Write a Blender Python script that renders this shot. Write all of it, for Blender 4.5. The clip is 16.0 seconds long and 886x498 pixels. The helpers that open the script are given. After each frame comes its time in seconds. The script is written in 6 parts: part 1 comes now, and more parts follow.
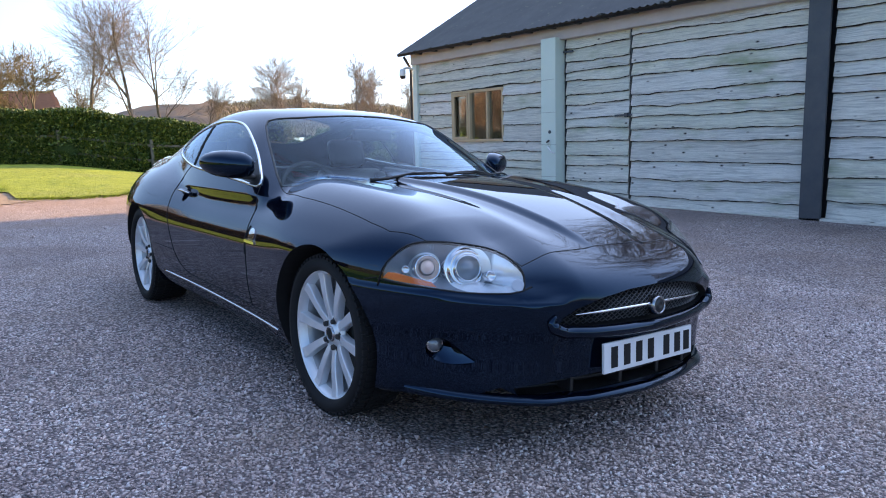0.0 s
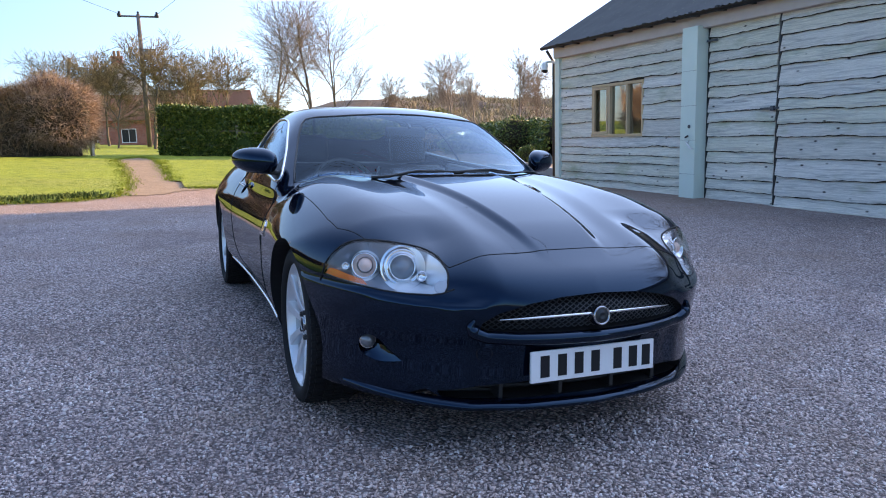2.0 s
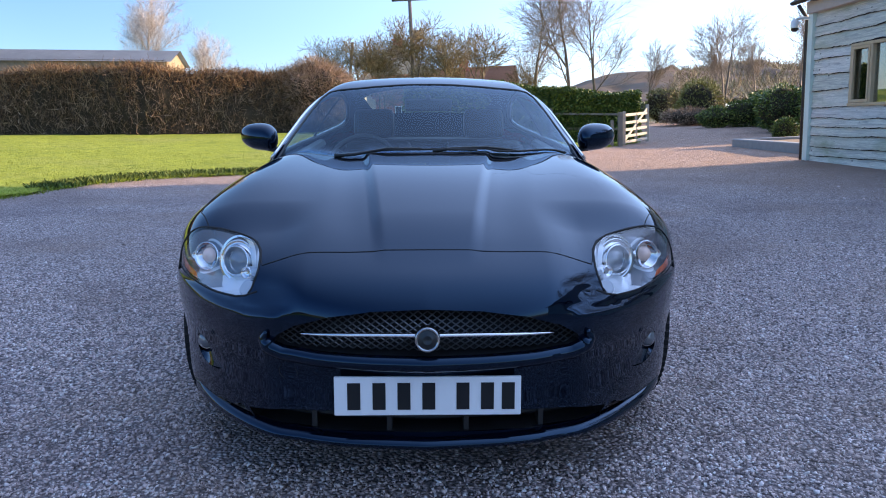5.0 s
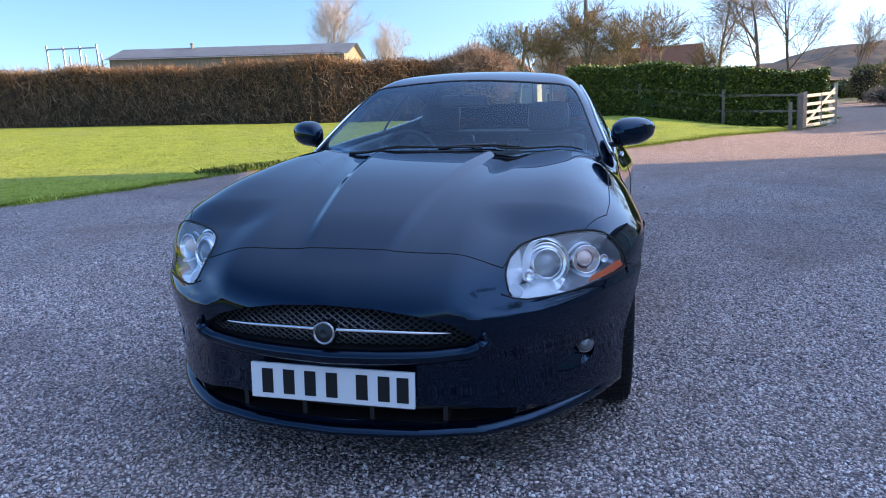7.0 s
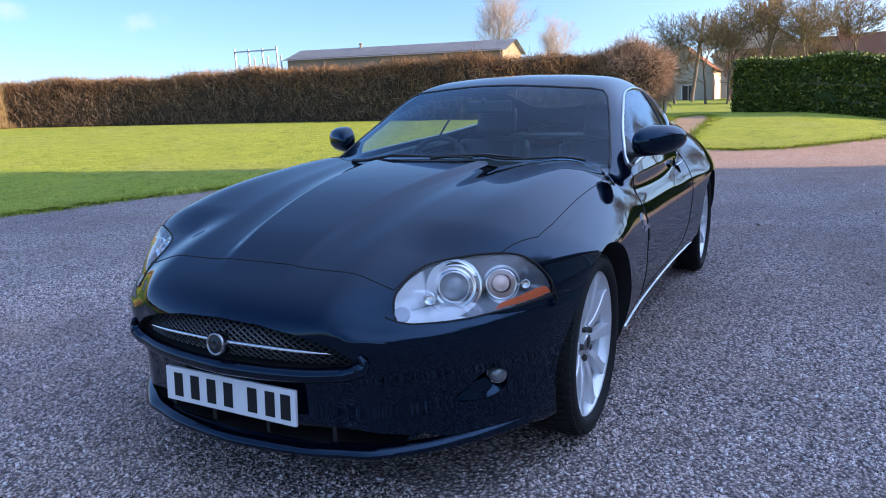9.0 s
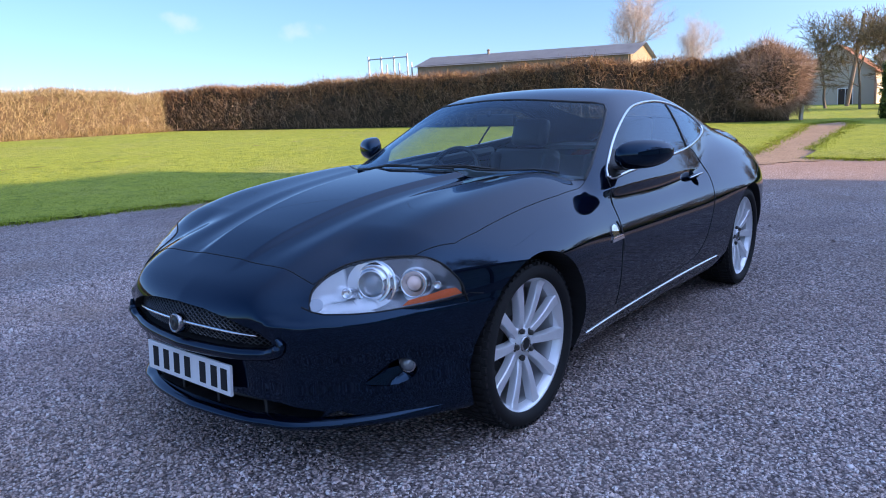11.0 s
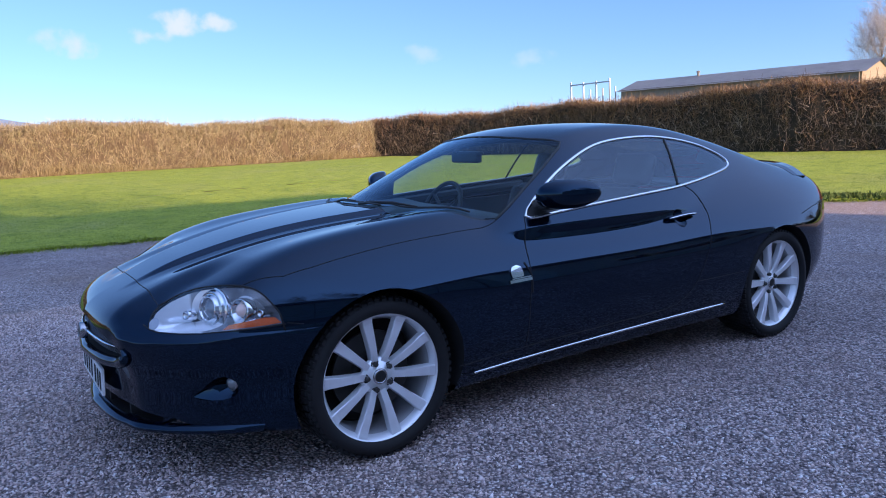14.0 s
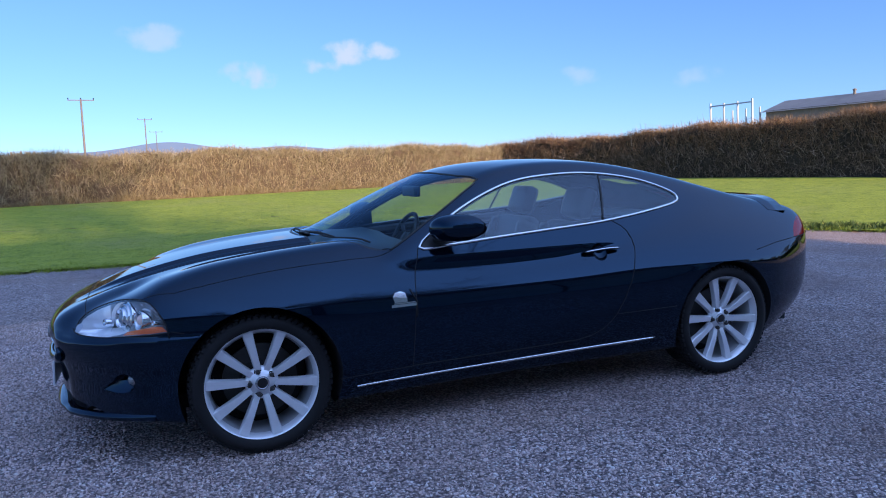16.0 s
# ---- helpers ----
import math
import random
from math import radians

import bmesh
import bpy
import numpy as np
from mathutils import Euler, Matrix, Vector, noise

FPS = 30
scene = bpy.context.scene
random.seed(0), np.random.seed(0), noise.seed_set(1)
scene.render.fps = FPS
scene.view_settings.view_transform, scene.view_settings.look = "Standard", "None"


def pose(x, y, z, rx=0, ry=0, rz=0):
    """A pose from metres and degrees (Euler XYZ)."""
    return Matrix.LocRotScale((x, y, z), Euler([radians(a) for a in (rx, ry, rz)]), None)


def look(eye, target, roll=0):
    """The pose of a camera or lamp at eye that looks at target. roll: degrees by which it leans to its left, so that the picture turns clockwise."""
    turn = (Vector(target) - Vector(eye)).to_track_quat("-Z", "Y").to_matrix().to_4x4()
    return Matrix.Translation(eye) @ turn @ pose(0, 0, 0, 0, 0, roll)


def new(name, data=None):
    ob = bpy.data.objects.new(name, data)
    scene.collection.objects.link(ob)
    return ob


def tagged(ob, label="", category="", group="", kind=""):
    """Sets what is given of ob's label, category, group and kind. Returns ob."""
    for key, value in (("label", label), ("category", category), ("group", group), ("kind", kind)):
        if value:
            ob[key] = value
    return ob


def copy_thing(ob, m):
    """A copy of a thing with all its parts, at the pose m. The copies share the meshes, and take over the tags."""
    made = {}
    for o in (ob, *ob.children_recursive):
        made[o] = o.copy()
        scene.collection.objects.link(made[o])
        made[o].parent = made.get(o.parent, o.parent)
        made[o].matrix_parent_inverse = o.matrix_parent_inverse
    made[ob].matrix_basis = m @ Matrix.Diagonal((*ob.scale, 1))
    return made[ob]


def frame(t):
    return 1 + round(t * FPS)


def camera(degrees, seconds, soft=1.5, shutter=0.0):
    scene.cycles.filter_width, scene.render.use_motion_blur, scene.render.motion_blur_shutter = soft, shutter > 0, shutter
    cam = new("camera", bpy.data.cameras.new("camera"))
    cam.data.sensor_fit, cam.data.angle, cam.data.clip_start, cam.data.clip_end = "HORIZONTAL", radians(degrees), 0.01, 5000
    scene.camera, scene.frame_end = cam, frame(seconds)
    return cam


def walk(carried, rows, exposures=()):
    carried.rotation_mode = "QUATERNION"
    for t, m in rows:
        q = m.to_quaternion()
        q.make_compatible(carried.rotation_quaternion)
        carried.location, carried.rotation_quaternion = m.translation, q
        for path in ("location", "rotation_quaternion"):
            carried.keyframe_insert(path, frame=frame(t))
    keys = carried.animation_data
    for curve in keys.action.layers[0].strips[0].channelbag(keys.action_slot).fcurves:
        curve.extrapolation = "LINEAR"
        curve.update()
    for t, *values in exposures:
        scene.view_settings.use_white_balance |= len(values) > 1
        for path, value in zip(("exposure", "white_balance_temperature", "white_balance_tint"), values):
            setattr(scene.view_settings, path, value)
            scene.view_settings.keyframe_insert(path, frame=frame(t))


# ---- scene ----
cam = camera(63.9, 16.0, 1.05)
# the yard slopes: TILT lays the car's own ground plane into the upright world
UP = Vector((-0.008, -0.0418, 0.9991)).normalized()
TILT = UP.rotation_difference(Vector((0, 0, 1))).to_matrix().to_4x4()
PATH = [
    (0, (2.579, -2.19, 1.097), (0.99, -1.008, 0.82), 0.6),
    (0.5, (2.689, -1.988, 1.09), (1.039, -0.894, 0.804), 0.5),
    (1, (2.797, -1.821, 1.082), (1.083, -0.831, 0.794), 0.7),
    (1.5, (2.953, -1.681, 1.098), (1.184, -0.795, 0.809), 0.8),
    (2, (3.007, -1.457, 1.13), (1.183, -0.691, 0.83), 0.8),
    (2.5, (2.978, -1.205, 1.126), (1.115, -0.547, 0.815), 1.0),
    (3, (3.049, -0.972, 1.118), (1.141, -0.458, 0.813), 1.1),
    (3.5, (3.081, -0.734, 1.131), (1.14, -0.364, 0.818), 1.0),
    (4, (2.927, -0.468, 1.113), (0.973, -0.199, 0.781), 0.7),
    (6.5, (2.787, 0.611, 1.163), (0.862, 0.263, 0.751), -0.9),
    (7, (2.813, 0.8, 1.191), (0.91, 0.342, 0.778), -1.1),
    (7.5, (2.708, 0.967, 1.176), (0.838, 0.39, 0.76), -1.3),
    (8, (2.524, 1.11, 1.157), (0.693, 0.424, 0.74), -1.3),
    (8.5, (2.486, 1.325, 1.175), (0.697, 0.531, 0.764), -1.3),
    (9, (2.455, 1.529, 1.232), (0.717, 0.631, 0.816), -1.5),
    (11.5, (2.158, 2.403, 1.27), (0.674, 1.119, 0.887), -1.6),
    (12, (1.975, 2.553, 1.271), (0.555, 1.193, 0.902), -1.7),
    (12.5, (1.854, 2.811, 1.276), (0.522, 1.359, 0.93), -1.8),
    (13, (1.713, 3.046, 1.303), (0.466, 1.518, 0.973), -1.8),
    (13.5, (1.501, 3.175, 1.298), (0.33, 1.586, 0.973), -1.9),
    (14, (1.325, 3.328, 1.295), (0.228, 1.685, 0.984), -2.0),
    (14.5, (1.169, 3.555, 1.301), (0.143, 1.864, 1.006), -2.0),
    (15, (0.94, 3.74, 1.317), (-0.003, 1.999, 1.03), -2.1),
    (15.5, (0.65, 3.952, 1.329), (-0.193, 2.158, 1.065), -2.2),
    (16, (0.384, 4.229, 1.336), (-0.344, 2.381, 1.1), -2.1),
]
walk(cam, [(t, TILT @ look(eye, target, roll)) for t, eye, target, roll in PATH], [(0, 1.24, 7100, 19), (3, 1.06, 6800, 19), (6.5, 1.0, 6150, 17), (9, 1.0, 6250, 20), (12, 0.86, 6050, 24), (14, 0.70, 5850, 24), (16, 0.47, 5500, 22)])

# ---- sky, sun and exposure ----
SUN_FROM = Vector((-0.28, 0.96, 0)).normalized()
SUN_UP = radians(11.7)
world = bpy.data.worlds.new("sky")
scene.world = world
world.use_nodes = True
wn, wl = world.node_tree.nodes, world.node_tree.links
sky = wn.new("ShaderNodeTexSky")
sky.sky_type, sky.sun_disc = "NISHITA", False
sky.sun_elevation, sky.sun_rotation = SUN_UP, math.atan2(SUN_FROM.x, SUN_FROM.y)
sky.air_density, sky.dust_density, sky.ozone_density = 0.86, 0.15, 3.0
hazy = wn.new("ShaderNodeMix")
hazy.data_type = "RGBA"
hazy.inputs[0].default_value = 0.11
hazy.inputs[7].default_value = (1.4, 3.8, 8.6, 1)
wl.new(sky.outputs[0], hazy.inputs[6])
# bright haze on the sun's side, centred high up to add light to the shaded yard
where = wn.new("ShaderNodeTexCoord")
dot = wn.new("ShaderNodeVectorMath")
dot.operation = "DOT_PRODUCT"
dot.inputs[1].default_value = (SUN_FROM + Vector((0, 0, 0.95))).normalized()
wl.new(where.outputs["Generated"], dot.inputs[0])
fall = wn.new("ShaderNodeMapRange")
fall.inputs[1].default_value, fall.inputs[2].default_value = -0.05, 1.0
wl.new(dot.outputs["Value"], fall.inputs[0])
power = wn.new("ShaderNodeMath")
power.operation = "POWER"
power.inputs[1].default_value = 1.45
wl.new(fall.outputs[0], power.inputs[0])
glow = wn.new("ShaderNodeMix")
glow.data_type, glow.blend_type = "RGBA", "ADD"
glow.inputs[7].default_value = (4.4, 5.7, 8.0, 1)
wl.new(power.outputs[0], glow.inputs[0])
wl.new(hazy.outputs[2], glow.inputs[6])
# a few small drifting clouds low over the fields
puffs = wn.new("ShaderNodeTexNoise")
puffs.inputs["Scale"].default_value, puffs.inputs["Detail"].default_value = 22, 9
wl.new(where.outputs["Generated"], puffs.inputs["Vector"])
last = glow.outputs[2]
for way, wide, much in (((-.253, -.947, .196), .034, 1.0), ((-.292, -.936, .198), .026, .9), ((-.212, -.960, .180), .024, .8), ((-.132, -.977, .169), .040, .8), ((-.007, -.977, .213), .036, .55), ((-.538, -.83, .151), .030, .4), ((-.654, -.745, .136), .030, .35)):
    off = wn.new("ShaderNodeVectorMath")
    off.operation = "SUBTRACT"
    off.inputs[1].default_value = Vector(way).normalized()
    wl.new(where.outputs["Generated"], off.inputs[0])
    flat = wn.new("ShaderNodeVectorMath")
    flat.operation = "MULTIPLY"
    flat.inputs[1].default_value = (1, 1, 2.4)
    wl.new(off.outputs[0], flat.inputs[0])
    size = wn.new("ShaderNodeVectorMath")
    size.operation = "LENGTH"
    wl.new(flat.outputs[0], size.inputs[0])
    near = wn.new("ShaderNodeMapRange")
    near.inputs[1].default_value, near.inputs[2].default_value = wide * 1.35, 0
    wl.new(size.outputs["Value"], near.inputs[0])
    sum_ = wn.new("ShaderNodeMath")
    sum_.operation = "MULTIPLY_ADD"
    sum_.inputs[1].default_value = 4.0
    wl.new(puffs.outputs[0], sum_.inputs[0])
    wl.new(near.outputs[0], sum_.inputs[2])
    body = wn.new("ShaderNodeMapRange")
    body.inputs[1].default_value, body.inputs[2].default_value, body.inputs[4].default_value = 2.05, 3.05, much
    body.interpolation_type = "SMOOTHSTEP"
    wl.new(sum_.outputs[0], body.inputs[0])
    gate = wn.new("ShaderNodeMath")
    gate.operation = "MULTIPLY"
    wl.new(body.outputs[0], gate.inputs[0])
    soft = wn.new("ShaderNodeMapRange")
    soft.inputs[1].default_value, soft.inputs[2].default_value = 0, .25
    wl.new(near.outputs[0], soft.inputs[0])
    wl.new(soft.outputs[0], gate.inputs[1])
    veil = wn.new("ShaderNodeMix")
    veil.data_type = "RGBA"
    veil.inputs[7].default_value = (3.7, 4.2, 5.0, 1)
    wl.new(gate.outputs[0], veil.inputs[0])
    wl.new(last, veil.inputs[6])
    last = veil.outputs[2]
wl.new(last, wn["Background"].inputs[0])
wn["Background"].inputs[1].default_value = 0.132
lamp = bpy.data.lights.new("sun", "SUN")
lamp.energy, lamp.angle, lamp.color = 7.2, radians(0.6), (1.0, 0.74, 0.44)
sun = new("sun", lamp)
sun.matrix_world = look(SUN_FROM * 60 + Vector((0, 0, 60 * math.tan(SUN_UP))), (0, 0, 0))

# ---- materials ----
def material(name, colour, rough=0.6, metal=0.0, spec=0.5, coat=0.0):
    m = bpy.data.materials.new(name)
    m.use_nodes = True
    b = m.node_tree.nodes["Principled BSDF"]
    b.inputs["Base Color"].default_value = (*colour, 1)
    b.inputs["Roughness"].default_value, b.inputs["Metallic"].default_value = rough, metal
    b.inputs["Specular IOR Level"].default_value, b.inputs["Coat Weight"].default_value = spec, coat
    b.inputs["Coat Roughness"].default_value = 0.015
    return m


def nodes(m):
    return m.node_tree.nodes, m.node_tree.links, m.node_tree.nodes["Principled BSDF"]


def mixed(m, a, b, fac):
    """A colour mix of two sockets or colours by fac."""
    n, l, _ = nodes(m)
    x = n.new("ShaderNodeMix")
    x.data_type = "RGBA"
    for i, v in ((0, fac), (6, a), (7, b)):
        if isinstance(v, (int, float)):
            x.inputs[i].default_value = v
        elif isinstance(v, tuple):
            x.inputs[i].default_value = (*v, 1)
        else:
            l.new(v, x.inputs[i])
    return x.outputs[2]


def ramp(m, socket, lo, hi):
    n, l, _ = nodes(m)
    r = n.new("ShaderNodeMapRange")
    r.inputs[1].default_value, r.inputs[2].default_value = lo, hi
    l.new(socket, r.inputs[0])
    return r.outputs[0]


def place(m, scale=(1, 1, 1), kind="Object"):
    n, l, _ = nodes(m)
    c, p = n.new("ShaderNodeTexCoord"), n.new("ShaderNodeMapping")
    p.inputs["Scale"].default_value = scale
    l.new(c.outputs[kind], p.inputs[0])
    return p.outputs[0]


def grain(m, where, scale, detail=4.0, rough=0.6, warp=0.0):
    n, l, _ = nodes(m)
    t = n.new("ShaderNodeTexNoise")
    t.inputs["Scale"].default_value, t.inputs["Detail"].default_value = scale, detail
    t.inputs["Roughness"].default_value, t.inputs["Distortion"].default_value = rough, warp
    l.new(where, t.inputs["Vector"])
    return t.outputs[0]


def bumped(m, socket, strength, distance):
    n, l, b = nodes(m)
    u = n.new("ShaderNodeBump")
    u.inputs["Strength"].default_value, u.inputs["Distance"].default_value = strength, distance
    l.new(socket, u.inputs["Height"])
    l.new(u.outputs[0], b.inputs["Normal"])


def coloured(m, socket):
    n, l, b = nodes(m)
    l.new(socket, b.inputs["Base Color"])


def chance(m, kind="object"):
    """A random number for each object, or for each loose piece of one."""
    n, l, _ = nodes(m)
    if kind == "object":
        return n.new("ShaderNodeObjectInfo").outputs["Random"]
    return n.new("ShaderNodeNewGeometry").outputs["Random Per Island"]


def toned(m, socket, stops):
    n, l, _ = nodes(m)
    r = n.new("ShaderNodeValToRGB")
    while len(r.color_ramp.elements) < len(stops):
        r.color_ramp.elements.new(0.5)
    for e, (at, c) in zip(r.color_ramp.elements, stops):
        e.position, e.color = at, (*c, 1)
    l.new(socket, r.inputs[0])
    return r.outputs[0]


PAINT = material("blue_black_car_paint", (0.001, 0.0018, 0.0055), 0.025, 0.0, 0.64)
PAINT.node_tree.nodes["Principled BSDF"].inputs["Specular Tint"].default_value = (0.35, 0.63, 1.0, 1)
TRIM = material("black_plastic", (0.012, 0.012, 0.013), 0.5)
RUBBER = material("tyre_rubber", (0.011, 0.011, 0.012), 0.78, 0, 0.3)
CHROME = material("chrome", (0.72, 0.73, 0.75), 0.12, 1.0)
ALLOY = material("painted_alloy", (0.74, 0.76, 0.79), 0.32, 0.45)
DARK = material("dark_gap", (0.004, 0.004, 0.005), 0.8)
LEATHER = material("black_leather", (0.018, 0.017, 0.017), 0.45)


def glass(name, tint, clear, face=0.05, sheen=(1, 1, 1)):
    """Thin pane: a sharp reflection, growing towards grazing sight, over what shows through it."""
    m = bpy.data.materials.new(name)
    m.use_nodes = True
    n, l = m.node_tree.nodes, m.node_tree.links
    n.remove(n["Principled BSDF"])
    g, t, mix, f = n.new("ShaderNodeBsdfGlossy"), n.new("ShaderNodeBsdfTransparent"), n.new("ShaderNodeMixShader"), n.new("ShaderNodeLayerWeight")
    g.inputs["Roughness"].default_value, g.inputs["Color"].default_value = 0.01, (*sheen, 1)
    t.inputs["Color"].default_value = (*(c * clear for c in tint), 1)
    f.inputs["Blend"].default_value = 0.5
    five, grow_ = n.new("ShaderNodeMath"), n.new("ShaderNodeMath")
    five.operation, grow_.operation = "POWER", "MULTIPLY_ADD"
    five.inputs[1].default_value = 5
    grow_.inputs[1].default_value, grow_.inputs[2].default_value = 1 - face, face
    l.new(f.outputs["Facing"], five.inputs[0])
    l.new(five.outputs[0], grow_.inputs[0])
    l.new(grow_.outputs[0], mix.inputs[0])
    l.new(t.outputs[0], mix.inputs[1])
    l.new(g.outputs[0], mix.inputs[2])
    l.new(mix.outputs[0], n["Material Output"].inputs[0])
    return m


SCREEN = glass("car_glass", (0.82, 0.94, 0.95), 0.90, 0.035, (0.56, 0.70, 0.84))
SIDE_GLASS = glass("tinted_side_glass", (0.80, 0.93, 0.94), 0.84, 0.085, (0.72, 0.86, 1.0))
LENS = glass("clear_lens", (0.97, 0.98, 1.0), 0.97, 0.045)
PANE = glass("window_glass", (0.9, 0.95, 0.95), 0.8, 0.22)

# ---- building helpers ----
def link(name, mesh, mats, parent=None, label="", smooth=False):
    ob = new(name, mesh)
    for m in mats if isinstance(mats, (list, tuple)) else [mats]:
        mesh.materials.append(m)
    if parent:
        ob.parent = parent
    if label:
        ob["label"] = label
    if smooth:
        mesh.polygons.foreach_set("use_smooth", [True] * len(mesh.polygons))
    return ob


def part(name, bm, mats, parent=None, label="", smooth=False):
    me = bpy.data.meshes.new(name)
    bmesh.ops.recalc_face_normals(bm, faces=bm.faces)
    bm.to_mesh(me)
    bm.free()
    return link(name, me, mats, parent, label, smooth)


def arrays(name, verts, faces, mats, parent=None, label="", smooth=False):
    """A mesh from arrays of places and equal-sized faces."""
    v, f = np.asarray(verts, np.float32).reshape(-1, 3), np.asarray(faces, np.int32)
    me = bpy.data.meshes.new(name)
    me.vertices.add(len(v))
    me.vertices.foreach_set("co", v.ravel())
    k = f.shape[1]
    me.loops.add(f.size)
    me.loops.foreach_set("vertex_index", f.ravel())
    me.polygons.add(len(f))
    me.polygons.foreach_set("loop_start", np.arange(0, f.size, k, dtype=np.int32))
    me.update(calc_edges=True)
    me.validate()
    return link(name, me, mats, parent, label, smooth)


def thing(name, label, category, group="", kind="", at=None):
    ob = new(name)
    ob.empty_display_size = 0.1
    if at is not None:
        ob.matrix_world = at
    return tagged(ob, label, category, group, kind)


def box(bm, lo, hi, m=None, bevel=0.0):
    c = [(a + b) / 2 for a, b in zip(lo, hi)]
    s = [b - a for a, b in zip(lo, hi)]
    made = bmesh.ops.create_cube(bm, size=1, matrix=(m or Matrix()) @ Matrix.Translation(c) @ Matrix.Diagonal((*s, 1)))
    if bevel:
        es = list({e for v in made["verts"] for e in v.link_edges})
        bmesh.ops.bevel(bm, geom=es, offset=bevel, segments=2, affect="EDGES", profile=0.6)


def tube(bm, pts, radius, sides=8, closed=False, flat=1.0, capped=True):
    """A tube along points; radius a number or one for each point."""
    pts = [Vector(p) for p in pts]
    n = len(pts)
    rad = [float(r) for r in radius] if hasattr(radius, "__len__") else [float(radius)] * n
    rings, side = [], None
    for i, p in enumerate(pts):
        a = pts[(i - 1) % n] if closed or i else p
        b = pts[(i + 1) % n] if closed or i < n - 1 else p
        d = (b - a).normalized()
        if side is None:
            side = d.orthogonal().normalized() if abs(d.z) > 0.9 else d.cross(Vector((0, 0, 1))).normalized()
        side = (side - d * side.dot(d)).normalized()
        up = side.cross(d)
        rings.append([bm.verts.new(p + rad[i] * (math.cos(t) * side + flat * math.sin(t) * up)) for t in (2 * math.pi * k / sides for k in range(sides))])
    for i in range(n if closed else n - 1):
        r, s = rings[i], rings[(i + 1) % n]
        for k in range(sides):
            bm.faces.new((r[k], r[(k + 1) % sides], s[(k + 1) % sides], s[k]))
    if capped and not closed:
        bm.faces.new(rings[0][::-1])
        bm.faces.new(rings[-1])


def lathe(bm, profile, m=None, n=48):
    """Spins (radius, height) points round z."""
    m = m or Matrix()
    rings = [[bm.verts.new(m @ Vector((r * math.cos(2 * math.pi * k / n), r * math.sin(2 * math.pi * k / n), h))) for k in range(n)] for r, h in profile]
    for a, b in zip(rings, rings[1:]):
        for k in range(n):
            bm.faces.new((a[k], a[(k + 1) % n], b[(k + 1) % n], b[k]))
    return rings


def inside(poly, x, y):
    """Which places lie within a polygon."""
    r = np.zeros(np.shape(x), bool)
    p = np.asarray(poly, float)
    for (ax, ay), (bx, by) in zip(p, np.roll(p, -1, 0)):
        if ay != by:
            r ^= ((ay > y) != (by > y)) & (x < (bx - ax) * (y - ay) / (by - ay) + ax)
    return r


def rounded(poly, steps=6):
    """A closed smooth curve through a polygon's corners."""
    p = np.asarray(poly, float)
    out = []
    for i in range(len(p)):
        a, b, c, d = p[i - 1], p[i], p[(i + 1) % len(p)], p[(i + 2) % len(p)]
        for t in np.arange(steps) / steps:
            out.append(.5 * (2 * b + (c - a) * t + (2 * a - 5 * b + 4 * c - d) * t * t + (3 * b - a - 3 * c + d) * t ** 3))
    return np.array(out)
# ---- the car's skin: smooth curves along its length, blended into one surface (metres; x ahead of the front axle) ----
def spline(points):
    """A natural cubic through (x, value) points; straight on beyond its ends."""
    p = sorted(points)
    xs, ys = np.array([a for a, _ in p]), np.array([b for _, b in p])
    n, h = len(xs), np.diff(xs)
    A, r = np.eye(n), np.zeros(n)
    for i in range(1, n - 1):
        A[i, i - 1:i + 2] = h[i - 1], 2 * (h[i - 1] + h[i]), h[i]
        r[i] = 6 * ((ys[i + 1] - ys[i]) / h[i] - (ys[i] - ys[i - 1]) / h[i - 1])
    m = np.linalg.solve(A, r)

    def at(x):
        x = np.asarray(x, float)
        i = np.clip(np.searchsorted(xs, x) - 1, 0, n - 2)
        c = np.clip(x, xs[0], xs[-1])
        a, b = (xs[i + 1] - c) / h[i], (c - xs[i]) / h[i]
        y = a * ys[i] + b * ys[i + 1] + ((a ** 3 - a) * m[i] + (b ** 3 - b) * m[i + 1]) * h[i] ** 2 / 6
        s0 = (ys[1] - ys[0]) / h[0] - h[0] * (2 * m[0] + m[1]) / 6
        s1 = (ys[-1] - ys[-2]) / h[-1] + h[-1] * (m[-2] + 2 * m[-1]) / 6
        return y + np.where(x < xs[0], (x - xs[0]) * s0, 0) + np.where(x > xs[-1], (x - xs[-1]) * s1, 0)
    return at


def step(a, b, x):
    t = np.clip((x - a) / (b - a), 0, 1)
    return t * t * (3 - 2 * t)


def smax(a, b, k):
    h = np.maximum(k - np.abs(a - b), 0) / k
    return np.maximum(a, b) + h * h * h * k / 6


DECK = spline([(1.1, .51), (.95, .655), (.85, .702), (.7, .76), (.5, .822), (.25, .88), (0, .916), (-.3, .942), (-.6, .96), (-1.0, .975),
               (-1.8, .985), (-2.6, 1.0), (-3.1, 1.005), (-3.45, .995), (-3.75, .965), (-4.0, .92)])
EDGE = spline([(1.0, .10), (.7, .085), (.3, .085), (0, .085), (-.5, .075), (-1.2, .11), (-1.8, .11), (-2.4, .09), (-2.8, .085), (-3.3, .12), (-3.8, .16)])
WIDTH = spline([(1.0, .93), (.5, .932), (.2, .94), (0, .942), (-.3, .934), (-.7, .914), (-1.2, .905), (-1.7, .908), (-2.1, .922), (-2.5, .942),
                (-2.8, .948), (-3.1, .925), (-3.4, .86), (-3.7, .75), (-4.0, .60)])
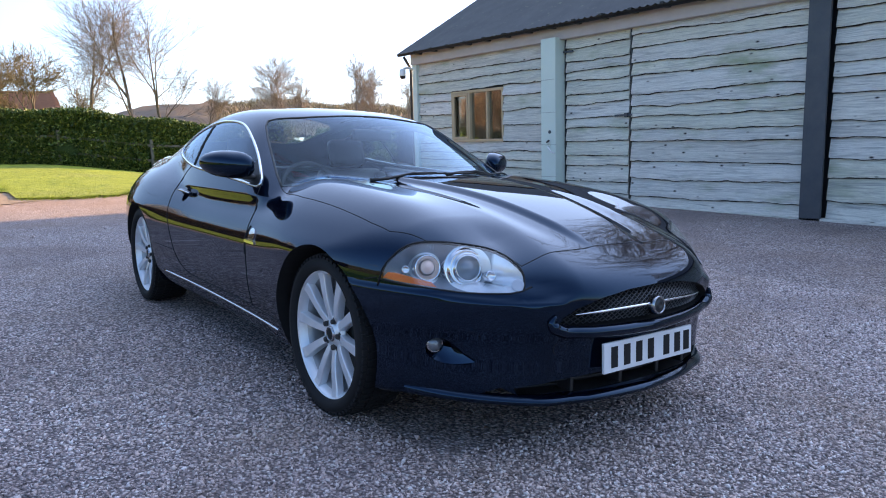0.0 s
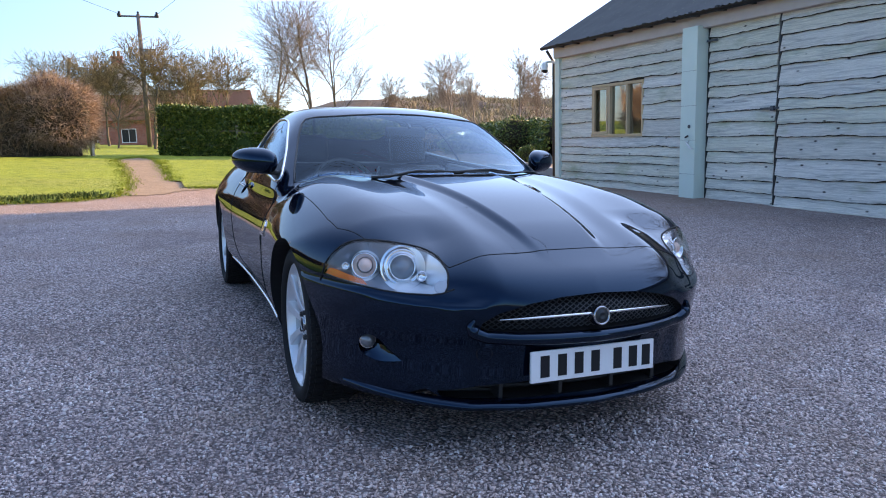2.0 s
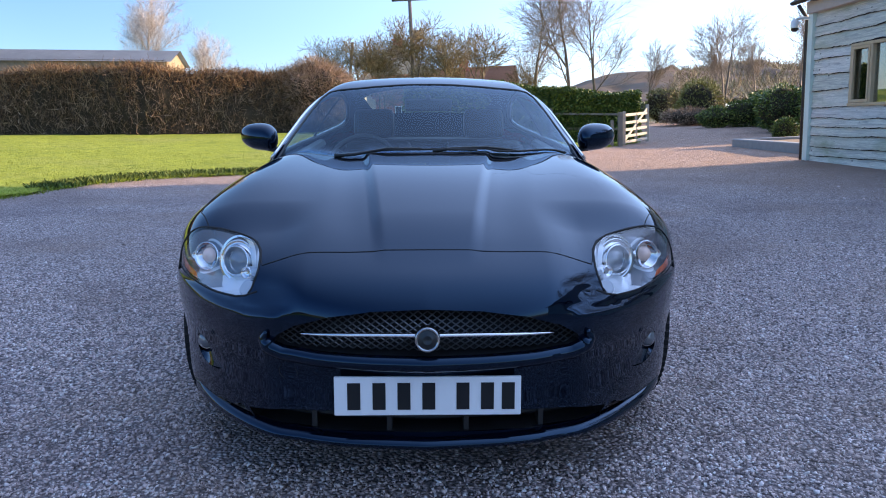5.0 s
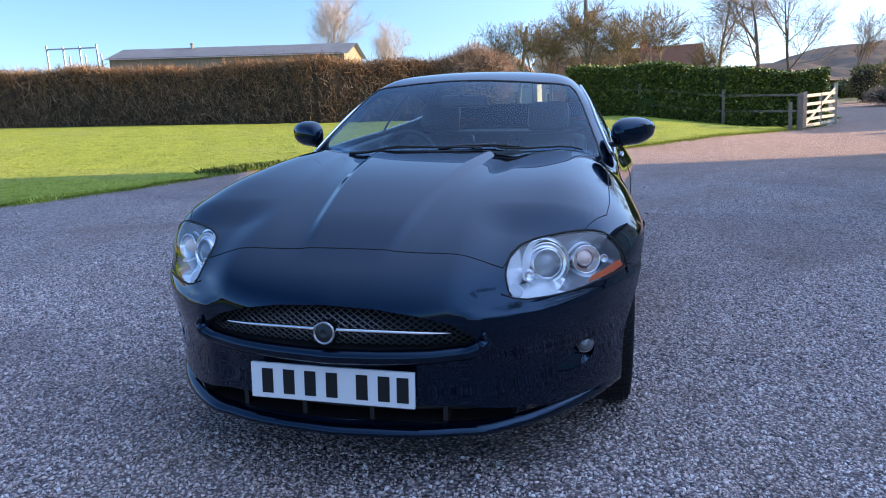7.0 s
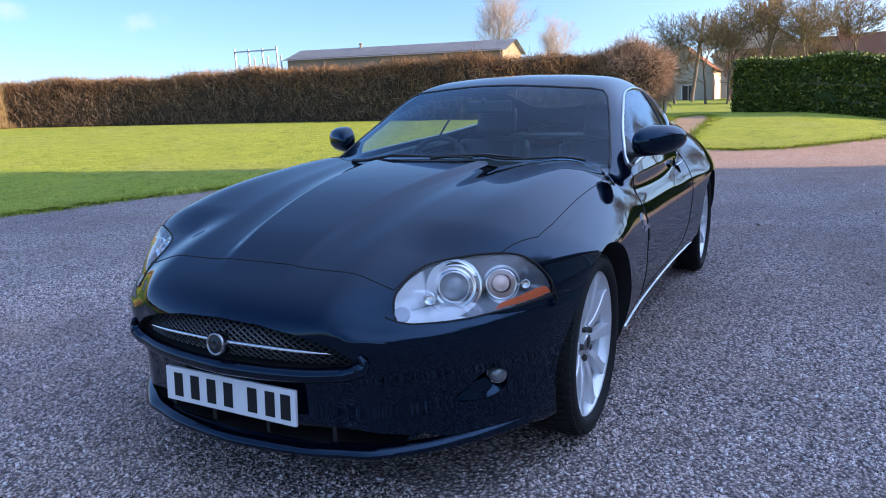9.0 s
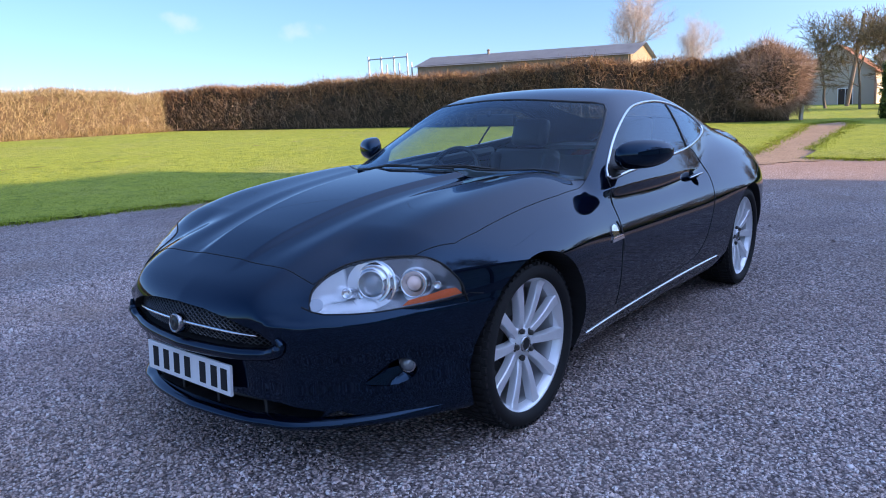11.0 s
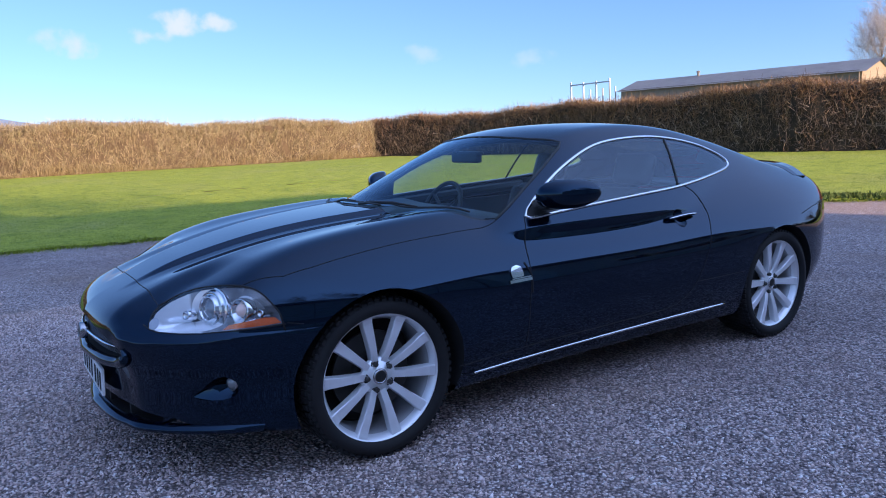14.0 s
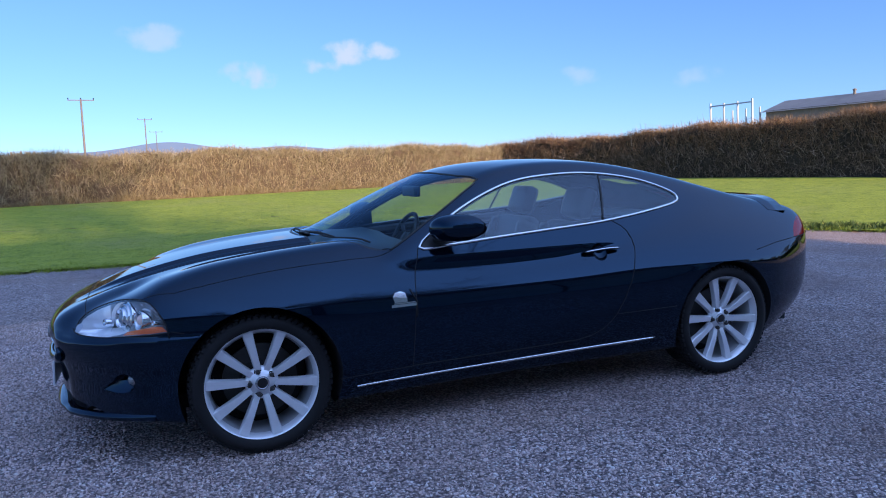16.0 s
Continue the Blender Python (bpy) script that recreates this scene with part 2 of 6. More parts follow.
NOSE = spline([(0, .985), (.2, .965), (.36, .925), (.5, .846), (.62, .744), (.72, .632), (.8, .513), (.86, .392), (.91, .26), (.96, .06), (1.05, -.4)])
LEAN = spline([(.05, -.10), (.17, -.072), (.24, -.052), (.30, -.047), (.36, -.045), (.42, -.036), (.48, -.015), (.55, 0), (.63, 0), (.70, -.02), (.8, -.09), (1.0, -.25)])
ROOF = spline([(.1, .70), (-.1, .83), (-.3, .922), (-.5, 1.012), (-.7, 1.103), (-.9, 1.19), (-1.1, 1.265), (-1.3, 1.317), (-1.6, 1.349), (-1.9, 1.352),
               (-2.2, 1.33), (-2.5, 1.284), (-2.8, 1.218), (-3.1, 1.137), (-3.35, 1.06), (-3.6, .97), (-3.9, .85)])
CREASE = spline([(0, .640), (.2, .630), (.35, .600), (.45, .572), (.52, .565), (.6, .568), (.7, .577), (.8, .587), (.9, .596)])
CABIN = spline([(-.3, .80), (-.8, .80), (-1.5, .80), (-2.1, .775), (-2.5, .725), (-2.9, .65), (-3.3, .56), (-3.7, .45)])


def skin(P):
    """Below zero inside the car, above outside."""
    x, a, z = P[..., 0], np.abs(P[..., 1]), P[..., 2]
    # bonnet and deck, with the raised middle of the bonnet between two creases and a soft crown over each wing
    on = step(.86, .55, x) * step(-.75, -.45, x)
    e = .135 + (.74 - x) * .118
    top = DECK(x) - .022 * (a / .9) ** 2 - EDGE(x) * (a / .9) ** 5
    top = top + on * (.017 * step(e + .035, e - .012, a) - .006 * step(.10, 0, np.abs(a - e - .09)))
    top = top + .028 * np.exp(-((a - .66) / .16) ** 2) * step(.75, .15, x) * step(-1.0, -.4, x)
    tuck = 1.25 + .35 * step(-2.3, -1.6, x) * step(-.3, -.8, x)
    side = WIDTH(x) - tuck * np.maximum(z - .60, 0) ** 2 - .75 * np.maximum(.50 - z, 0) ** 2
    side = side + .012 * np.exp(-((z - .70) / .05) ** 2) * (np.exp(-(x / .42) ** 2) + np.exp(-((x + 2.752) / .42) ** 2))
    body = smax(z - top, a - side, .26)
    front = (x - NOSE(a) - LEAN(z)) * .86
    body = smax(body, front, .14)
    # the bumper stands proud under a crease that runs from the grille's corner round to the wheel arch
    fold = CREASE(a)
    body = body + .026 * step(.575, .645, z) * step(.34, .50, a) * step(.82, .68, a) * step(.40, .60, x)
    body = body - .016 * step(fold + .026, fold - .002, z) * step(.10, .30, x) * step(.36, .47, a)
    tail = (-3.84 + .10 * (a / .7) ** 2 + 2.5 * np.maximum(a - .5, 0) ** 2 + .9 * np.maximum(z - .72, 0) ** 2 + 1.1 * np.maximum(.58 - z, 0) ** 2 + 1.6 * np.maximum(.46 - z, 0) ** 2 - x)
    body = smax(body, tail, .12)
    body = smax(body, .19 + .018 * step(.2, .6, x) + .13 * step(-3.12, -3.55, x) - z, .03)
    # cabin
    wrap = .52 * step(-1.75, -1.0, x) - .33 * step(-1.9, -2.6, x)
    roof = z - ROOF(x + wrap * a * a) + .11 * a * a
    up = np.maximum(z - .93, -.07)
    flank = a - (CABIN(x) - .43 * up - .55 * np.maximum(up, 0) ** 2)
    cabin = smax(roof * .92, flank, .13)
    cabin = smax(cabin, .72 - z, .05)
    k = .035 + .16 * step(-2.1, -2.9, x)
    h = np.maximum(k - np.abs(body - cabin), 0) / k
    return np.minimum(body, cabin) - h * h * h * k / 6


def onto(p, d, far=3.0):
    """Where rays from inside points p along d leave the car."""
    d = d / np.linalg.norm(d, axis=-1, keepdims=True)
    lo, hi = np.zeros(p.shape[:-1]), np.full(p.shape[:-1], far)
    for _ in range(44):
        m = (lo + hi) / 2
        out = skin(p + d * m[..., None]) > 0
        hi, lo = np.where(out, m, hi), np.where(out, lo, m)
    return p + d * lo[..., None]


def slope(P):
    """The skin's outward normal."""
    e = 4e-4
    g = np.stack([skin(P + e * np.eye(3)[i]) - skin(P - e * np.eye(3)[i]) for i in range(3)], -1)
    return g / np.linalg.norm(g, axis=-1, keepdims=True)


def drape(x, y=None, z=None, side=1):
    """A point on the skin: over plan place (x, y), or beside (x, z) on one side."""
    x = np.asarray(x, float)
    if z is None:
        p = np.stack([x, np.asarray(y, float) + 0 * x, np.full_like(x, 2.0)], -1)
        d = np.array([0, 0, -1.0])
    else:
        p = np.stack([x, np.full_like(x, 1.6 * side), np.asarray(z, float) + 0 * x], -1)
        d = np.array([0, -1.0 * side, 0])
    t = np.zeros(x.shape)
    for _ in range(160):
        t += np.clip(skin(p + d * t[..., None]), -.02, .2) * .6
    return p + d * t[..., None]


# ---- the lie of the land ----
def rise(x, y):
    """Height of the sloping yard and fields."""
    x, y = np.asarray(x, float), np.asarray(y, float)
    yy = np.where(y < 1, y, 1 + 2.2 * np.tanh((y - 1) / 2.2))
    crown = .46 * step(8.5, 23, np.hypot(x, y)) * (1 - step(1, 6, y))
    return -.008 * np.clip(x, -90, 30) - .0418 * np.maximum(yy, -27) + crown


def net(xs, ys, up, keep=None):
    """A sheet of quads over a plan grid at height up(x, y)."""
    X, Y = np.meshgrid(xs, ys, indexing="ij")
    v = np.stack([X, Y, up(X, Y)], -1).reshape(-1, 3)
    n, m = len(xs), len(ys)
    i = (np.arange(n - 1)[:, None] * m + np.arange(m - 1)).ravel()
    f = np.stack([i, i + m, i + m + 1, i + 1], -1)
    if keep is not None:
        c = v[f].mean(1)
        f = f[keep(c[:, 0], c[:, 1])]
        used, back = np.unique(f, return_inverse=True)
        v, f = v[used], back.reshape(f.shape)
    return v, f


def wavy(x, y, s, seed=0):
    """A soft pseudo-random field, about -1 to 1."""
    return (np.sin(x * s * 1.3 + seed) * np.cos(y * s * 1.7 + 2 * seed) + .6 * np.sin((x + y) * s * 2.9 + 3 * seed) + .4 * np.cos((x - 2 * y) * s * 5.1 + seed)) / 2


GRAVEL = material("gravel_bed", (.36, .33, .35), .9, 0, .3)
w = place(GRAVEL)
n_, l_, b_ = nodes(GRAVEL)
vor = n_.new("ShaderNodeTexVoronoi")
vor.inputs["Scale"].default_value = 68
l_.new(w, vor.inputs["Vector"])
split = n_.new("ShaderNodeSeparateColor")
l_.new(vor.outputs["Color"], split.inputs[0])
STONE_TONES = [(0, (.11, .09, .088)), (.18, (.34, .27, .26)), (.45, (.60, .48, .46)), (.65, (.74, .57, .51)), (.85, (.80, .69, .67)), (1, (.88, .82, .80))]
stones_col = toned(GRAVEL, split.outputs[0], STONE_TONES)
dust = mixed(GRAVEL, stones_col, (.47, .34, .27), ramp(GRAVEL, grain(GRAVEL, w, .8, 6), .45, .80))
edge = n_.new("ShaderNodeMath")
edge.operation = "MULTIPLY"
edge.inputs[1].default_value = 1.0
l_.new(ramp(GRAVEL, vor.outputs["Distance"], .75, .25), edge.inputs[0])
damp = ramp(GRAVEL, grain(GRAVEL, w, .45, 5, .6, .8), .50, .68)
dust = mixed(GRAVEL, dust, mixed(GRAVEL, dust, (.24, .19, .20), .45), damp)
# shade between the stones painted in as near-black cell borders
gap_shade = mixed(GRAVEL, (.075, .06, .062), dust, edge.outputs[0])
pat = mixed(GRAVEL, gap_shade, dust, .16)
far_mix = n_.new("ShaderNodeVectorMath")
far_mix.operation = "LENGTH"
l_.new(w, far_mix.inputs[0])
turf_far = mixed(GRAVEL, (.10, .13, .04), (.17, .15, .07), grain(GRAVEL, w, .08, 4))
# browner far yard: trodden earth, with warm sunlight put into its colour
trodden_sunlit = n_.new("ShaderNodeMath")
trodden_sunlit.operation = "MULTIPLY"
trodden_sunlit.inputs[1].default_value = .70
l_.new(ramp(GRAVEL, far_mix.outputs["Value"], 7.5, 12.5), trodden_sunlit.inputs[0])
pat = mixed(GRAVEL, pat, mixed(GRAVEL, (.30, .18, .12), (.54, .35, .24), grain(GRAVEL, w, 3, 6)), trodden_sunlit.outputs[0])
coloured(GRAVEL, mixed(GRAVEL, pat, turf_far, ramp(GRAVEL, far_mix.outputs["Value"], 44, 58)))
bumped(GRAVEL, edge.outputs[0], 1.0, .016)

STONES = material("gravel_stones", (.4, .37, .38), .8, 0, .35)
tone = toned(STONES, chance(STONES, "island"), STONE_TONES)
w = place(STONES)
tone = mixed(STONES, tone, (.47, .34, .27), ramp(STONES, grain(STONES, w, .8, 6), .45, .80))
coloured(STONES, mixed(STONES, tone, mixed(STONES, tone, (.24, .19, .20), .45), ramp(STONES, grain(STONES, w, .45, 5, .6, .8), .50, .68)))

TURF = material("turf", (.10, .16, .03), .95, 0, .2)
w = place(TURF)
green = mixed(TURF, (.19, .245, .026), (.425, .445, .055), grain(TURF, w, 1.6, 6))
green = mixed(TURF, green, (.32, .32, .08), ramp(TURF, grain(TURF, w, .35, 3), .5, .8))
green = mixed(TURF, green, (.085, .14, .014), ramp(TURF, grain(TURF, place(TURF, (1, 1, .2)), 4.5, 6, .7), .52, .76))
coloured(TURF, mixed(TURF, green, (.055, .095, .010), ramp(TURF, grain(TURF, w, 30, 4), .50, .74)))
bumped(TURF, grain(TURF, w, 55, 3), .9, .04)
BLADE = material("grass_blades", (.1, .19, .03), .85, 0, .08)
coloured(BLADE, toned(BLADE, chance(BLADE, "island"), [(0, (.11, .16, .014)), (.4, (.185, .24, .023)), (.75, (.26, .305, .034)), (1, (.30, .335, .06))]))
SOIL = material("soil_path", (.28, .20, .14), .95, 0, .2)
w = place(SOIL)
coloured(SOIL, mixed(SOIL, mixed(SOIL, (.20, .135, .085), (.44, .30, .19), grain(SOIL, w, 2.2, 6)), (.14, .11, .07), ramp(SOIL, grain(SOIL, w, 24, 3), .5, .75)))
bumped(SOIL, grain(SOIL, w, 40, 4), .7, .02)

xs = np.concatenate([np.linspace(-900, -60, 29), np.linspace(-59, 40, 100), np.linspace(45, 900, 24)])
ys = np.concatenate([np.linspace(-900, -71, 29), np.linspace(-70, 40, 111), np.linspace(45, 900, 24)])
v, f = net(xs, ys, lambda x, y: rise(x, y))
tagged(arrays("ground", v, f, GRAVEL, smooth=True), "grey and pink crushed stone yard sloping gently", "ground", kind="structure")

LAWN = [(60, -9.5), (20, -8.2), (9, -7.6), (2.7, -7.4), (.1, -7.2), (-1.6, -7.0), (-3.0, -6.7), (-4.4, -6.45), (-6.3, -5.85), (-7.6, -5.7), (-8.6, -5.45), (-9.4, -4.8), (-10.1, -3.8), (-10.5, -2.6), (-11.2, -1.93), (-13.5, -1.82), (-17, -2.0),
        (-20.6, -2.3), (-21.8, -1.9), (-22.4, -1.6), (-40, -1.7), (-60, -2.4), (-90, -3.2), (-90, -27), (60, -27)]
VERGE = [(-12.6, -.62), (-12.5, .4), (-12.9, 1.2), (-14.5, 2.4), (-16.3, 3.5), (-18.2, 4.7), (-19.6, 5.6), (-21.5, 7.0), (-24, 8.0), (-30, 9.3), (-50, 13), (-90, 20), (-90, -3.2), (-60, -2.4), (-40, -1.7), (-22.4, -1.6), (-21.6, -1.2), (-20, -.98), (-14, -.82)]


def lawn(name, poly, label):
    p = np.array(poly)
    ok = lambda x, y: inside(p, x + .12 * wavy(x, y, 3.1, 1), y + .12 * wavy(x, y, 2.7, 2))
    up = lambda x, y: rise(x, y) + .035 + .012 * wavy(x, y, 1.9) + .008 * wavy(x, y, 7.3, 4)
    near = lambda x, y: ok(x, y) & (x > -30) & (x < 8) & (y > -14) & (y < 6)
    far = lambda x, y: ok(x, y) & ~((x > -30) & (x < 8) & (y > -14) & (y < 6))
    v1, f1 = net(np.arange(-30, 8.01, .14), np.arange(-14, 6.01, .14), up, near)
    v2, f2 = net(np.arange(-90, 60.1, 1.0), np.arange(-28, 24.1, 1.0), up, far)
    ob = arrays(name, np.vstack([v1, v2]), np.vstack([f1, f2 + len(v1)]), TURF, smooth=True)
    return tagged(ob, label, "lawn", kind="structure")


lawn("lawn", LAWN, "short green lawn in low winter sun")
lawn("grass_verge", VERGE, "short green grass verge beside the drive")
v, f = net(np.arange(-24, -10.4, .1), np.linspace(-3.6, -.3, 34), lambda x, y: rise(x, y) + .012, lambda x, y: (x < -11.2 - .9 * np.abs(y + 1.5) + .5 * wavy(x, y, 2.3)))
tagged(arrays("garden_path", v, f, SOIL, smooth=True), "bare earth path across the lawn", "path", kind="structure")

def scatter(n, x0, x1, y0, y1, rng):
    return rng.uniform(x0, x1, n), rng.uniform(y0, y1, n)


def blades(name, label, pts, size, mats, parent=None, lean=.6, wide=.16, seed=3):
    """Crossed slim leaves standing on the ground, as one mesh."""
    rng = np.random.default_rng(seed)
    p = np.repeat(pts, 3, 0)
    n = len(p)
    h = size * rng.uniform(.5, 1.3, n)
    a = rng.uniform(0, 2 * np.pi, n)
    side = np.stack([np.cos(a), np.sin(a), 0 * a], -1) * (h * wide / 2)[:, None]
    tip = np.stack([rng.normal(0, lean, n) * h, rng.normal(0, lean, n) * h, h], -1)
    q = p + np.stack([rng.normal(0, size * .5, n), rng.normal(0, size * .5, n), 0 * a], -1)
    v = np.stack([q - side, q + side, q + tip], 1).reshape(-1, 3)
    ob = arrays(name, v, np.arange(3 * n).reshape(-1, 3), mats, parent)
    return tagged(ob, label, "grass", kind="stuff")


rng = np.random.default_rng(5)
x, y = scatter(70000, -14, 7, -15, 4, rng)
k = (inside(LAWN, x, y) | inside(VERGE, x, y)) & (rng.uniform(0, 1, len(x)) < np.clip(1.5 - np.hypot(x + 3, y) / 11, .0, 1))
blades("grass", "short mown grass blades on the lawn", np.stack([x, y, rise(x, y) + .03], -1)[k], .030, BLADE)
ex, ey = [], []
for poly, a, b in ((LAWN, 2, 20), (VERGE, 0, 8), (VERGE, 15, 19)):
    q = np.array(poly)[a:b]
    for c, d in zip(q, q[1:]):
        m = int(np.linalg.norm(d - c) * 260)
        t = rng.uniform(0, 1, m)
        ex.append(c[0] + (d[0] - c[0]) * t + rng.normal(0, .12, m))
        ey.append(c[1] + (d[1] - c[1]) * t + rng.normal(0, .12, m))
ex, ey = np.concatenate(ex), np.concatenate(ey)
blades("edge_tufts", "rough grass tufts along the lawn edge", np.stack([ex, ey, rise(ex, ey) + .012], -1), .048, BLADE, seed=8)
WEED = material("low_weeds", (.06, .09, .025), .8, 0, .1)
coloured(WEED, toned(WEED, chance(WEED, "island"), [(0, (.035, .055, .015)), (.6, (.09, .13, .03)), (1, (.20, .22, .07))]))
q = np.array([(-7.9, -5.7), (-8.7, -5.5), (-9.5, -4.9), (-10.2, -3.9), (-10.6, -2.8), (-11.1, -2.2)])
wt = rng.uniform(0, 5, 1500)
wx, wy = np.interp(wt, np.arange(6), q[:, 0]) + rng.normal(-.1, .16, 1500), np.interp(wt, np.arange(6), q[:, 1]) + rng.normal(-.1, .16, 1500)
blades("weed_patch", "low dark leafy weeds at the lawn corner", np.stack([wx, wy, rise(wx, wy) + .02], -1), .075, WEED, wide=.55, seed=10)
tx, ty = -4.75 + rng.normal(0, .13, 60), -6.35 + rng.normal(0, .07, 60)
YELLOW = material("dry_leaf", (.45, .50, .08), .7)
blades("grass_tuft", "single yellow-green tuft at the gravel edge", np.stack([tx, ty, rise(tx, ty)], -1), .07, YELLOW, wide=.4, seed=9)


def pebbles(n, pick, lo, hi, seed):
    """Angular stones lying on the yard: eight-sided, each its own size, turn and squash."""
    rng = np.random.default_rng(seed)
    x, y = pick(rng, n)
    n = len(x)
    s = rng.uniform(lo, hi, n) * rng.choice([.7, 1, 1.35], n, p=[.3, .55, .15])
    base = np.array([(1, 0, 0), (-1, 0, 0), (0, 1, 0), (0, -1, 0), (0, 0, 1), (0, 0, -1)], float)
    v = base[None] * np.stack([s * rng.uniform(.6, 1.15, n), s * rng.uniform(.5, .9, n), s * rng.uniform(.35, .7, n)], -1)[:, None]
    v = v + rng.normal(0, .22, (n, 6, 3)) * s[:, None, None]
    q = rng.normal(0, 1, (n, 4)) * np.array([1, .45, .45, 1])
    q /= np.linalg.norm(q, axis=1, keepdims=True)
    a, b, c, d = q.T
    R = np.stack([1 - 2 * (c * c + d * d), 2 * (b * c - a * d), 2 * (b * d + a * c), 2 * (b * c + a * d), 1 - 2 * (b * b + d * d), 2 * (c * d - a * b),
                  2 * (b * d - a * c), 2 * (c * d + a * b), 1 - 2 * (b * b + c * c)], -1).reshape(n, 3, 3)
    v = np.einsum("nij,nkj->nki", R, v) + np.stack([x, y, rise(x, y) + s * rng.uniform(.0, .45, n)], -1)[:, None]
    t = np.array([(0, 2, 4), (2, 1, 4), (1, 3, 4), (3, 0, 4), (2, 0, 5), (1, 2, 5), (3, 1, 5), (0, 3, 5)])
    return v.reshape(-1, 3), (np.arange(n)[:, None, None] * 6 + t[None]).reshape(-1, 3)


def close_in(rng, n):
    x, y = scatter(n, -3.2, 2.2, -3.3, 3.6, rng)
    under = (np.abs(y) < .75) & (x < .65) & (x > -3.6)
    way = np.minimum(np.minimum(np.hypot(x - 2.7, y + 2.1), np.hypot(x - 2.9, y)), np.minimum(np.hypot(x - 2.4, y - 2), np.hypot(x - .6, y - 4.2)))
    k = ~under & (rng.uniform(0, 1, n) < np.clip(1.6 - way / 3.2, .0, 1))
    return x[k], y[k]


v, f = pebbles(200000, close_in, .0050, .0100, 11)
tagged(arrays("gravel", v, f, STONES), "loose angular grey and pink gravel stones", "gravel", kind="stuff")
v, f = pebbles(450, lambda r, n: scatter(n, -9, 4, -6, 6.5, r), .012, .022, 12)
tagged(arrays("larger_stones", v, f, STONES), "scattered larger stones on the yard", "gravel", kind="stuff")


# ---- barn with waney-edged boards ----
BOARD = material("weathered_board", (.36, .38, .37), .85, 0, .25)
fine = grain(BOARD, place(BOARD, (1.6, 1.6, 55), "Object"), 2.2, 8, .72, 1.1)
broad = grain(BOARD, place(BOARD, (.7, .7, 14), "Object"), 1.4, 5, .6, 1.6)
wood = mixed(BOARD, (.21, .19, .16), (.93, .88, .79), ramp(BOARD, fine, .31, .63))
wood = mixed(BOARD, wood, toned(BOARD, chance(BOARD), [(0, (.60, .57, .50)), (.3, (.82, .79, .74)), (.55, (.63, .64, .49)), (.8, (.77, .74, .59)), (1, (.88, .83, .75))]), .48)
wood = mixed(BOARD, wood, (.27, .265, .25), ramp(BOARD, broad, .50, .78))
wood = mixed(BOARD, wood, (.27, .32, .17), ramp(BOARD, grain(BOARD, place(BOARD, (.6, .6, 1.6), "Object"), 1.3, 5), .56, .80))
n_, l_, b_ = nodes(BOARD)
knot = n_.new("ShaderNodeTexVoronoi")
knot.inputs["Scale"].default_value = 1.0
l_.new(place(BOARD, (3.1, 3.1, 6.5), "Object"), knot.inputs["Vector"])
coloured(BOARD, mixed(BOARD, (.045, .038, .035), wood, ramp(BOARD, knot.outputs["Distance"], .045, .13)))
bumped(BOARD, fine, .8, .010)
# dark lower board edges: bark, with the shadow line between boards painted in
BARK_SHADE = material("bark_shadow_edge", (.035, .03, .027), .95, 0, .1)
SAGE = material("pale_green_paint", (.50, .60, .55), .55, 0, .4)
coloured(SAGE, mixed(SAGE, (.58, .69, .61), (.71, .78, .70), grain(SAGE, place(SAGE), 3, 6)))
STEEL = material("dark_blue_steel", (.055, .065, .085), .5, .3, .4)
coloured(STEEL, mixed(STEEL, (.045, .055, .075), (.11, .115, .12), grain(STEEL, place(STEEL), 5, 6)))
OAK = material("oak_frame", (.5, .34, .19), .6)
coloured(OAK, mixed(OAK, (.46, .31, .17), (.66, .49, .30), grain(OAK, place(OAK, (20, 20, 2)), 2, 5)))
SHEET = material("corrugated_roof", (.075, .078, .08), .8)
w = place(SHEET)
coloured(SHEET, mixed(SHEET, mixed(SHEET, (.05, .052, .055), (.12, .12, .118), grain(SHEET, w, 2.0, 6)), (.16, .17, .12), ramp(SHEET, grain(SHEET, w, 9, 4), .62, .75)))
PINK = material("bare_plaster_band", (.40, .33, .30), .9)
coloured(PINK, mixed(PINK, (.44, .37, .34), (.60, .51, .46), grain(PINK, place(PINK), 4, 6)))
PIPE = material("black_pipe", (.02, .02, .022), .4)
CONCRETE = material("concrete", (.33, .31, .29), .9)
coloured(CONCRETE, mixed(CONCRETE, (.24, .22, .21), (.40, .38, .35), grain(CONCRETE, place(CONCRETE), 6, 6)))

WALL = 7.8
barn = thing("barn", "timber barn clad in grey waney-edged boards under a corrugated roof", "barn")
bm = bmesh.new()
for lo, hi in (((-11.85, 7.87, -.3), (-10.40, 8.05, 3.1)), ((-8.72, 7.87, -.3), (9, 8.05, 3.1)), ((-10.40, 7.87, -.3), (-8.72, 8.05, 1.07)), ((-10.40, 7.87, 2.10), (-8.72, 8.05, 3.1)),
               ((-11.85, 8.05, -.3), (-11.67, 15.8, 3.1)), ((-11.85, 15.62, -.3), (9, 15.8, 3.1)), ((8.82, 8.05, -.3), (9, 15.62, 3.1))):
    box(bm, lo, hi)
for x in (-11.76, 8.91):
    v = [bm.verts.new(p) for p in ((x, 7.87, 3.1), (x, 15.8, 3.1), (x, 11.83, 5.55))]
    bm.faces.new(v)
part("wall", bm, PIPE, barn, "dark backing wall")
bm = bmesh.new()
box(bm, (-11.6, 8.1, -.2), (8.8, 15.6, .02))
part("barn_floor", bm, CONCRETE, barn)
bm = bmesh.new()
xs = np.arange(-12.15, 9.3, .0365)
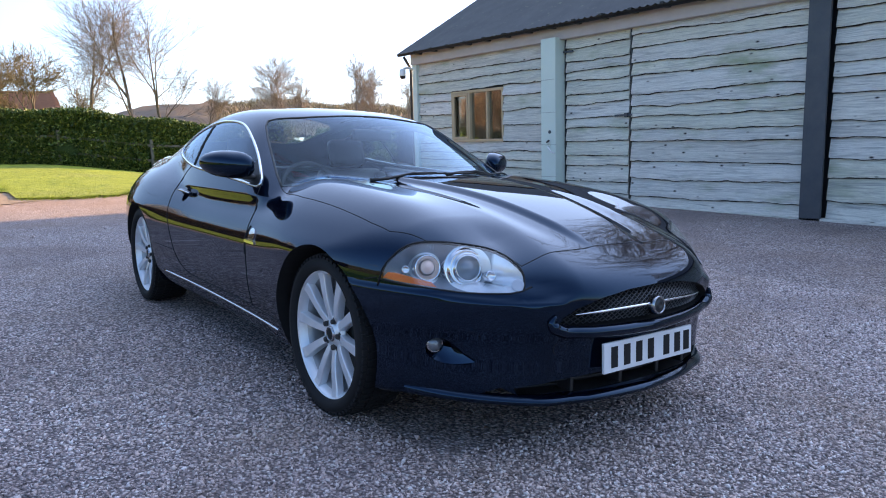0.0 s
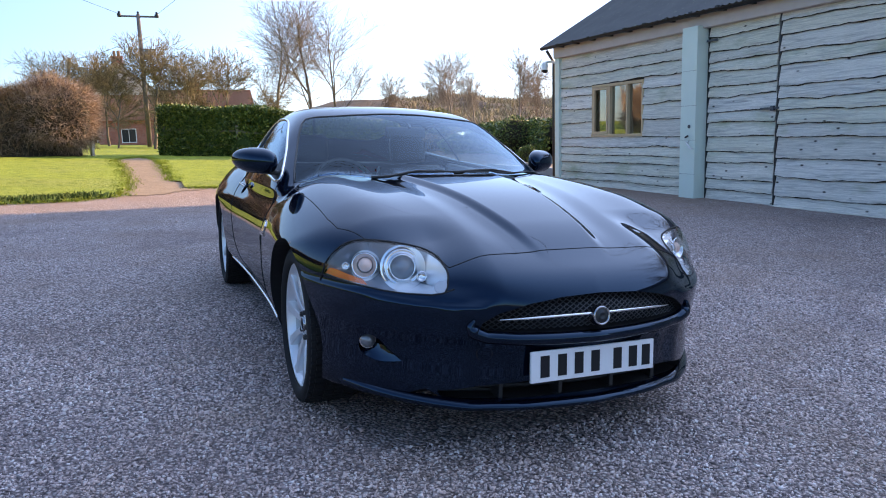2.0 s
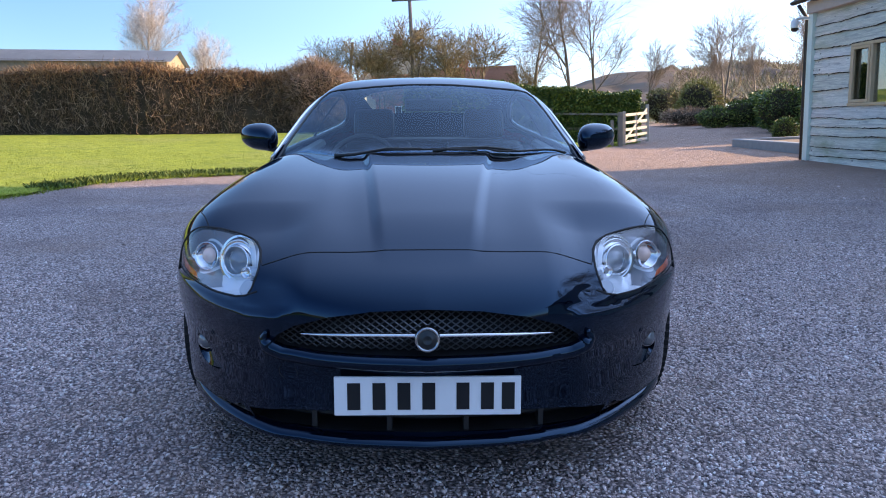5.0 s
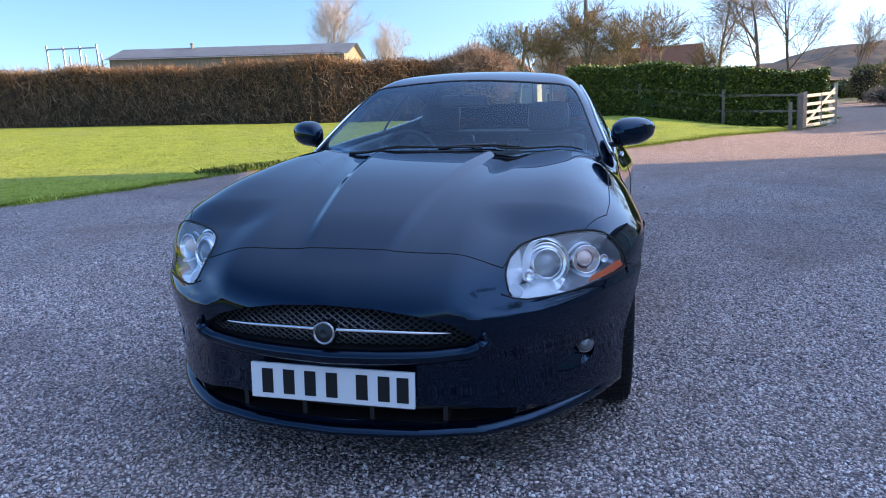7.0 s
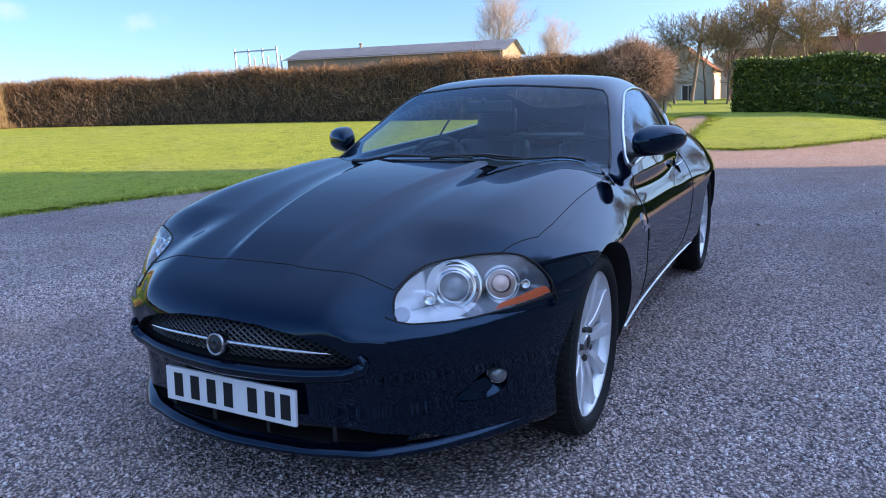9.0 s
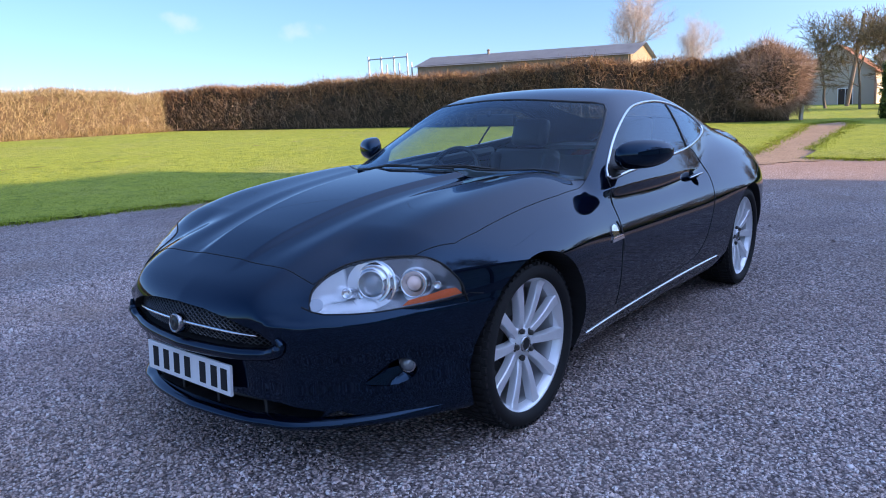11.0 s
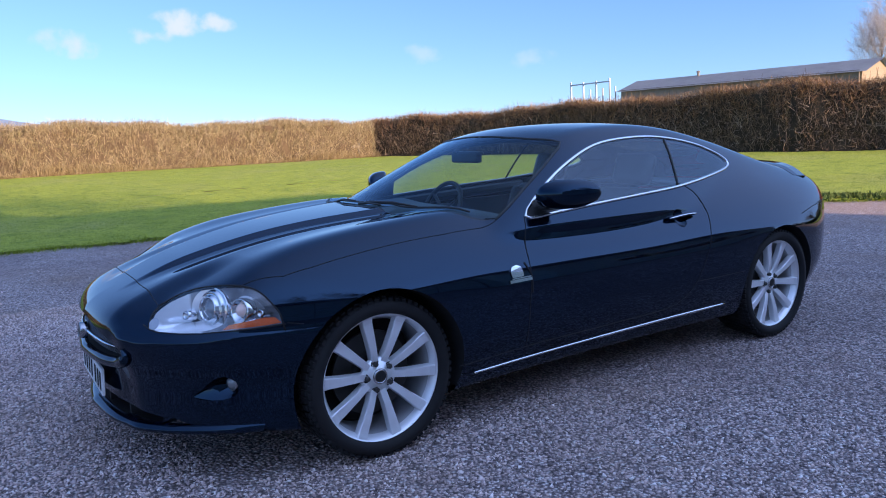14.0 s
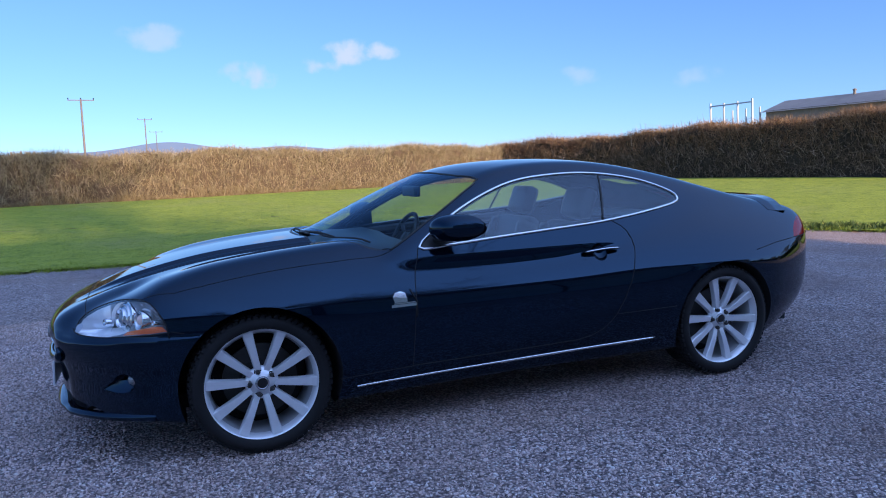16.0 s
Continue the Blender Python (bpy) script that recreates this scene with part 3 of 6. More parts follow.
for s in (1, -1):
    rows = []
    for t in np.linspace(0, 1, 7):
        rows.append([bm.verts.new((x, 11.83 - s * 4.36 * t, 5.66 - 2.52 * t + .017 * math.cos(i * math.pi / 2) - .004 * round(t * 6) % 2)) for i, x in enumerate(xs)])
    for a, b in zip(rows, rows[1:]):
        for i in range(len(xs) - 1):
            bm.faces.new((a[i], a[i + 1], b[i + 1], b[i]))
part("roof", bm, SHEET, barn, "dark corrugated sheet roof with lichen")
bm = bmesh.new()
rows = [[bm.verts.new((x, 7.50 + .06 * math.cos(a), 3.12 - .003 * (x + 12) * .9 + .055 * math.sin(a))) for a in np.linspace(math.pi, 2 * math.pi, 9)] for x in np.linspace(-12.1, 9.2, 12)]
for a, b in zip(rows, rows[1:]):
    for i in range(8):
        bm.faces.new((a[i], a[i + 1], b[i + 1], b[i]))
bmesh.ops.solidify(bm, geom=bm.faces[:], thickness=.006)
part("gutter", bm, PIPE, barn, "black half-round gutter")
bm = bmesh.new()
box(bm, (-11.85, 7.66, 2.86), (9.0, 7.87, 3.10), None, .01)
part("wall_plate", bm, PINK, barn, "pinkish band under the eaves")
for x in np.arange(-11.4, 9, .62):
    bm = bmesh.new()
    box(bm, (x - .035, 7.46, 3.06), (x + .035, 7.9, 3.14))
    part("rafter_end", bm, PIPE, barn)
bm = bmesh.new()
box(bm, (-11.88, 7.72, -.12), (-11.70, 7.87, 2.87), None, .006)
part("corner_post", bm, SAGE, barn, "pale green corner board")
bm = bmesh.new()
tube(bm, [(-11.98, 7.56, 3.06), (-11.98, 7.66, 2.92), (-11.96, 7.74, 2.8), (-11.96, 7.74, 1.5), (-11.96, 7.74, -.05)], .036, 10)
for z in (2.3, 1.0):
    lathe(bm, [(.037, -.02), (.044, -.02), (.044, .02), (.037, .02)], Matrix.Translation((-11.96, 7.74, z)), 12)
part("downpipe", bm, PIPE, barn, "black rainwater pipe", True)


def board(parent, x0, x1, z0, z1, y=WALL, seed=0):
    """One sawn board with a live, wandering lower edge, lapped over the one below."""
    rng = random.Random(seed)
    ph = [rng.uniform(0, 6.28) for _ in range(4)]
    am = rng.uniform(.003, .017)
    deep = rng.uniform(.000, .007)
    n = max(6, int((x1 - x0) / .07))
    tilt = rng.uniform(-.006, .006)
    bm = bmesh.new()
    rows = []
    for i in range(n + 1):
        t = i / n
        x = x0 + (x1 - x0) * t
        e = am * (math.sin(x * 1.9 + ph[0]) + .6 * math.sin(x * 4.3 + ph[1]) + .35 * math.sin(x * 9.7 + ph[2]) + .22 * math.sin(x * 17 + ph[3]) + .16 * math.sin(x * 31 + ph[1] * 2)) + rng.gauss(0, .0022) + tilt * (x - x0)
        zb = z0 + e - .018
        rows.append([bm.verts.new(p) for p in ((x, y + .05, zb + .010), (x, y - .010 - deep, zb - .002), (x, y - .024 - deep, zb + .008 + .008 * max(0, math.sin(x * 5 + ph[0])) + .003 * math.sin(x * 29 + ph[2])), (x, y - .026 - deep * .9, zb + .05), (x, y + .018, z1 + .03), (x, y + .05, z1 + .03))])
    for a, b in zip(rows, rows[1:]):
        for j in range(5):
            f = bm.faces.new((a[j], a[j + 1], b[j + 1], b[j]))
            # lip faces take the dark shadow-line colour
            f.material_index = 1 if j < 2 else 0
    bm.faces.new(rows[0])
    bm.faces.new(rows[-1][::-1])
    return part("board", bm, [BOARD, BARK_SHADE], parent)


def courses(z0, z1, seed, lo=.17, hi=.30):
    rng, z, out = random.Random(seed), z0, []
    lo, hi = lo * .85, hi * 1.15
    while z < z1 - .12:
        h = rng.uniform(lo, hi)
        if z + h > z1 - .12:
            h = z1 - z
        out.append((z, z + h))
        z += h
    return out


k = 100
for a, b in courses(-.10, 2.87, 4):
    k += 1
    if b <= 1.12 or a >= 2.08:
        board(barn, -11.70, -7.32, a, b, seed=k)
    else:
        board(barn, -11.70, -10.44, a, b, seed=k)
        k += 1
        board(barn, -8.69, -7.32, a, b, seed=k)

# the window: an oak frame of three lights, the first one a casement
window = thing("window_1", "oak-framed three-light window set in the boarded wall", "window", kind="structure")
bm = bmesh.new()
for lo, hi in (((-10.44, 7.76, 1.03), (-8.68, 7.92, 1.085)), ((-10.44, 7.78, 2.085), (-8.68, 7.92, 2.14)), ((-10.44, 7.78, 1.085), (-10.385, 7.92, 2.085)), ((-8.735, 7.78, 1.085), (-8.68, 7.92, 2.085)),
               ((-9.84, 7.78, 1.085), (-9.78, 7.92, 2.085)), ((-9.23, 7.78, 1.085), (-9.18, 7.92, 2.085))):
    box(bm, lo, hi, None, .006)
part("window_frame", bm, OAK, window)
bm = bmesh.new()
for lo, hi in (((-10.38, 7.77, 1.09), (-9.845, 7.81, 1.145)), ((-10.38, 7.77, 2.03), (-9.845, 7.81, 2.08)), ((-10.38, 7.77, 1.145), (-10.33, 7.81, 2.03)), ((-9.895, 7.77, 1.145), (-9.845, 7.81, 2.03))):
    box(bm, lo, hi, None, .005)
part("casement", bm, OAK, window)
for a, b in ((-10.385, -9.84), (-9.78, -9.23), (-9.18, -8.735)):
    bm = bmesh.new()
    box(bm, (a, 7.845, 1.085), (b, 7.851, 2.085))
    part("pane", bm, PANE, window)
# added warm board: stands in for the sunlit reflection in the panes
bm = bmesh.new()
box(bm, (-10.7, 8.45, .6), (-8.4, 8.5, 2.5))
part("reflection_board", bm, OAK, barn, "warm board standing in for the reflection in the window")

# painted post with a lever handle
post = thing("door_post", "pale green painted timber post with a white lever handle", "post")
bm = bmesh.new()
box(bm, (-7.33, 7.55, -.16), (-6.95, 7.80, 2.90), None, .008)
part("post", bm, SAGE, post)
for z in (.35, .95, 1.55, 2.15):
    bm = bmesh.new()
    box(bm, (-7.332, 7.5485, z), (-6.948, 7.56, z + .004))
    part("joint", bm, PIPE, post)
WHITE = material("white_plastic", (.75, .76, .76), .4)
bm = bmesh.new()
tube(bm, [(-7.10, 7.55, .92), (-7.10, 7.49, .92), (-7.00, 7.485, .82), (-6.93, 7.485, .80)], .013, 8)
part("lever_handle", bm, WHITE, post, "white lever handle", True)
bm = bmesh.new()
tube(bm, [(-7.15, 7.54, 1.02), (-7.12, 7.49, 1.0), (-7.06, 7.49, 1.03)], .016, 8)
part("latch", bm, PIPE, post)
bm = bmesh.new()
lathe(bm, [(0, .012), (.03, .012), (.034, 0)], Matrix.Translation((-7.10, 7.55, 1.19)) @ Matrix.Rotation(radians(90), 4, "X"), 16)
part("lock_plate", bm, STEEL, post)


def barn_door(name, label, x0, x1, z0, z1, seed, y=WALL):
    d = thing(name, label, "door", kind="structure")
    for i, (a, b) in enumerate(courses(z0, z1, seed, .19, .31)):
        board(d, x0, x1, a, b, y, seed * 31 + i)
    return d


d1 = barn_door("door_1", "boarded side-hung barn door, shut", -6.90, -5.44, -.12, 2.92, 7)
d2 = barn_door("door_2", "wide boarded sliding barn door, shut", -5.39, -2.40, -.13, 2.92, 13)
barn_door("door_3", "wide boarded sliding barn door, shut", -2.07, 1.6, -.13, 2.92, 19)
barn_door("door_4", "boarded barn wall panel beside the doors", 1.65, 8.9, -.13, 2.92, 23)
for d, x in ((d1, -5.415), (d1, -6.92)):
    bm = bmesh.new()
    box(bm, (x - .018, 7.79, -.12), (x + .018, 7.86, 2.92))
    part("dark_joint", bm, PIPE, d)
bm = bmesh.new()
box(bm, (-5.72, 7.745, 1.42), (-5.36, 7.775, 1.455))
box(bm, (-5.50, 7.73, 1.40), (-5.44, 7.775, 1.475))
part("bolt", bm, STEEL, d1, "dark sliding bolt")
bm = bmesh.new()
box(bm, (-6.93, 7.735, 2.62), (-6.70, 7.765, 2.655))
part("hinge", bm, STEEL, d1)
bm = bmesh.new()
box(bm, (-5.4, 7.66, -.14), (1.7, 7.82, -.085), None, .008)
part("bottom_rail", bm, BOARD, d2)
steel = thing("steel_post", "dark blue steel post between the barn doors", "post")
bm = bmesh.new()
box(bm, (-2.38, 7.66, -.16), (-2.09, 7.70, 3.05), None, .004)
box(bm, (-2.26, 7.70, -.16), (-2.20, 7.88, 3.05))
part("post", bm, STEEL, steel)
bm = bmesh.new()
box(bm, (-2.42, 7.62, -.16), (-2.04, 7.9, -.12))
part("base_plate", bm, STEEL, steel)
sill = thing("threshold", "low concrete sill along the barn doors", "sill", kind="structure")
bm = bmesh.new()
box(bm, (-6.7, 7.5, -.3), (9, 7.9, -.125), None, .01)
part("sill", bm, CONCRETE, sill)

cctv = thing("security_camera", "white dome security camera on the barn corner", "camera housing")
bm = bmesh.new()
tube(bm, [(-11.86, 7.75, 2.78), (-11.9, 7.6, 2.80), (-11.93, 7.5, 2.78)], .03, 8)
part("bracket", bm, WHITE, cctv)
at = Matrix.Translation((-11.93, 7.48, 2.62))
bm = bmesh.new()
lathe(bm, [(0, .16), (.05, .16), (.075, .12), (.08, .02), (.085, .0), (.075, -.01)], at, 24)
part("housing", bm, WHITE, cctv, smooth=True)
bm = bmesh.new()
lathe(bm, [(.075, -.005), (.07, -.045), (.045, -.075), (0, -.085)], at, 24)
part("dome", bm, material("smoked_dome", (.02, .02, .022), .08), cctv, smooth=True)

# raised bed with a clipped ball at the corner of the drive
bed = thing("raised_bed", "low stone-edged planting bed", "planter")
bm = bmesh.new()
for lo, hi in (((-17.2, 8.5, -.1), (-13.2, 8.75, .22)), ((-17.2, 8.75, -.1), (-16.95, 12.5, .22))):
    box(bm, lo, hi, None, .03)
part("kerb", bm, CONCRETE, bed)
bm = bmesh.new()
box(bm, (-16.95, 8.75, -.1), (-12.2, 12.5, .15))
part("bed_soil", bm, SOIL, bed)


# ---- hedges, bushes and trees ----
TWIG = material("dark_twigs", (.10, .07, .05), .9, 0, .2)
coloured(TWIG, toned(TWIG, chance(TWIG, "island"), [(0, (.06, .040, .027)), (.5, (.16, .108, .070)), (.85, (.29, .20, .13)), (1, (.44, .35, .25))]))
# reddish stems, with the sun on the hedge top put into their colour
SUNLIT_STEM = material("sunlit_red_stems", (.34, .15, .06), .85, 0, .2)
coloured(SUNLIT_STEM, toned(SUNLIT_STEM, chance(SUNLIT_STEM, "island"), [(0, (.075, .045, .027)), (.35, (.17, .095, .05)), (.7, (.29, .16, .08)), (1, (.40, .28, .16))]))
STRAW = material("tan_twigs", (.32, .22, .12), .9, 0, .2)
coloured(STRAW, toned(STRAW, chance(STRAW, "island"), [(0, (.14, .098, .064)), (.35, (.25, .178, .10)), (.6, (.285, .245, .12)), (.85, (.39, .288, .165)), (1, (.54, .43, .245))]))
END_TWIG = material("pinkish_twigs", (.3, .2, .14), .9, 0, .2)
coloured(END_TWIG, toned(END_TWIG, chance(END_TWIG, "island"), [(0, (.14, .09, .06)), (.5, (.32, .21, .14)), (1, (.52, .38, .27))]))
DRY = material("dry_grass", (.5, .38, .2), .9, 0, .2)
coloured(DRY, toned(DRY, chance(DRY, "island"), [(0, (.13, .085, .042)), (.5, (.24, .17, .08)), (1, (.36, .28, .14))]))
LEAF = material("laurel_leaf", (.05, .085, .02), .45, 0, .4)
coloured(LEAF, toned(LEAF, chance(LEAF, "island"), [(0, (.03, .055, .012)), (.5, (.085, .135, .022)), (.85, (.20, .24, .04)), (1, (.40, .38, .08))]))
# dark hearts: the shade inside hedges and bushes put into their colour
SHADE = material("hedge_heart_shade", (.022, .017, .012), .95, 0, .1)
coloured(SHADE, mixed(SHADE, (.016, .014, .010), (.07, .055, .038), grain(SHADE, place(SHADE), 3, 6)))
LEAF_SHADE = material("laurel_heart_shade", (.03, .05, .015), .8, 0, .2)
coloured(LEAF_SHADE, mixed(LEAF_SHADE, (.015, .028, .008), (.06, .09, .02), grain(LEAF_SHADE, place(LEAF_SHADE), 9, 5)))
STRAW_SHADE = material("tan_hedge_heart_shade", (.16, .11, .06), .95, 0, .1)
coloured(STRAW_SHADE, mixed(STRAW_SHADE, (.04, .027, .016), (.13, .088, .048), grain(STRAW_SHADE, place(STRAW_SHADE, (1, 1, .4)), 4, 6)))
BARK = material("bark", (.16, .13, .10), .9, 0, .2)
coloured(BARK, mixed(BARK, (.09, .075, .06), (.22, .18, .14), grain(BARK, place(BARK), 5, 5)))
ASH = material("ash_twigs", (.27, .215, .165), .9, 0, .2)
PALE = material("pale_twigs", (.46, .40, .36), .9, 0, .2)
MOSS = material("orchard_twigs", (.16, .125, .06), .9, 0, .2)
coloured(MOSS, toned(MOSS, chance(MOSS, "island"), [(0, (.10, .075, .045)), (.6, (.20, .15, .078)), (1, (.32, .25, .14))]))


def along(line, t):
    """Places and directions at lengths t along a polyline."""
    p = np.array(line, float)
    d = np.r_[0, np.cumsum(np.linalg.norm(np.diff(p, axis=0), axis=1))]
    x, y = np.interp(t, d, p[:, 0]), np.interp(t, d, p[:, 1])
    i = np.clip(np.searchsorted(d, t) - 1, 0, len(p) - 2)
    g = (p[i + 1] - p[i]) / np.linalg.norm(p[i + 1] - p[i], axis=1, keepdims=True)
    return np.stack([x, y], -1), g, d[-1]


def strips(p, q, wide, rng):
    """Slim flat strips from p to q."""
    d = q - p
    s = np.cross(d, rng.normal(0, 1, d.shape))
    s *= (wide / 2 / np.maximum(np.linalg.norm(s, axis=1), 1e-9))[:, None]
    v = np.stack([p - s, p + s, q + s * .4, q - s * .4], 1).reshape(-1, 3)
    return v, np.arange(len(v)).reshape(-1, 4)


def hedge(name, label, line, height, deep, heart, twigs, count, seed, side=1, size=(.35, .9), wide=.016, tops=None, foot=None, leaf=0.0, ragged=.18, lift=(.3, 1.1)):
    """A hedge along a line: a lumpy heart coloured dark for the shade within, and a thick coat of twigs or leaves over
    it.
    """
    rng = np.random.default_rng(seed)
    root = thing(name, label, "hedge")
    _, _, L = along(line, np.array([0.0]))
    ts = np.arange(0, L, .35)
    c, g, _ = along(line, ts)
    nrm = np.stack([-g[:, 1], g[:, 0]], -1) * side
    prof = [(.5, 0), (.5, .3), (.46, .6), (.42, .85), (.2, .95), (-.2, .95), (-.45, .8), (-.5, 0)]
    hs = np.interp(ts, [0, L], height) * (1 + .04 * np.sin(ts * .8 + seed) + .03 * np.sin(ts * 2.3))
    V = []
    for a, b in prof:
        o = .88 * deep * a * (1 + .15 * np.sin(ts * 1.7 + 9 * b) + .1 * np.sin(ts * 4.1 + 5 * b)) + rng.normal(0, .04, len(ts))
        xy = c + nrm * o[:, None]
        V.append(np.stack([xy[:, 0], xy[:, 1], rise(xy[:, 0], xy[:, 1]) + hs * b * .94 + (rng.normal(0, .05, len(ts)) if b else -.05)], -1))
    V = np.array(V)
    k, n = V.shape[:2]
    i = (np.arange(k - 1)[:, None] * n + np.arange(n - 1)).ravel()
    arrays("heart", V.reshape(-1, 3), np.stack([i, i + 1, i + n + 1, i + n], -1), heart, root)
    # coat
    t = rng.uniform(0, L, count)
    c, g, _ = along(line, t)
    nrm = np.stack([-g[:, 1], g[:, 0]], -1) * side
    top = rng.uniform(0, 1, count) < .36
    up = np.where(top, rng.uniform(.86, 1.0, count), rng.uniform(.0, .95, count) ** .8)
    out = np.where(top, rng.uniform(-.5, .5, count), .5 - .10 * up + rng.normal(0, .05, count)) * deep
    hh = np.interp(t, [0, L], height) * (1 + .04 * np.sin(t * .8 + seed) + .03 * np.sin(t * 2.3))
    xy = c + nrm * out[:, None]
    p = np.stack([xy[:, 0], xy[:, 1], rise(xy[:, 0], xy[:, 1]) + hh * up * .95], -1)
    if leaf:
        a = rng.normal(0, 1, (count, 3))
        a[:, :2] += nrm * .9
        a /= np.linalg.norm(a, axis=1, keepdims=True)
        q = p + a * (leaf * rng.uniform(.6, 1.3, count))[:, None]
        v, f = strips(p, q, leaf * .55, rng)
        tagged(arrays("foliage", v, f, twigs, root), kind="stuff")
    else:
        ln = rng.uniform(*size, count) * (1 + ragged * 2 * top * rng.uniform(0, 1, count) ** 3 * 2)
        a = np.stack([g[:, 0] * rng.normal(0, .35, count) + nrm[:, 0] * rng.normal(.22, .25, count), g[:, 1] * rng.normal(0, .35, count) + nrm[:, 1] * rng.normal(.22, .25, count), rng.uniform(*lift, count)], -1)
        a /= np.linalg.norm(a, axis=1, keepdims=True)
        p2 = p - a * (ln * .5)[:, None]
        v, f = strips(p2, p + a * (ln * .5)[:, None], wide * rng.uniform(.5, 1.5, count), rng)
        # upper twigs get the sunlit colour where one is given
        is_top = (up + rng.normal(0, .10, count)) > .66
        if tops:
            keep = ~is_top
            v4 = v.reshape(-1, 4, 3)
            tagged(arrays("twig_coat", v4[keep].reshape(-1, 3), np.arange(keep.sum() * 4).reshape(-1, 4), twigs, root), kind="stuff")
            tagged(arrays("stem_coat", v4[~keep].reshape(-1, 3), np.arange((~keep).sum() * 4).reshape(-1, 4), tops, root, "upright reddish young stems, coloured as sunlit"), kind="stuff")
        else:
            tagged(arrays("twig_coat", v, f, twigs, root), kind="stuff")
    if foot:
        m = count // 4
        t = rng.uniform(0, L, m)
        c, g, _ = along(line, t)
        nrm = np.stack([-g[:, 1], g[:, 0]], -1) * side
        xy = c + nrm * (deep * (.5 + rng.uniform(0, .22, m)))[:, None]
        p = np.stack([xy[:, 0], xy[:, 1], rise(xy[:, 0], xy[:, 1])], -1)
        q = p + np.stack([rng.normal(0, .12, m), rng.normal(0, .12, m), .08 + .42 * rng.uniform(0, 1, m) ** 2 * (.6 + .4 * np.sin(t * 1.9 + 2 * np.sin(t * .7)))], -1)
        v, f = strips(p, q, .014, rng)
        tagged(arrays("long_grass", v, f, foot, root, "dry long grass at the hedge foot"), kind="stuff")
    return root


DARK_LINE = [(-23.4, -3.6), (-21.6, -6.2), (-20.4, -9), (-19.9, -12.5), (-18.9, -17.5), (-17.4, -22.5), (-15.5, -27.1)]
TAN_LINE = [(-15.6, -27.3), (-10.6, -25.4), (-4.4, -24.2), (0, -23.2), (6, -22.2), (30, -18.5)]
hedge("bare_hedge", "tall bare thorn hedge, dark in shade with reddish tips coloured as sunlit", DARK_LINE, (2.35, 1.85), 1.3, SHADE, TWIG, 46000, 21, 1, (.14, .48), .011, SUNLIT_STEM, None, lift=(-.2, .9))
hedge("field_hedge", "sunlit tan field hedge with dry grass at its foot", TAN_LINE, (1.80, 1.75), 1.1, STRAW_SHADE, STRAW, 105000, 22, 1, (.12, .40), .010, None, DRY, lift=(.0, 1.0))
hedge("laurel_hedge", "clipped evergreen laurel hedge behind a post-and-rail fence", [(-24.9, -.7), (-24.0, 1.8), (-23.0, 4.4), (-22.6, 7.4)], (1.95, 1.9), 1.3, LEAF_SHADE, LEAF, 52000, 23, -1, leaf=.085)
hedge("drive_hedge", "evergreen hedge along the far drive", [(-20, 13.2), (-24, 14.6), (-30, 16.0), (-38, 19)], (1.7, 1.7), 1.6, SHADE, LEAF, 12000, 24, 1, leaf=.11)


def bush(label, x, y, r, h, mat, seed, count=2600, leaf=.05, name="bush", rough=.12, wide=None):
    rng = np.random.default_rng(seed)
    root = thing(name, label, "bush")
    a = rng.normal(0, 1, (count, 3))
    a /= np.linalg.norm(a, axis=1, keepdims=True)
    lump = 1 + rough * np.sin(a[:, 0] * 5 + seed) * np.cos(a[:, 1] * 4 + 2 * seed) + rough * .6 * np.sin(a[:, 2] * 7 + seed)
    c = np.array([x, y, float(rise(x, y)) + h / 2])
    p = c + a * np.array([r, r, h / 2]) * lump[:, None] * rng.uniform(.82, 1.0, count)[:, None]
    p[:, 2] = np.maximum(p[:, 2], c[2] - h / 2)
    d = a + rng.normal(0, .7, a.shape)
    d /= np.linalg.norm(d, axis=1, keepdims=True)
    v, f = strips(p, p + d * leaf * rng.uniform(.6, 1.5, count)[:, None], wide or leaf * .55, rng)
    tagged(arrays("foliage", v, f, mat, root), kind="stuff")
    # core coloured dark as the shade inside the bush
    bm = bmesh.new()
    bmesh.ops.create_icosphere(bm, subdivisions=3, radius=1)
    for q in bm.verts:
        b = q.co.normalized()
        k = .86 * (1 + rough * math.sin(b.x * 5 + seed) * math.cos(b.y * 4 + 2 * seed))
        q.co = Vector(c) + Vector((b.x * r * k, b.y * r * k, b.z * h / 2 * k))
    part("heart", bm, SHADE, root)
    return root


bush("sunlit bare twiggy shrub rounding off the hedge end", -22.9, -4.0, 1.35, 2.5, END_TWIG, 30, 17000, .30, "twiggy_shrub", .15, .009)
bush("clipped box ball beside the drive", -17.6, 10.2, .36, .75, LEAF, 31, 2600, .045, "topiary_ball", .02)
bush("dark evergreen shrub by the drive", -24.6, 13.6, 1.0, 1.75, LEAF, 32, 3600, .08)
bush("dark rounded evergreen shrub by the drive", -32.2, 15.3, .95, 1.25, LEAF, 33, 3000, .08)
bush("dark rounded evergreen shrub by the drive", -32.4, 14.1, .85, 1.0, LEAF, 38, 2600, .08)
bush("golden-green conifer shrub by the drive", -39.4, 15.9, 1.25, 2.5, material("golden_leaf", (.20, .19, .045), .7), 34, 4200, .11, rough=.22)
bush("olive-green conifer shrub by the drive", -46, 15.9, 1.2, 2.3, material("olive_leaf", (.15, .145, .045), .7), 35, 3000, .12, rough=.2)
bush("low brown twiggy bush by the drive", -37.5, 14.6, 1.5, 1.0, END_TWIG, 36, 3000, .16, rough=.15, wide=.02)
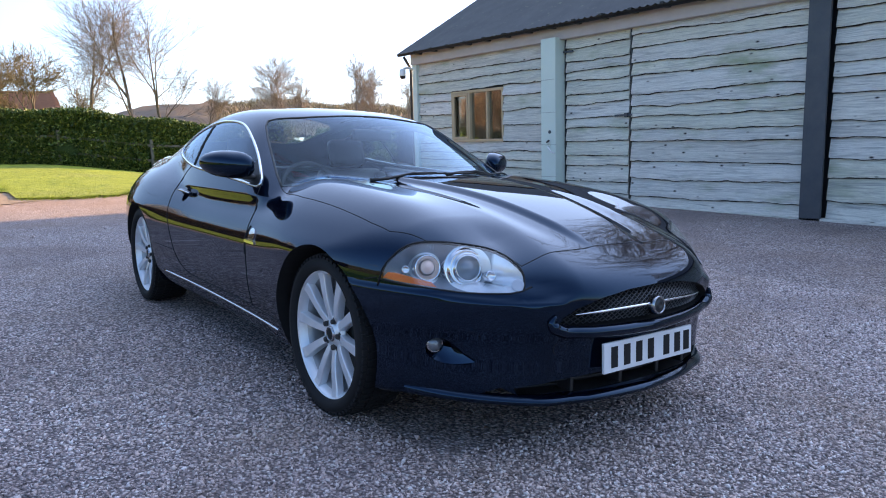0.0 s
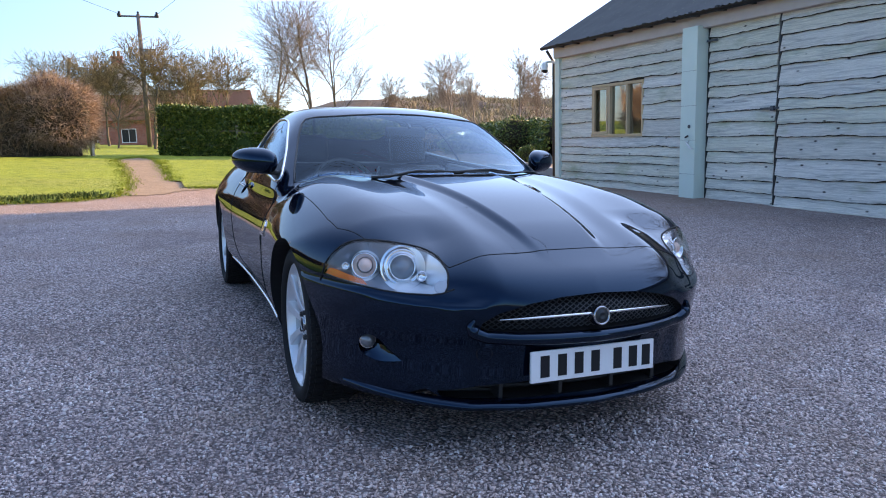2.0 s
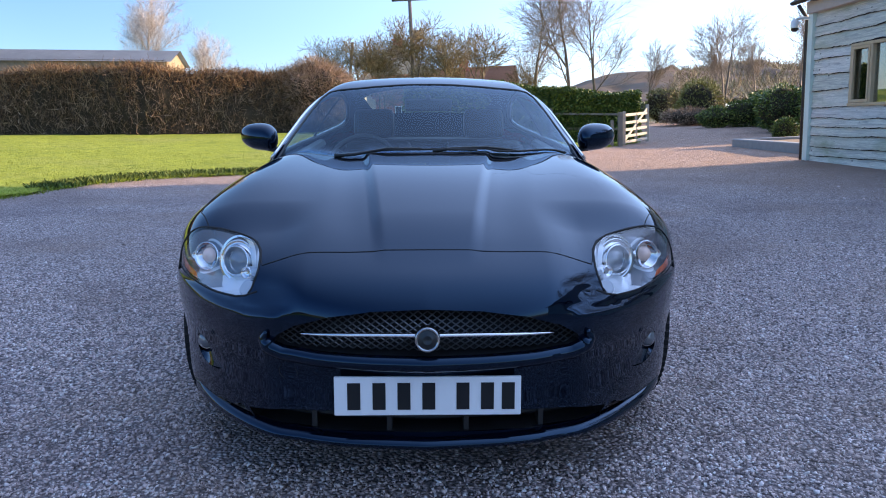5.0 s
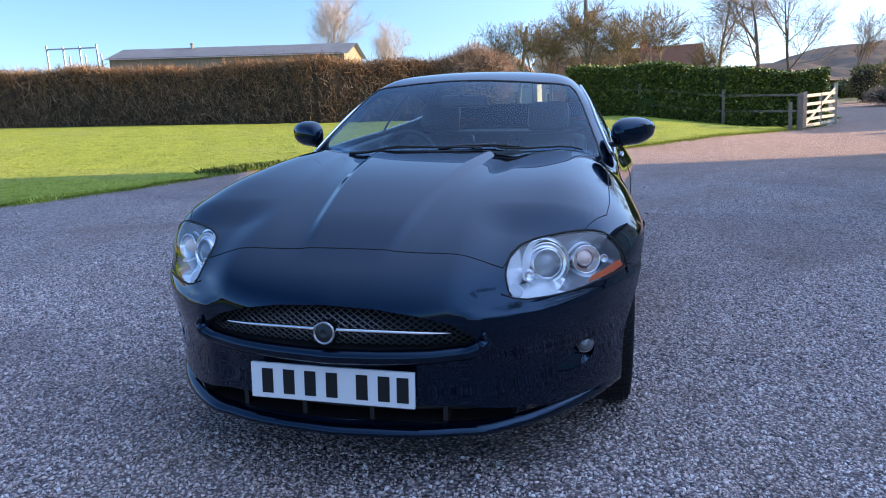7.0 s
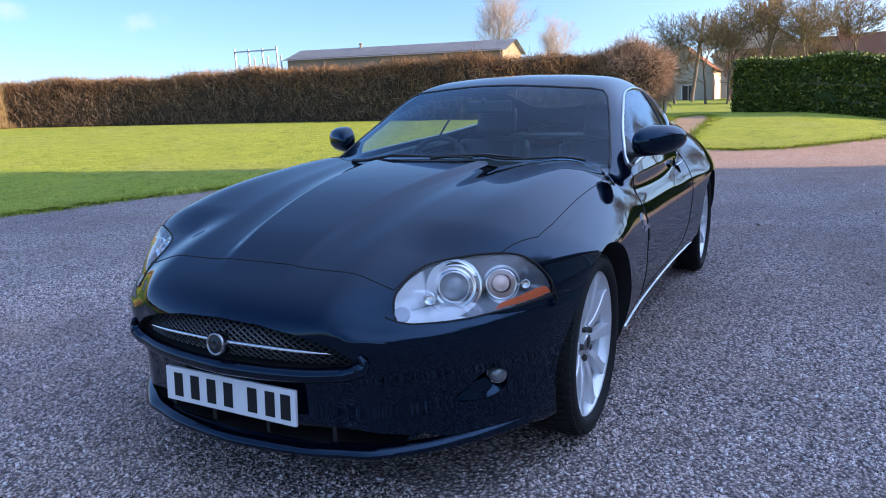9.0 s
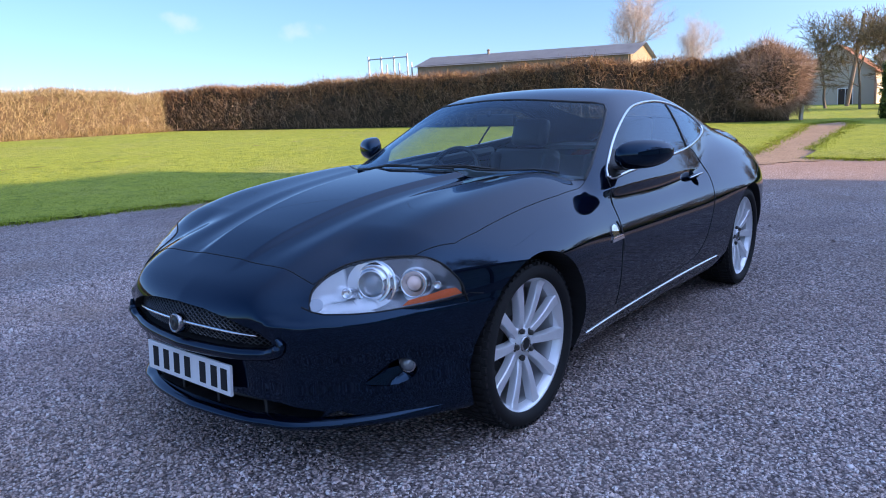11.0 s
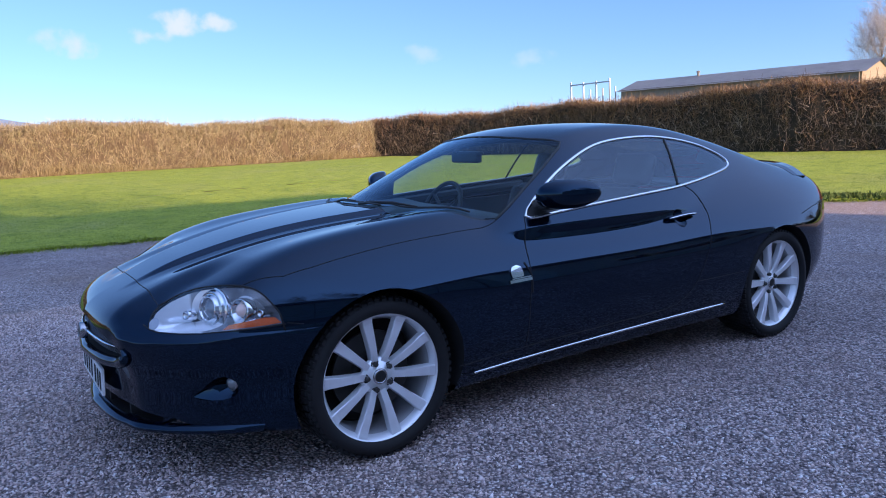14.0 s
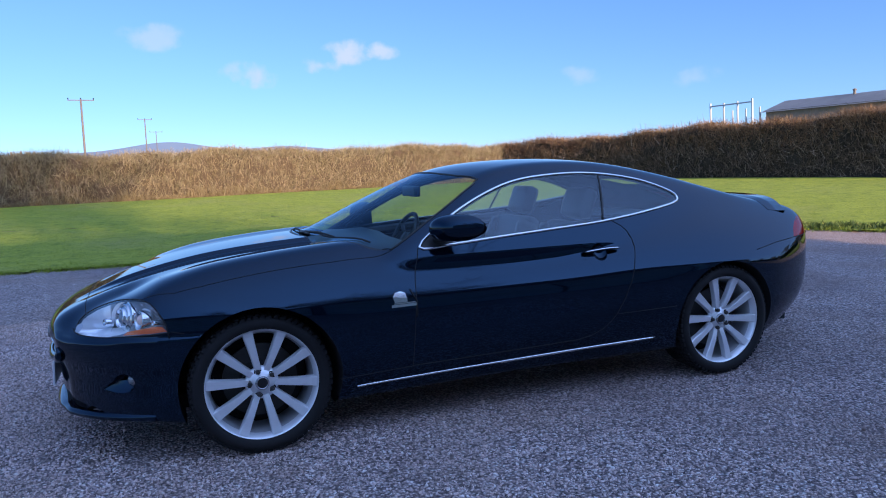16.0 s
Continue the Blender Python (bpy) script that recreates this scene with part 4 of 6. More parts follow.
bush("low dark clipped bush at the far end of the drive", -62, 19.4, 1.8, 1.5, LEAF, 37, 2500, .12)


def grow(seed, height, spread, levels, forks, up=.35, first=.3, wobble=.13, droop=0.0):
    """Limbs of a bare tree as segments: place, end, two radii."""
    rng = random.Random(seed)
    segs = []

    def limb(p, d, length, r, level):
        n = 4 if level < 2 else 3
        q = Vector(p)
        for i in range(n):
            d = (d + Vector((rng.gauss(0, wobble if level < 2 else .13), rng.gauss(0, wobble if level < 2 else .13), rng.gauss(0, .08) + up * .12 - droop * level * .06))).normalized()
            e = q + d * length / n
            r2 = r * (1 - .55 / n)
            segs.append((tuple(q), tuple(e), r, r2))
            q, r = e, r2
            if level < levels and (i > 0 or level > 0):
                for _ in range(max(1, round(rng.uniform(.6, 1.3) * forks / n * (1.6 if level else 1)))):
                    ax = Vector((rng.gauss(0, 1), rng.gauss(0, 1), rng.gauss(0, .4)))
                    side = (ax - d * ax.dot(d)).normalized()
                    ang = rng.uniform(.45, 1.0) * spread
                    nd = (d * math.cos(ang) + side * math.sin(ang)).normalized()
                    limb(q, nd, length * rng.uniform(.5, .75), r * rng.uniform(.42, .62), level + 1)
        if level < levels:
            limb(q, d, length * .62, r * .85, level + 1)

    limb(Vector((0, 0, 0)), Vector((rng.gauss(0, .04), rng.gauss(0, .04), 1)), height * first, height * .016, 0)
    return segs


def woody(name, segs, mat, parent, thin=.008, cut=None, label=""):
    p, q = np.array([s[0] for s in segs]), np.array([s[1] for s in segs])
    r0, r1 = np.maximum([s[2] for s in segs], thin), np.maximum([s[3] for s in segs], thin * .7)
    d = q - p
    d /= np.linalg.norm(d, axis=1, keepdims=True)
    a = np.cross(d, np.where(np.abs(d[:, 2:3]) > .9, [[1.0, 0, 0]], [[0, 0, 1.0]]))
    a /= np.linalg.norm(a, axis=1, keepdims=True)
    b = np.cross(d, a)
    k = 4
    ring = [np.cos(2 * np.pi * j / k) * a + np.sin(2 * np.pi * j / k) * b for j in range(k)]
    v = np.stack([p + ring[j] * r0[:, None] for j in range(k)] + [q + ring[j] * r1[:, None] for j in range(k)], 1)
    f = np.array([(j, (j + 1) % k, k + (j + 1) % k, k + j) for j in range(k)])
    f = (np.arange(len(p))[:, None, None] * 2 * k + f[None]).reshape(-1, 4)
    ob = arrays(name, v.reshape(-1, 3), f, mat, parent, label)
    return ob


def tree(label, seed, height, spread, levels, forks, bark, fine, thin=1.0, **kw):
    segs = grow(seed, height, spread, levels, forks, **kw)
    top = max(max(s[0][2], s[1][2]) for s in segs)
    k = height / top
    segs = [(tuple(c * k for c in a), tuple(c * k for c in b), r, r2) for a, b, r, r2 in segs]
    root = thing("tree", label, "tree")
    big = [s for s in segs if s[2] > height * .0032]
    small = [s for s in segs if s[2] <= height * .0032]
    woody("trunk", big, bark, root, .009)
    tagged(woody("crown", small, fine, root, (.0030 + height * .00022) * thin), kind="stuff")
    return root


ash = tree("tall bare ash tree behind the hedge", 41, 13, .95, 4, 4.6, BARK, ASH, 1.3, up=.5, first=.36, wobble=.05)
birch = tree("slim bare birch with fine pale twigs", 42, 13, .55, 5, 4, PALE, PALE, .55, up=.8, droop=.35, first=.36)
apple = tree("gnarled bare orchard tree with mossy twigs", 43, 5.2, 1.0, 4, 4.6, BARK, MOSS, 2.0, up=.3, first=.17)
young = tree("young bare tree by the drive", 44, 6.5, .8, 4, 4, ASH, ASH, 1.5, up=.6, first=.34, wobble=.05)


def stand(ob, x, y, turn=0, size=1.0, drop=0.0):
    return Matrix.LocRotScale((x, y, float(rise(x, y)) - drop), Euler((0, 0, radians(turn))), (size,) * 3)


def plant(kind, places):
    kind.matrix_world = stand(kind, *places[0])
    for q in places[1:]:
        c = copy_thing(kind, stand(kind, *q))
        c.scale = (q[3],) * 3 if len(q) > 3 else (1, 1, 1)


plant(ash, [(-51, 7.6, 0, .86), (-49, 10.2, 120, 1.0), (-49.5, 12.2, 220, .82), (-95, 40, 10, 1.1), (-5, 18.5, 40, 1.35), (-1, 20, 150, 1.4), (4.5, 20, 260, 1.2), (-9.5, 19.5, 310, 1.2)])
plant(birch, [(-44.4, -18.6, 0, .72), (-54.6, -17.5, 90, .60)])
plant(apple, [(-40, -.8, 0, 1.25), (-42, 3.2, 80, 1.22), (-42, -4.0, 160, 1.05), (-46, 1.0, 230, 1.2), (-50, -3.5, 300, 1.25), (-45, 6.4, 30, .85), (-39, 1.2, 120, 1.05), (-40.5, -2.7, 45, .95), (-45, -6.2, 200, 1.1)])
plant(young, [(-37, 20.6, 0, 1.0), (-50, 21.6, 100, 1.15), (-46, 27, 200, 1.0), (-63, 20, 300, 1.1), (-70, 33, 60, 1.2), (-60, 40, 10, 1.1)])
for x, y, r, h, s in ((15, -95, 4.5, 6.0, 51), (-43, -98, 4.5, 4.5, 52), (-70, -95, 5, 5, 53)):
    bush("round bare tree far beyond the field hedge", x, y, r, h, STRAW, s, 2600, .8, "far_tree", .2)

# low hills along the far horizon, distance haze put into their blue colour
HAZED_HILL = material("hazed_hill", (.22, .28, .36), .95, 0, .1)
coloured(HAZED_HILL, mixed(HAZED_HILL, (.10, .14, .20), (.15, .19, .25), grain(HAZED_HILL, place(HAZED_HILL), .01, 4)))
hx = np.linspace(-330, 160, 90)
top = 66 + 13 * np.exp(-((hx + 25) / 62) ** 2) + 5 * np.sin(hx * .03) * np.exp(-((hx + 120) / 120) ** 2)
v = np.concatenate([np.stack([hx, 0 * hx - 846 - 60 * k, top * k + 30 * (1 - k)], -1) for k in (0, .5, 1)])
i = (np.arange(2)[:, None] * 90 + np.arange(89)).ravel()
tagged(arrays("far_hills", v, np.stack([i, i + 1, i + 91, i + 90], -1), HAZED_HILL, smooth=True), "low hills along the horizon, coloured blue-grey for haze", "hill", kind="structure")
# wooded hill beyond the drive
rng = np.random.default_rng(61)
hx, hy = np.meshgrid(np.linspace(-420, -120, 61), np.linspace(20, 330, 63), indexing="ij")
hill_up = lambda x, y: 1.5 + 13 * np.exp(-((x + 300) / 110) ** 2) * np.clip((y + 40) / 130, 0, 1) * (1 + .18 * np.sin(x * .05 + y * .03) + .1 * np.sin(y * .11))
WOODS = material("far_woodland", (.16, .115, .085), .95, 0, .1)
coloured(WOODS, mixed(WOODS, (.10, .07, .05), (.24, .175, .125), grain(WOODS, place(WOODS), .12, 6)))
v = np.stack([hx, hy, hill_up(hx, hy) + rng.normal(0, .8, hx.shape)], -1).reshape(-1, 3)
i = (np.arange(60)[:, None] * 63 + np.arange(62)).ravel()
tagged(arrays("wooded_hill", v, np.stack([i, i + 63, i + 64, i + 1], -1), WOODS, smooth=True), "bare brown woodland on a distant hill", "hill", kind="structure")
n = 26000
x, y = rng.uniform(-330, -70, n), rng.uniform(14, 260, n)
k = (x * .35 + y > -2) & (y < 20 + (-x - 70) * .9)
x, y = x[k], y[k]
base = np.stack([x, y, np.maximum(hill_up(x, y), rise(x, y))], -1)
far = np.hypot(x, y)
tip = base + np.stack([rng.normal(0, 1.6, len(x)), rng.normal(0, 1.6, len(x)), rng.uniform(.8, 3.4, len(x))], -1)
v, f = strips(base, tip, .0010 * far, rng)
tagged(arrays("far_wood", v, f, STRAW), "bare tree tops of a distant wood", "woodland", kind="stuff")


# ---- things beyond the yard: gate, fence, house, sheds, poles ----
PALE_WOOD = material("bleached_timber", (.38, .32, .24), .8)
coloured(PALE_WOOD, mixed(PALE_WOOD, (.32, .28, .22), (.50, .45, .37), grain(PALE_WOOD, place(PALE_WOOD, (2, 2, 14)), 3, 5)))
GREY_WOOD = material("grey_timber", (.20, .17, .14), .85)
coloured(GREY_WOOD, mixed(GREY_WOOD, (.13, .11, .09), (.28, .24, .20), grain(GREY_WOOD, place(GREY_WOOD), 5, 5)))


def stick(parent, name, a, b, w, d, mat, label=""):
    """A squared timber between two places."""
    a, b = Vector(a), Vector(b)
    m = Matrix.Translation(a) @ (b - a).to_track_quat("Z", "Y").to_matrix().to_4x4()
    bm = bmesh.new()
    box(bm, (-w / 2, -d / 2, 0), (w / 2, d / 2, (b - a).length), m, min(w, d) * .15)
    return part(name, bm, mat, parent, label)


gate = thing("field_gate", "bleached five-bar timber gate standing open", "gate")
ga, gb = Vector((-19.70, 6.13, float(rise(-19.70, 6.13)))), Vector((-21.10, 7.28, float(rise(-21.10, 7.28))))
for i, h in enumerate((.12, .30, .50, .72, .96)):
    stick(gate, "bar", ga + Vector((0, 0, h)), gb + Vector((0, 0, h + .03)), .035, .085, PALE_WOOD)
stick(gate, "heel", ga + Vector((0, 0, .05)), ga + Vector((0, 0, 1.08)), .07, .09, PALE_WOOD)
stick(gate, "head", gb + Vector((0, 0, .05)), gb + Vector((0, 0, 1.26)), .07, .10, PALE_WOOD)
stick(gate, "brace", ga + Vector((0, 0, .15)), gb + Vector((0, 0, 1.15)), .03, .08, PALE_WOOD)
stick(gate, "brace", ga.lerp(gb, .5) + Vector((0, 0, .12)), ga.lerp(gb, .5) + Vector((0, 0, 1.0)), .03, .08, PALE_WOOD)
gp = thing("gate_post", "dark weathered timber gate post", "post")
stick(gp, "post", (-19.60, 5.98, -.1), (-19.60, 5.98, 1.08), .14, .14, GREY_WOOD)
gp2 = thing("gate_post", "short grey timber post beside the gate", "post")
stick(gp2, "post", (-19.5, 5.70, -.1), (-19.5, 5.70, .85), .09, .09, GREY_WOOD)
fence = thing("rail_fence", "weathered post-and-rail fence in front of the laurel hedge", "fence")
line = [(-24.3, -.7), (-23.38, 1.7), (-22.38, 4.3), (-21.9, 6.9)]
for (a, b), (c, d) in zip(line, line[1:]):
    for h in (.45, .95):
        stick(fence, "rail", (a, b, float(rise(a, b)) + h), (c, d, float(rise(c, d)) + h), .035, .075, GREY_WOOD)
    stick(fence, "post", (a, b, float(rise(a, b)) - .1), (a, b, float(rise(a, b)) + 1.15), .10, .10, GREY_WOOD)
stump = thing("hedge_post", "pale timber post at the hedge end", "post")
stick(stump, "post", (-23.2, -3.0, .3), (-23.25, -2.95, 1.6), .10, .10, PALE_WOOD)
stile = thing("stile", "low timber stile in the corner of the hedges", "stile")
for h in (.35, .7):
    stick(stile, "rail", (-13.9, -26.1, 1.5 + h), (-12.8, -25.7, 1.5 + h), .04, .09, BARK)
for x, y in ((-13.9, -26.1), (-12.8, -25.7)):
    stick(stile, "post", (x, y, 1.3), (x, y, 2.35), .08, .08, BARK)

BRICK = material("red_brick", (.30, .10, .065), .9)
n_, l_, b_ = nodes(BRICK)
br = n_.new("ShaderNodeTexBrick")
br.inputs["Color1"].default_value, br.inputs["Color2"].default_value, br.inputs["Mortar"].default_value = (.34, .085, .055, 1), (.46, .15, .09, 1), (.40, .32, .27, 1)
br.inputs["Scale"].default_value, br.inputs["Mortar Size"].default_value, br.inputs["Brick Width"].default_value, br.inputs["Row Height"].default_value = 1, .006, .225, .075
axes_in, axes_out, across = n_.new("ShaderNodeSeparateXYZ"), n_.new("ShaderNodeCombineXYZ"), n_.new("ShaderNodeMath")
l_.new(place(BRICK), axes_in.inputs[0])
l_.new(axes_in.outputs[0], across.inputs[0])
l_.new(axes_in.outputs[1], across.inputs[1])
l_.new(across.outputs[0], axes_out.inputs[0])
l_.new(axes_in.outputs[2], axes_out.inputs[1])
l_.new(axes_out.outputs[0], br.inputs["Vector"])
coloured(BRICK, mixed(BRICK, br.outputs[0], (.18, .08, .06), ramp(BRICK, grain(BRICK, place(BRICK), 1.2, 5), .5, .8)))
TILE = material("clay_roof_tile", (.34, .16, .09), .9)
coloured(TILE, mixed(TILE, (.24, .11, .065), (.45, .22, .12), grain(TILE, place(TILE, (2, 2, 8)), 2, 6)))
RENDER_WALL = material("cream_render", (.46, .41, .33), .9)
SLATE = material("grey_felt_roof", (.30, .31, .32), .8)
coloured(SLATE, mixed(SLATE, (.22, .23, .24), (.40, .41, .42), grain(SLATE, place(SLATE), 1.5, 5)))
GLASS_DARK = material("far_window", (.03, .035, .04), .1)


def gabled(root, x0, x1, y0, y1, z0, z1, zr, wall, roof, over=.3, ridge="y"):
    """Walls and a two-sided roof; the ridge along x or y."""
    bm = bmesh.new()
    box(bm, (x0, y0, z0), (x1, y1, z1))
    xm, ym = (x0 + x1) / 2, (y0 + y1) / 2
    ends = (((x0, y0), (x1, y0), (xm, y0)), ((x0, y1), (x1, y1), (xm, y1))) if ridge == "y" else (((x0, y0), (x0, y1), (x0, ym)), ((x1, y0), (x1, y1), (x1, ym)))
    for a, b, c in ends:
        bm.faces.new([bm.verts.new((*a, z1)), bm.verts.new((*b, z1)), bm.verts.new((*c, zr))])
    part("wall", bm, wall, root)
    for s in (-1, 1):
        bm = bmesh.new()
        if ridge == "y":
            e = xm + s * ((x1 - x0) / 2 + over)
            dz = (zr - z1) * (1 + over / ((x1 - x0) / 2))
            p = [(xm, y0 - over, zr), (xm, y1 + over, zr), (e, y1 + over, zr - dz), (e, y0 - over, zr - dz)]
        else:
            e = ym + s * ((y1 - y0) / 2 + over)
            dz = (zr - z1) * (1 + over / ((y1 - y0) / 2))
            p = [(x0 - over, ym, zr), (x1 + over, ym, zr), (x1 + over, e, zr - dz), (x0 - over, e, zr - dz)]
        f = bm.faces.new([bm.verts.new(q) for q in p])
        bmesh.ops.solidify(bm, geom=[f], thickness=.14)
        part("roof", bm, roof, root)


def opening(root, name, x, y, z, w, h, out=1, mat=GLASS_DARK):
    """A window or door in a wall that faces +x."""
    bm = bmesh.new()
    for lo, hi in (((x, y - w / 2 - .06, z - .06), (x + .05, y - w / 2, z + h + .06)), ((x, y + w / 2, z - .06), (x + .05, y + w / 2 + .06, z + h + .06)), ((x, y - w / 2, z + h), (x + .05, y + w / 2, z + h + .06)),
                   ((x, y - w / 2, z - .06), (x + .07, y + w / 2, z)), ((x, y - .02, z), (x + .04, y + .02, z + h))):
        box(bm, lo, hi)
    fr = part(name, bm, WHITE, root)
    bm = bmesh.new()
    box(bm, (x - .01, y - w / 2, z), (x + .02, y + w / 2, z + h))
    part("pane", bm, mat, fr)


house = thing("farmhouse", "brick and cream farmhouse with a clay tile roof and chimneys", "house")
gabled(house, -84, -73, -7.2, 1.0, 0, 5.6, 8.9, RENDER_WALL, TILE, ridge="x")
gabled(house, -81, -74.5, -1.5, 9.5, 0, 4.2, 6.6, BRICK, TILE)
for x, y, z in ((-76, -3.1, 8.4), (-82, -3.1, 8.4), (-77.5, 4, 6.0)):
    bm = bmesh.new()
    box(bm, (x - .45, y - .5, z - .8), (x + .45, y + .5, z + 1.3), None, .02)
    box(bm, (x - .52, y - .57, z + 1.15), (x + .52, y + .57, z + 1.3))
    chimney = part("chimney", bm, BRICK, house)
    for dx in (-.2, .2):
        bm = bmesh.new()
        lathe(bm, [(.15, 0), (.12, .5), (.13, .55), (.1, .55)], Matrix.Translation((x, y + dx, z + 1.3)), 12)
        part("chimney_pot", bm, TILE, chimney)
for y, z in ((-5.4, 1.2), (-1.2, 1.2), (-5.4, 3.7), (-1.2, 3.7)):
    opening(house, "window", -73.0, y, z, 1.1, 1.2)
for y, z in ((3.0, 1.1), (6.5, 1.1)):
    opening(house, "window", -74.5, y, z, 1.1, 1.2)
out = thing("brick_outbuilding", "low red brick outbuilding beyond the orchard", "outbuilding")
gabled(out, -66, -60, -4.6, 7.5, 0.3, 3.2, 5.2, BRICK, TILE)
opening(out, "window", -60, -2.4, 1.3, 1.0, 1.0)
opening(out, "door", -60, 2.0, .5, 1.6, 2.1, mat=GREY_WOOD)
cott = thing("cottage", "cream rendered cottage end with a dark doorway", "house")
gabled(cott, -70, -64, -11.5, -6.2, 0.5, 4.0, 6.2, RENDER_WALL, TILE, ridge="x")
opening(cott, "door", -64, -8.2, .6, 1.0, 2.0)
shed = thing("long_shed", "long low timber shed with a pale felt roof", "shed")
m = Matrix.Translation((-29.87, -11.04, 0)) @ Matrix.Rotation(radians(6), 4, "Z") @ Matrix.Rotation(radians(-2.3), 4, "X")
TAN_BOARD = material("tan_boarding", (.26, .20, .14), .9)
coloured(TAN_BOARD, mixed(TAN_BOARD, (.18, .135, .09), (.33, .26, .18), grain(TAN_BOARD, place(TAN_BOARD, (1, 1, 9)), 3, 5)))
gabled(shed, -1.6, 1.6, -11.5, -.22, .4, 4.02, 4.56, TAN_BOARD, SLATE, over=.22)
bm = bmesh.new()
box(bm, (1.6, -11.5, .5), (1.66, -.3, 4.02))
part("boarding", bm, GREY_WOOD, shed, "dark boarded long side")
bm = bmesh.new()
tube(bm, [(.15, -8.1, 4.4), (.15, -8.1, 4.68)], .06, 8)
lathe(bm, [(.0, .09), (.09, .05), (.09, 0)], Matrix.Translation((.15, -8.1, 4.68)), 10)
part("flue", bm, GREY_WOOD, shed)
shed.matrix_world = m
GALV = material("galvanised_steel", (.36, .38, .41), .5, .4)
rack = thing("open_rack", "open galvanised steel frame behind the hedge", "frame")
for i, t in enumerate((0, .33, .66, 1)):
    x, y = -25.4 - .34 * t, -24.05 + 2.35 * t
    stick(rack, "upright", (x, y, 1.2), (x, y, 5.02 - .06 * t + (.06 if i in (0, 3) else 0)), .07, .07, GALV)
    if i < 3:
        stick(rack, "upright", (x - 1.5, y - .1, 1.2), (x - 1.5, y - .1, 4.75), .06, .06, GALV)
stick(rack, "cross_bar", (-25.4, -24.05, 4.92), (-25.74, -21.7, 4.86), .06, .06, GALV)

POLE = material("creosoted_pole", (.15, .12, .10), .85)


def line_pole(label, x, y, top, arm, turn, base=None, drum=False):
    z0 = float(rise(x, y)) - .3 if base is None else base
    p = thing("utility_pole", label, "utility pole")
    bm = bmesh.new()
    tube(bm, [(x, y, z0), (x, y, top)], [.17, .12], 10)
    part("pole", bm, POLE, p, smooth=True)
    a = Vector((math.cos(turn), math.sin(turn), 0)) * arm / 2
    stick(p, "cross_arm", Vector((x, y, top - .12)) - a, Vector((x, y, top - .12)) + a, .11, .11, POLE)
    for k in (-.96, .0, .96):
        q = Vector((x, y, top - .06)) + a * k
        bm = bmesh.new()
        lathe(bm, [(.0, .26), (.06, .25), (.09, .17), (.05, .13), (.09, .08), (.03, .0)], Matrix.Translation(q), 10)
        if drum and k:
            lathe(bm, [(.0, .13), (.12, .11), (.14, .0), (.12, -.11), (0, -.13)], Matrix.Translation(q), 12)
        part("insulator", bm, PIPE, p)
    return p


line_pole("timber power pole with a cross-arm and two large insulators", -48.9, -1.0, 9.45, 2.35, radians(88), drum=True)
bm = bmesh.new()
box(bm, (-49.1, -.98, 6.6), (-48.7, -.35, 7.15), None, .05)
box(bm, (-49.1, -1.2, 7.2), (-48.7, -.1, 7.28))
tr = thing("pole_transformer", "grey pole-mounted transformer box", "transformer")
part("tank", bm, GREY_WOOD, tr)
lp = thing("leaning_pole", "plain leaning timber pole by the orchard", "pole")
bm = bmesh.new()
tube(bm, [(-54.2, -6.7, 0), (-54.03, -5.65, 7.21)], [.15, .11], 8)
part("pole", bm, POLE, lp)
line_pole("distant timber power pole with a cross-arm", 9.42, -103.6, 16.1, 3.2, 0, 2)
line_pole("distant timber power pole with a cross-arm", 2.58, -185, 22.7, 3.2, 0, 1)
line_pole("far distant timber power pole", .17, -254, 26.4, 4.0, 0, 1)
for a, b, sag in (((-48.9, -2.1, 9.45), (20, -60, 32), 3), ((-48.9, .1, 9.45), (8, 20, 27), 2.5), ((-48.9, -1.0, 8.2), (-54.03, -5.65, 7.1), .3), ((-48.9, -1.0, 7.6), (-76, -3, 7.6), .5)):
    wire = thing("overhead_wire", "thin overhead power line", "cable")
    bm = bmesh.new()
    a, b = Vector(a), Vector(b)
    tube(bm, [a.lerp(b, t) - Vector((0, 0, 4 * sag * t * (1 - t))) for t in np.linspace(0, 1, 17)], .014, 4)
    part("cable", bm, PIPE, wire)


# ---- the car ----
def half_skin():
    """The left half of the skin as a fine net, welded from top, side, nose and tail."""
    bm = bmesh.new()
    xs, ys, zs = np.linspace(-3.95, 1.06, 320), np.linspace(0, 1, 58), np.linspace(.05, 1.5, 76)
    sheets = [(xs, ys, lambda u, v: (u, v, 0 * u + 1.5)), (xs, zs, lambda u, v: (u, 0 * u + 1, v)),
              (ys, zs, lambda u, v: (0 * u + 1.06, u, v)), (ys, zs, lambda u, v: (0 * u - 3.95, u, v))]
    for us, vs, at in sheets:
        u, v = np.meshgrid(us, vs, indexing="ij")
        p = np.stack(at(u, v), -1)
        c = np.stack([np.clip(p[..., 0], -3.2, .35), 0 * u, 0 * u + .55], -1)
        q = onto(c, p - c)
        vv = [[bm.verts.new(w) for w in row] for row in q]
        for i in range(len(us) - 1):
            a, b = vv[i], vv[i + 1]
            for j in range(len(vs) - 1):
                bm.faces.new((a[j], b[j], b[j + 1], a[j + 1]))
    bmesh.ops.remove_doubles(bm, verts=bm.verts, dist=2e-5)
    bmesh.ops.delete(bm, geom=[f for f in bm.faces if f.calc_area() < 1e-9], context="FACES_ONLY")
    return bm


AXES = {"xy": (0, 1, Vector((0, 0, 1))), "xz": (0, 2, Vector((0, 1, 0))), "yz": (1, 2, Vector((1, 0, 0)))}


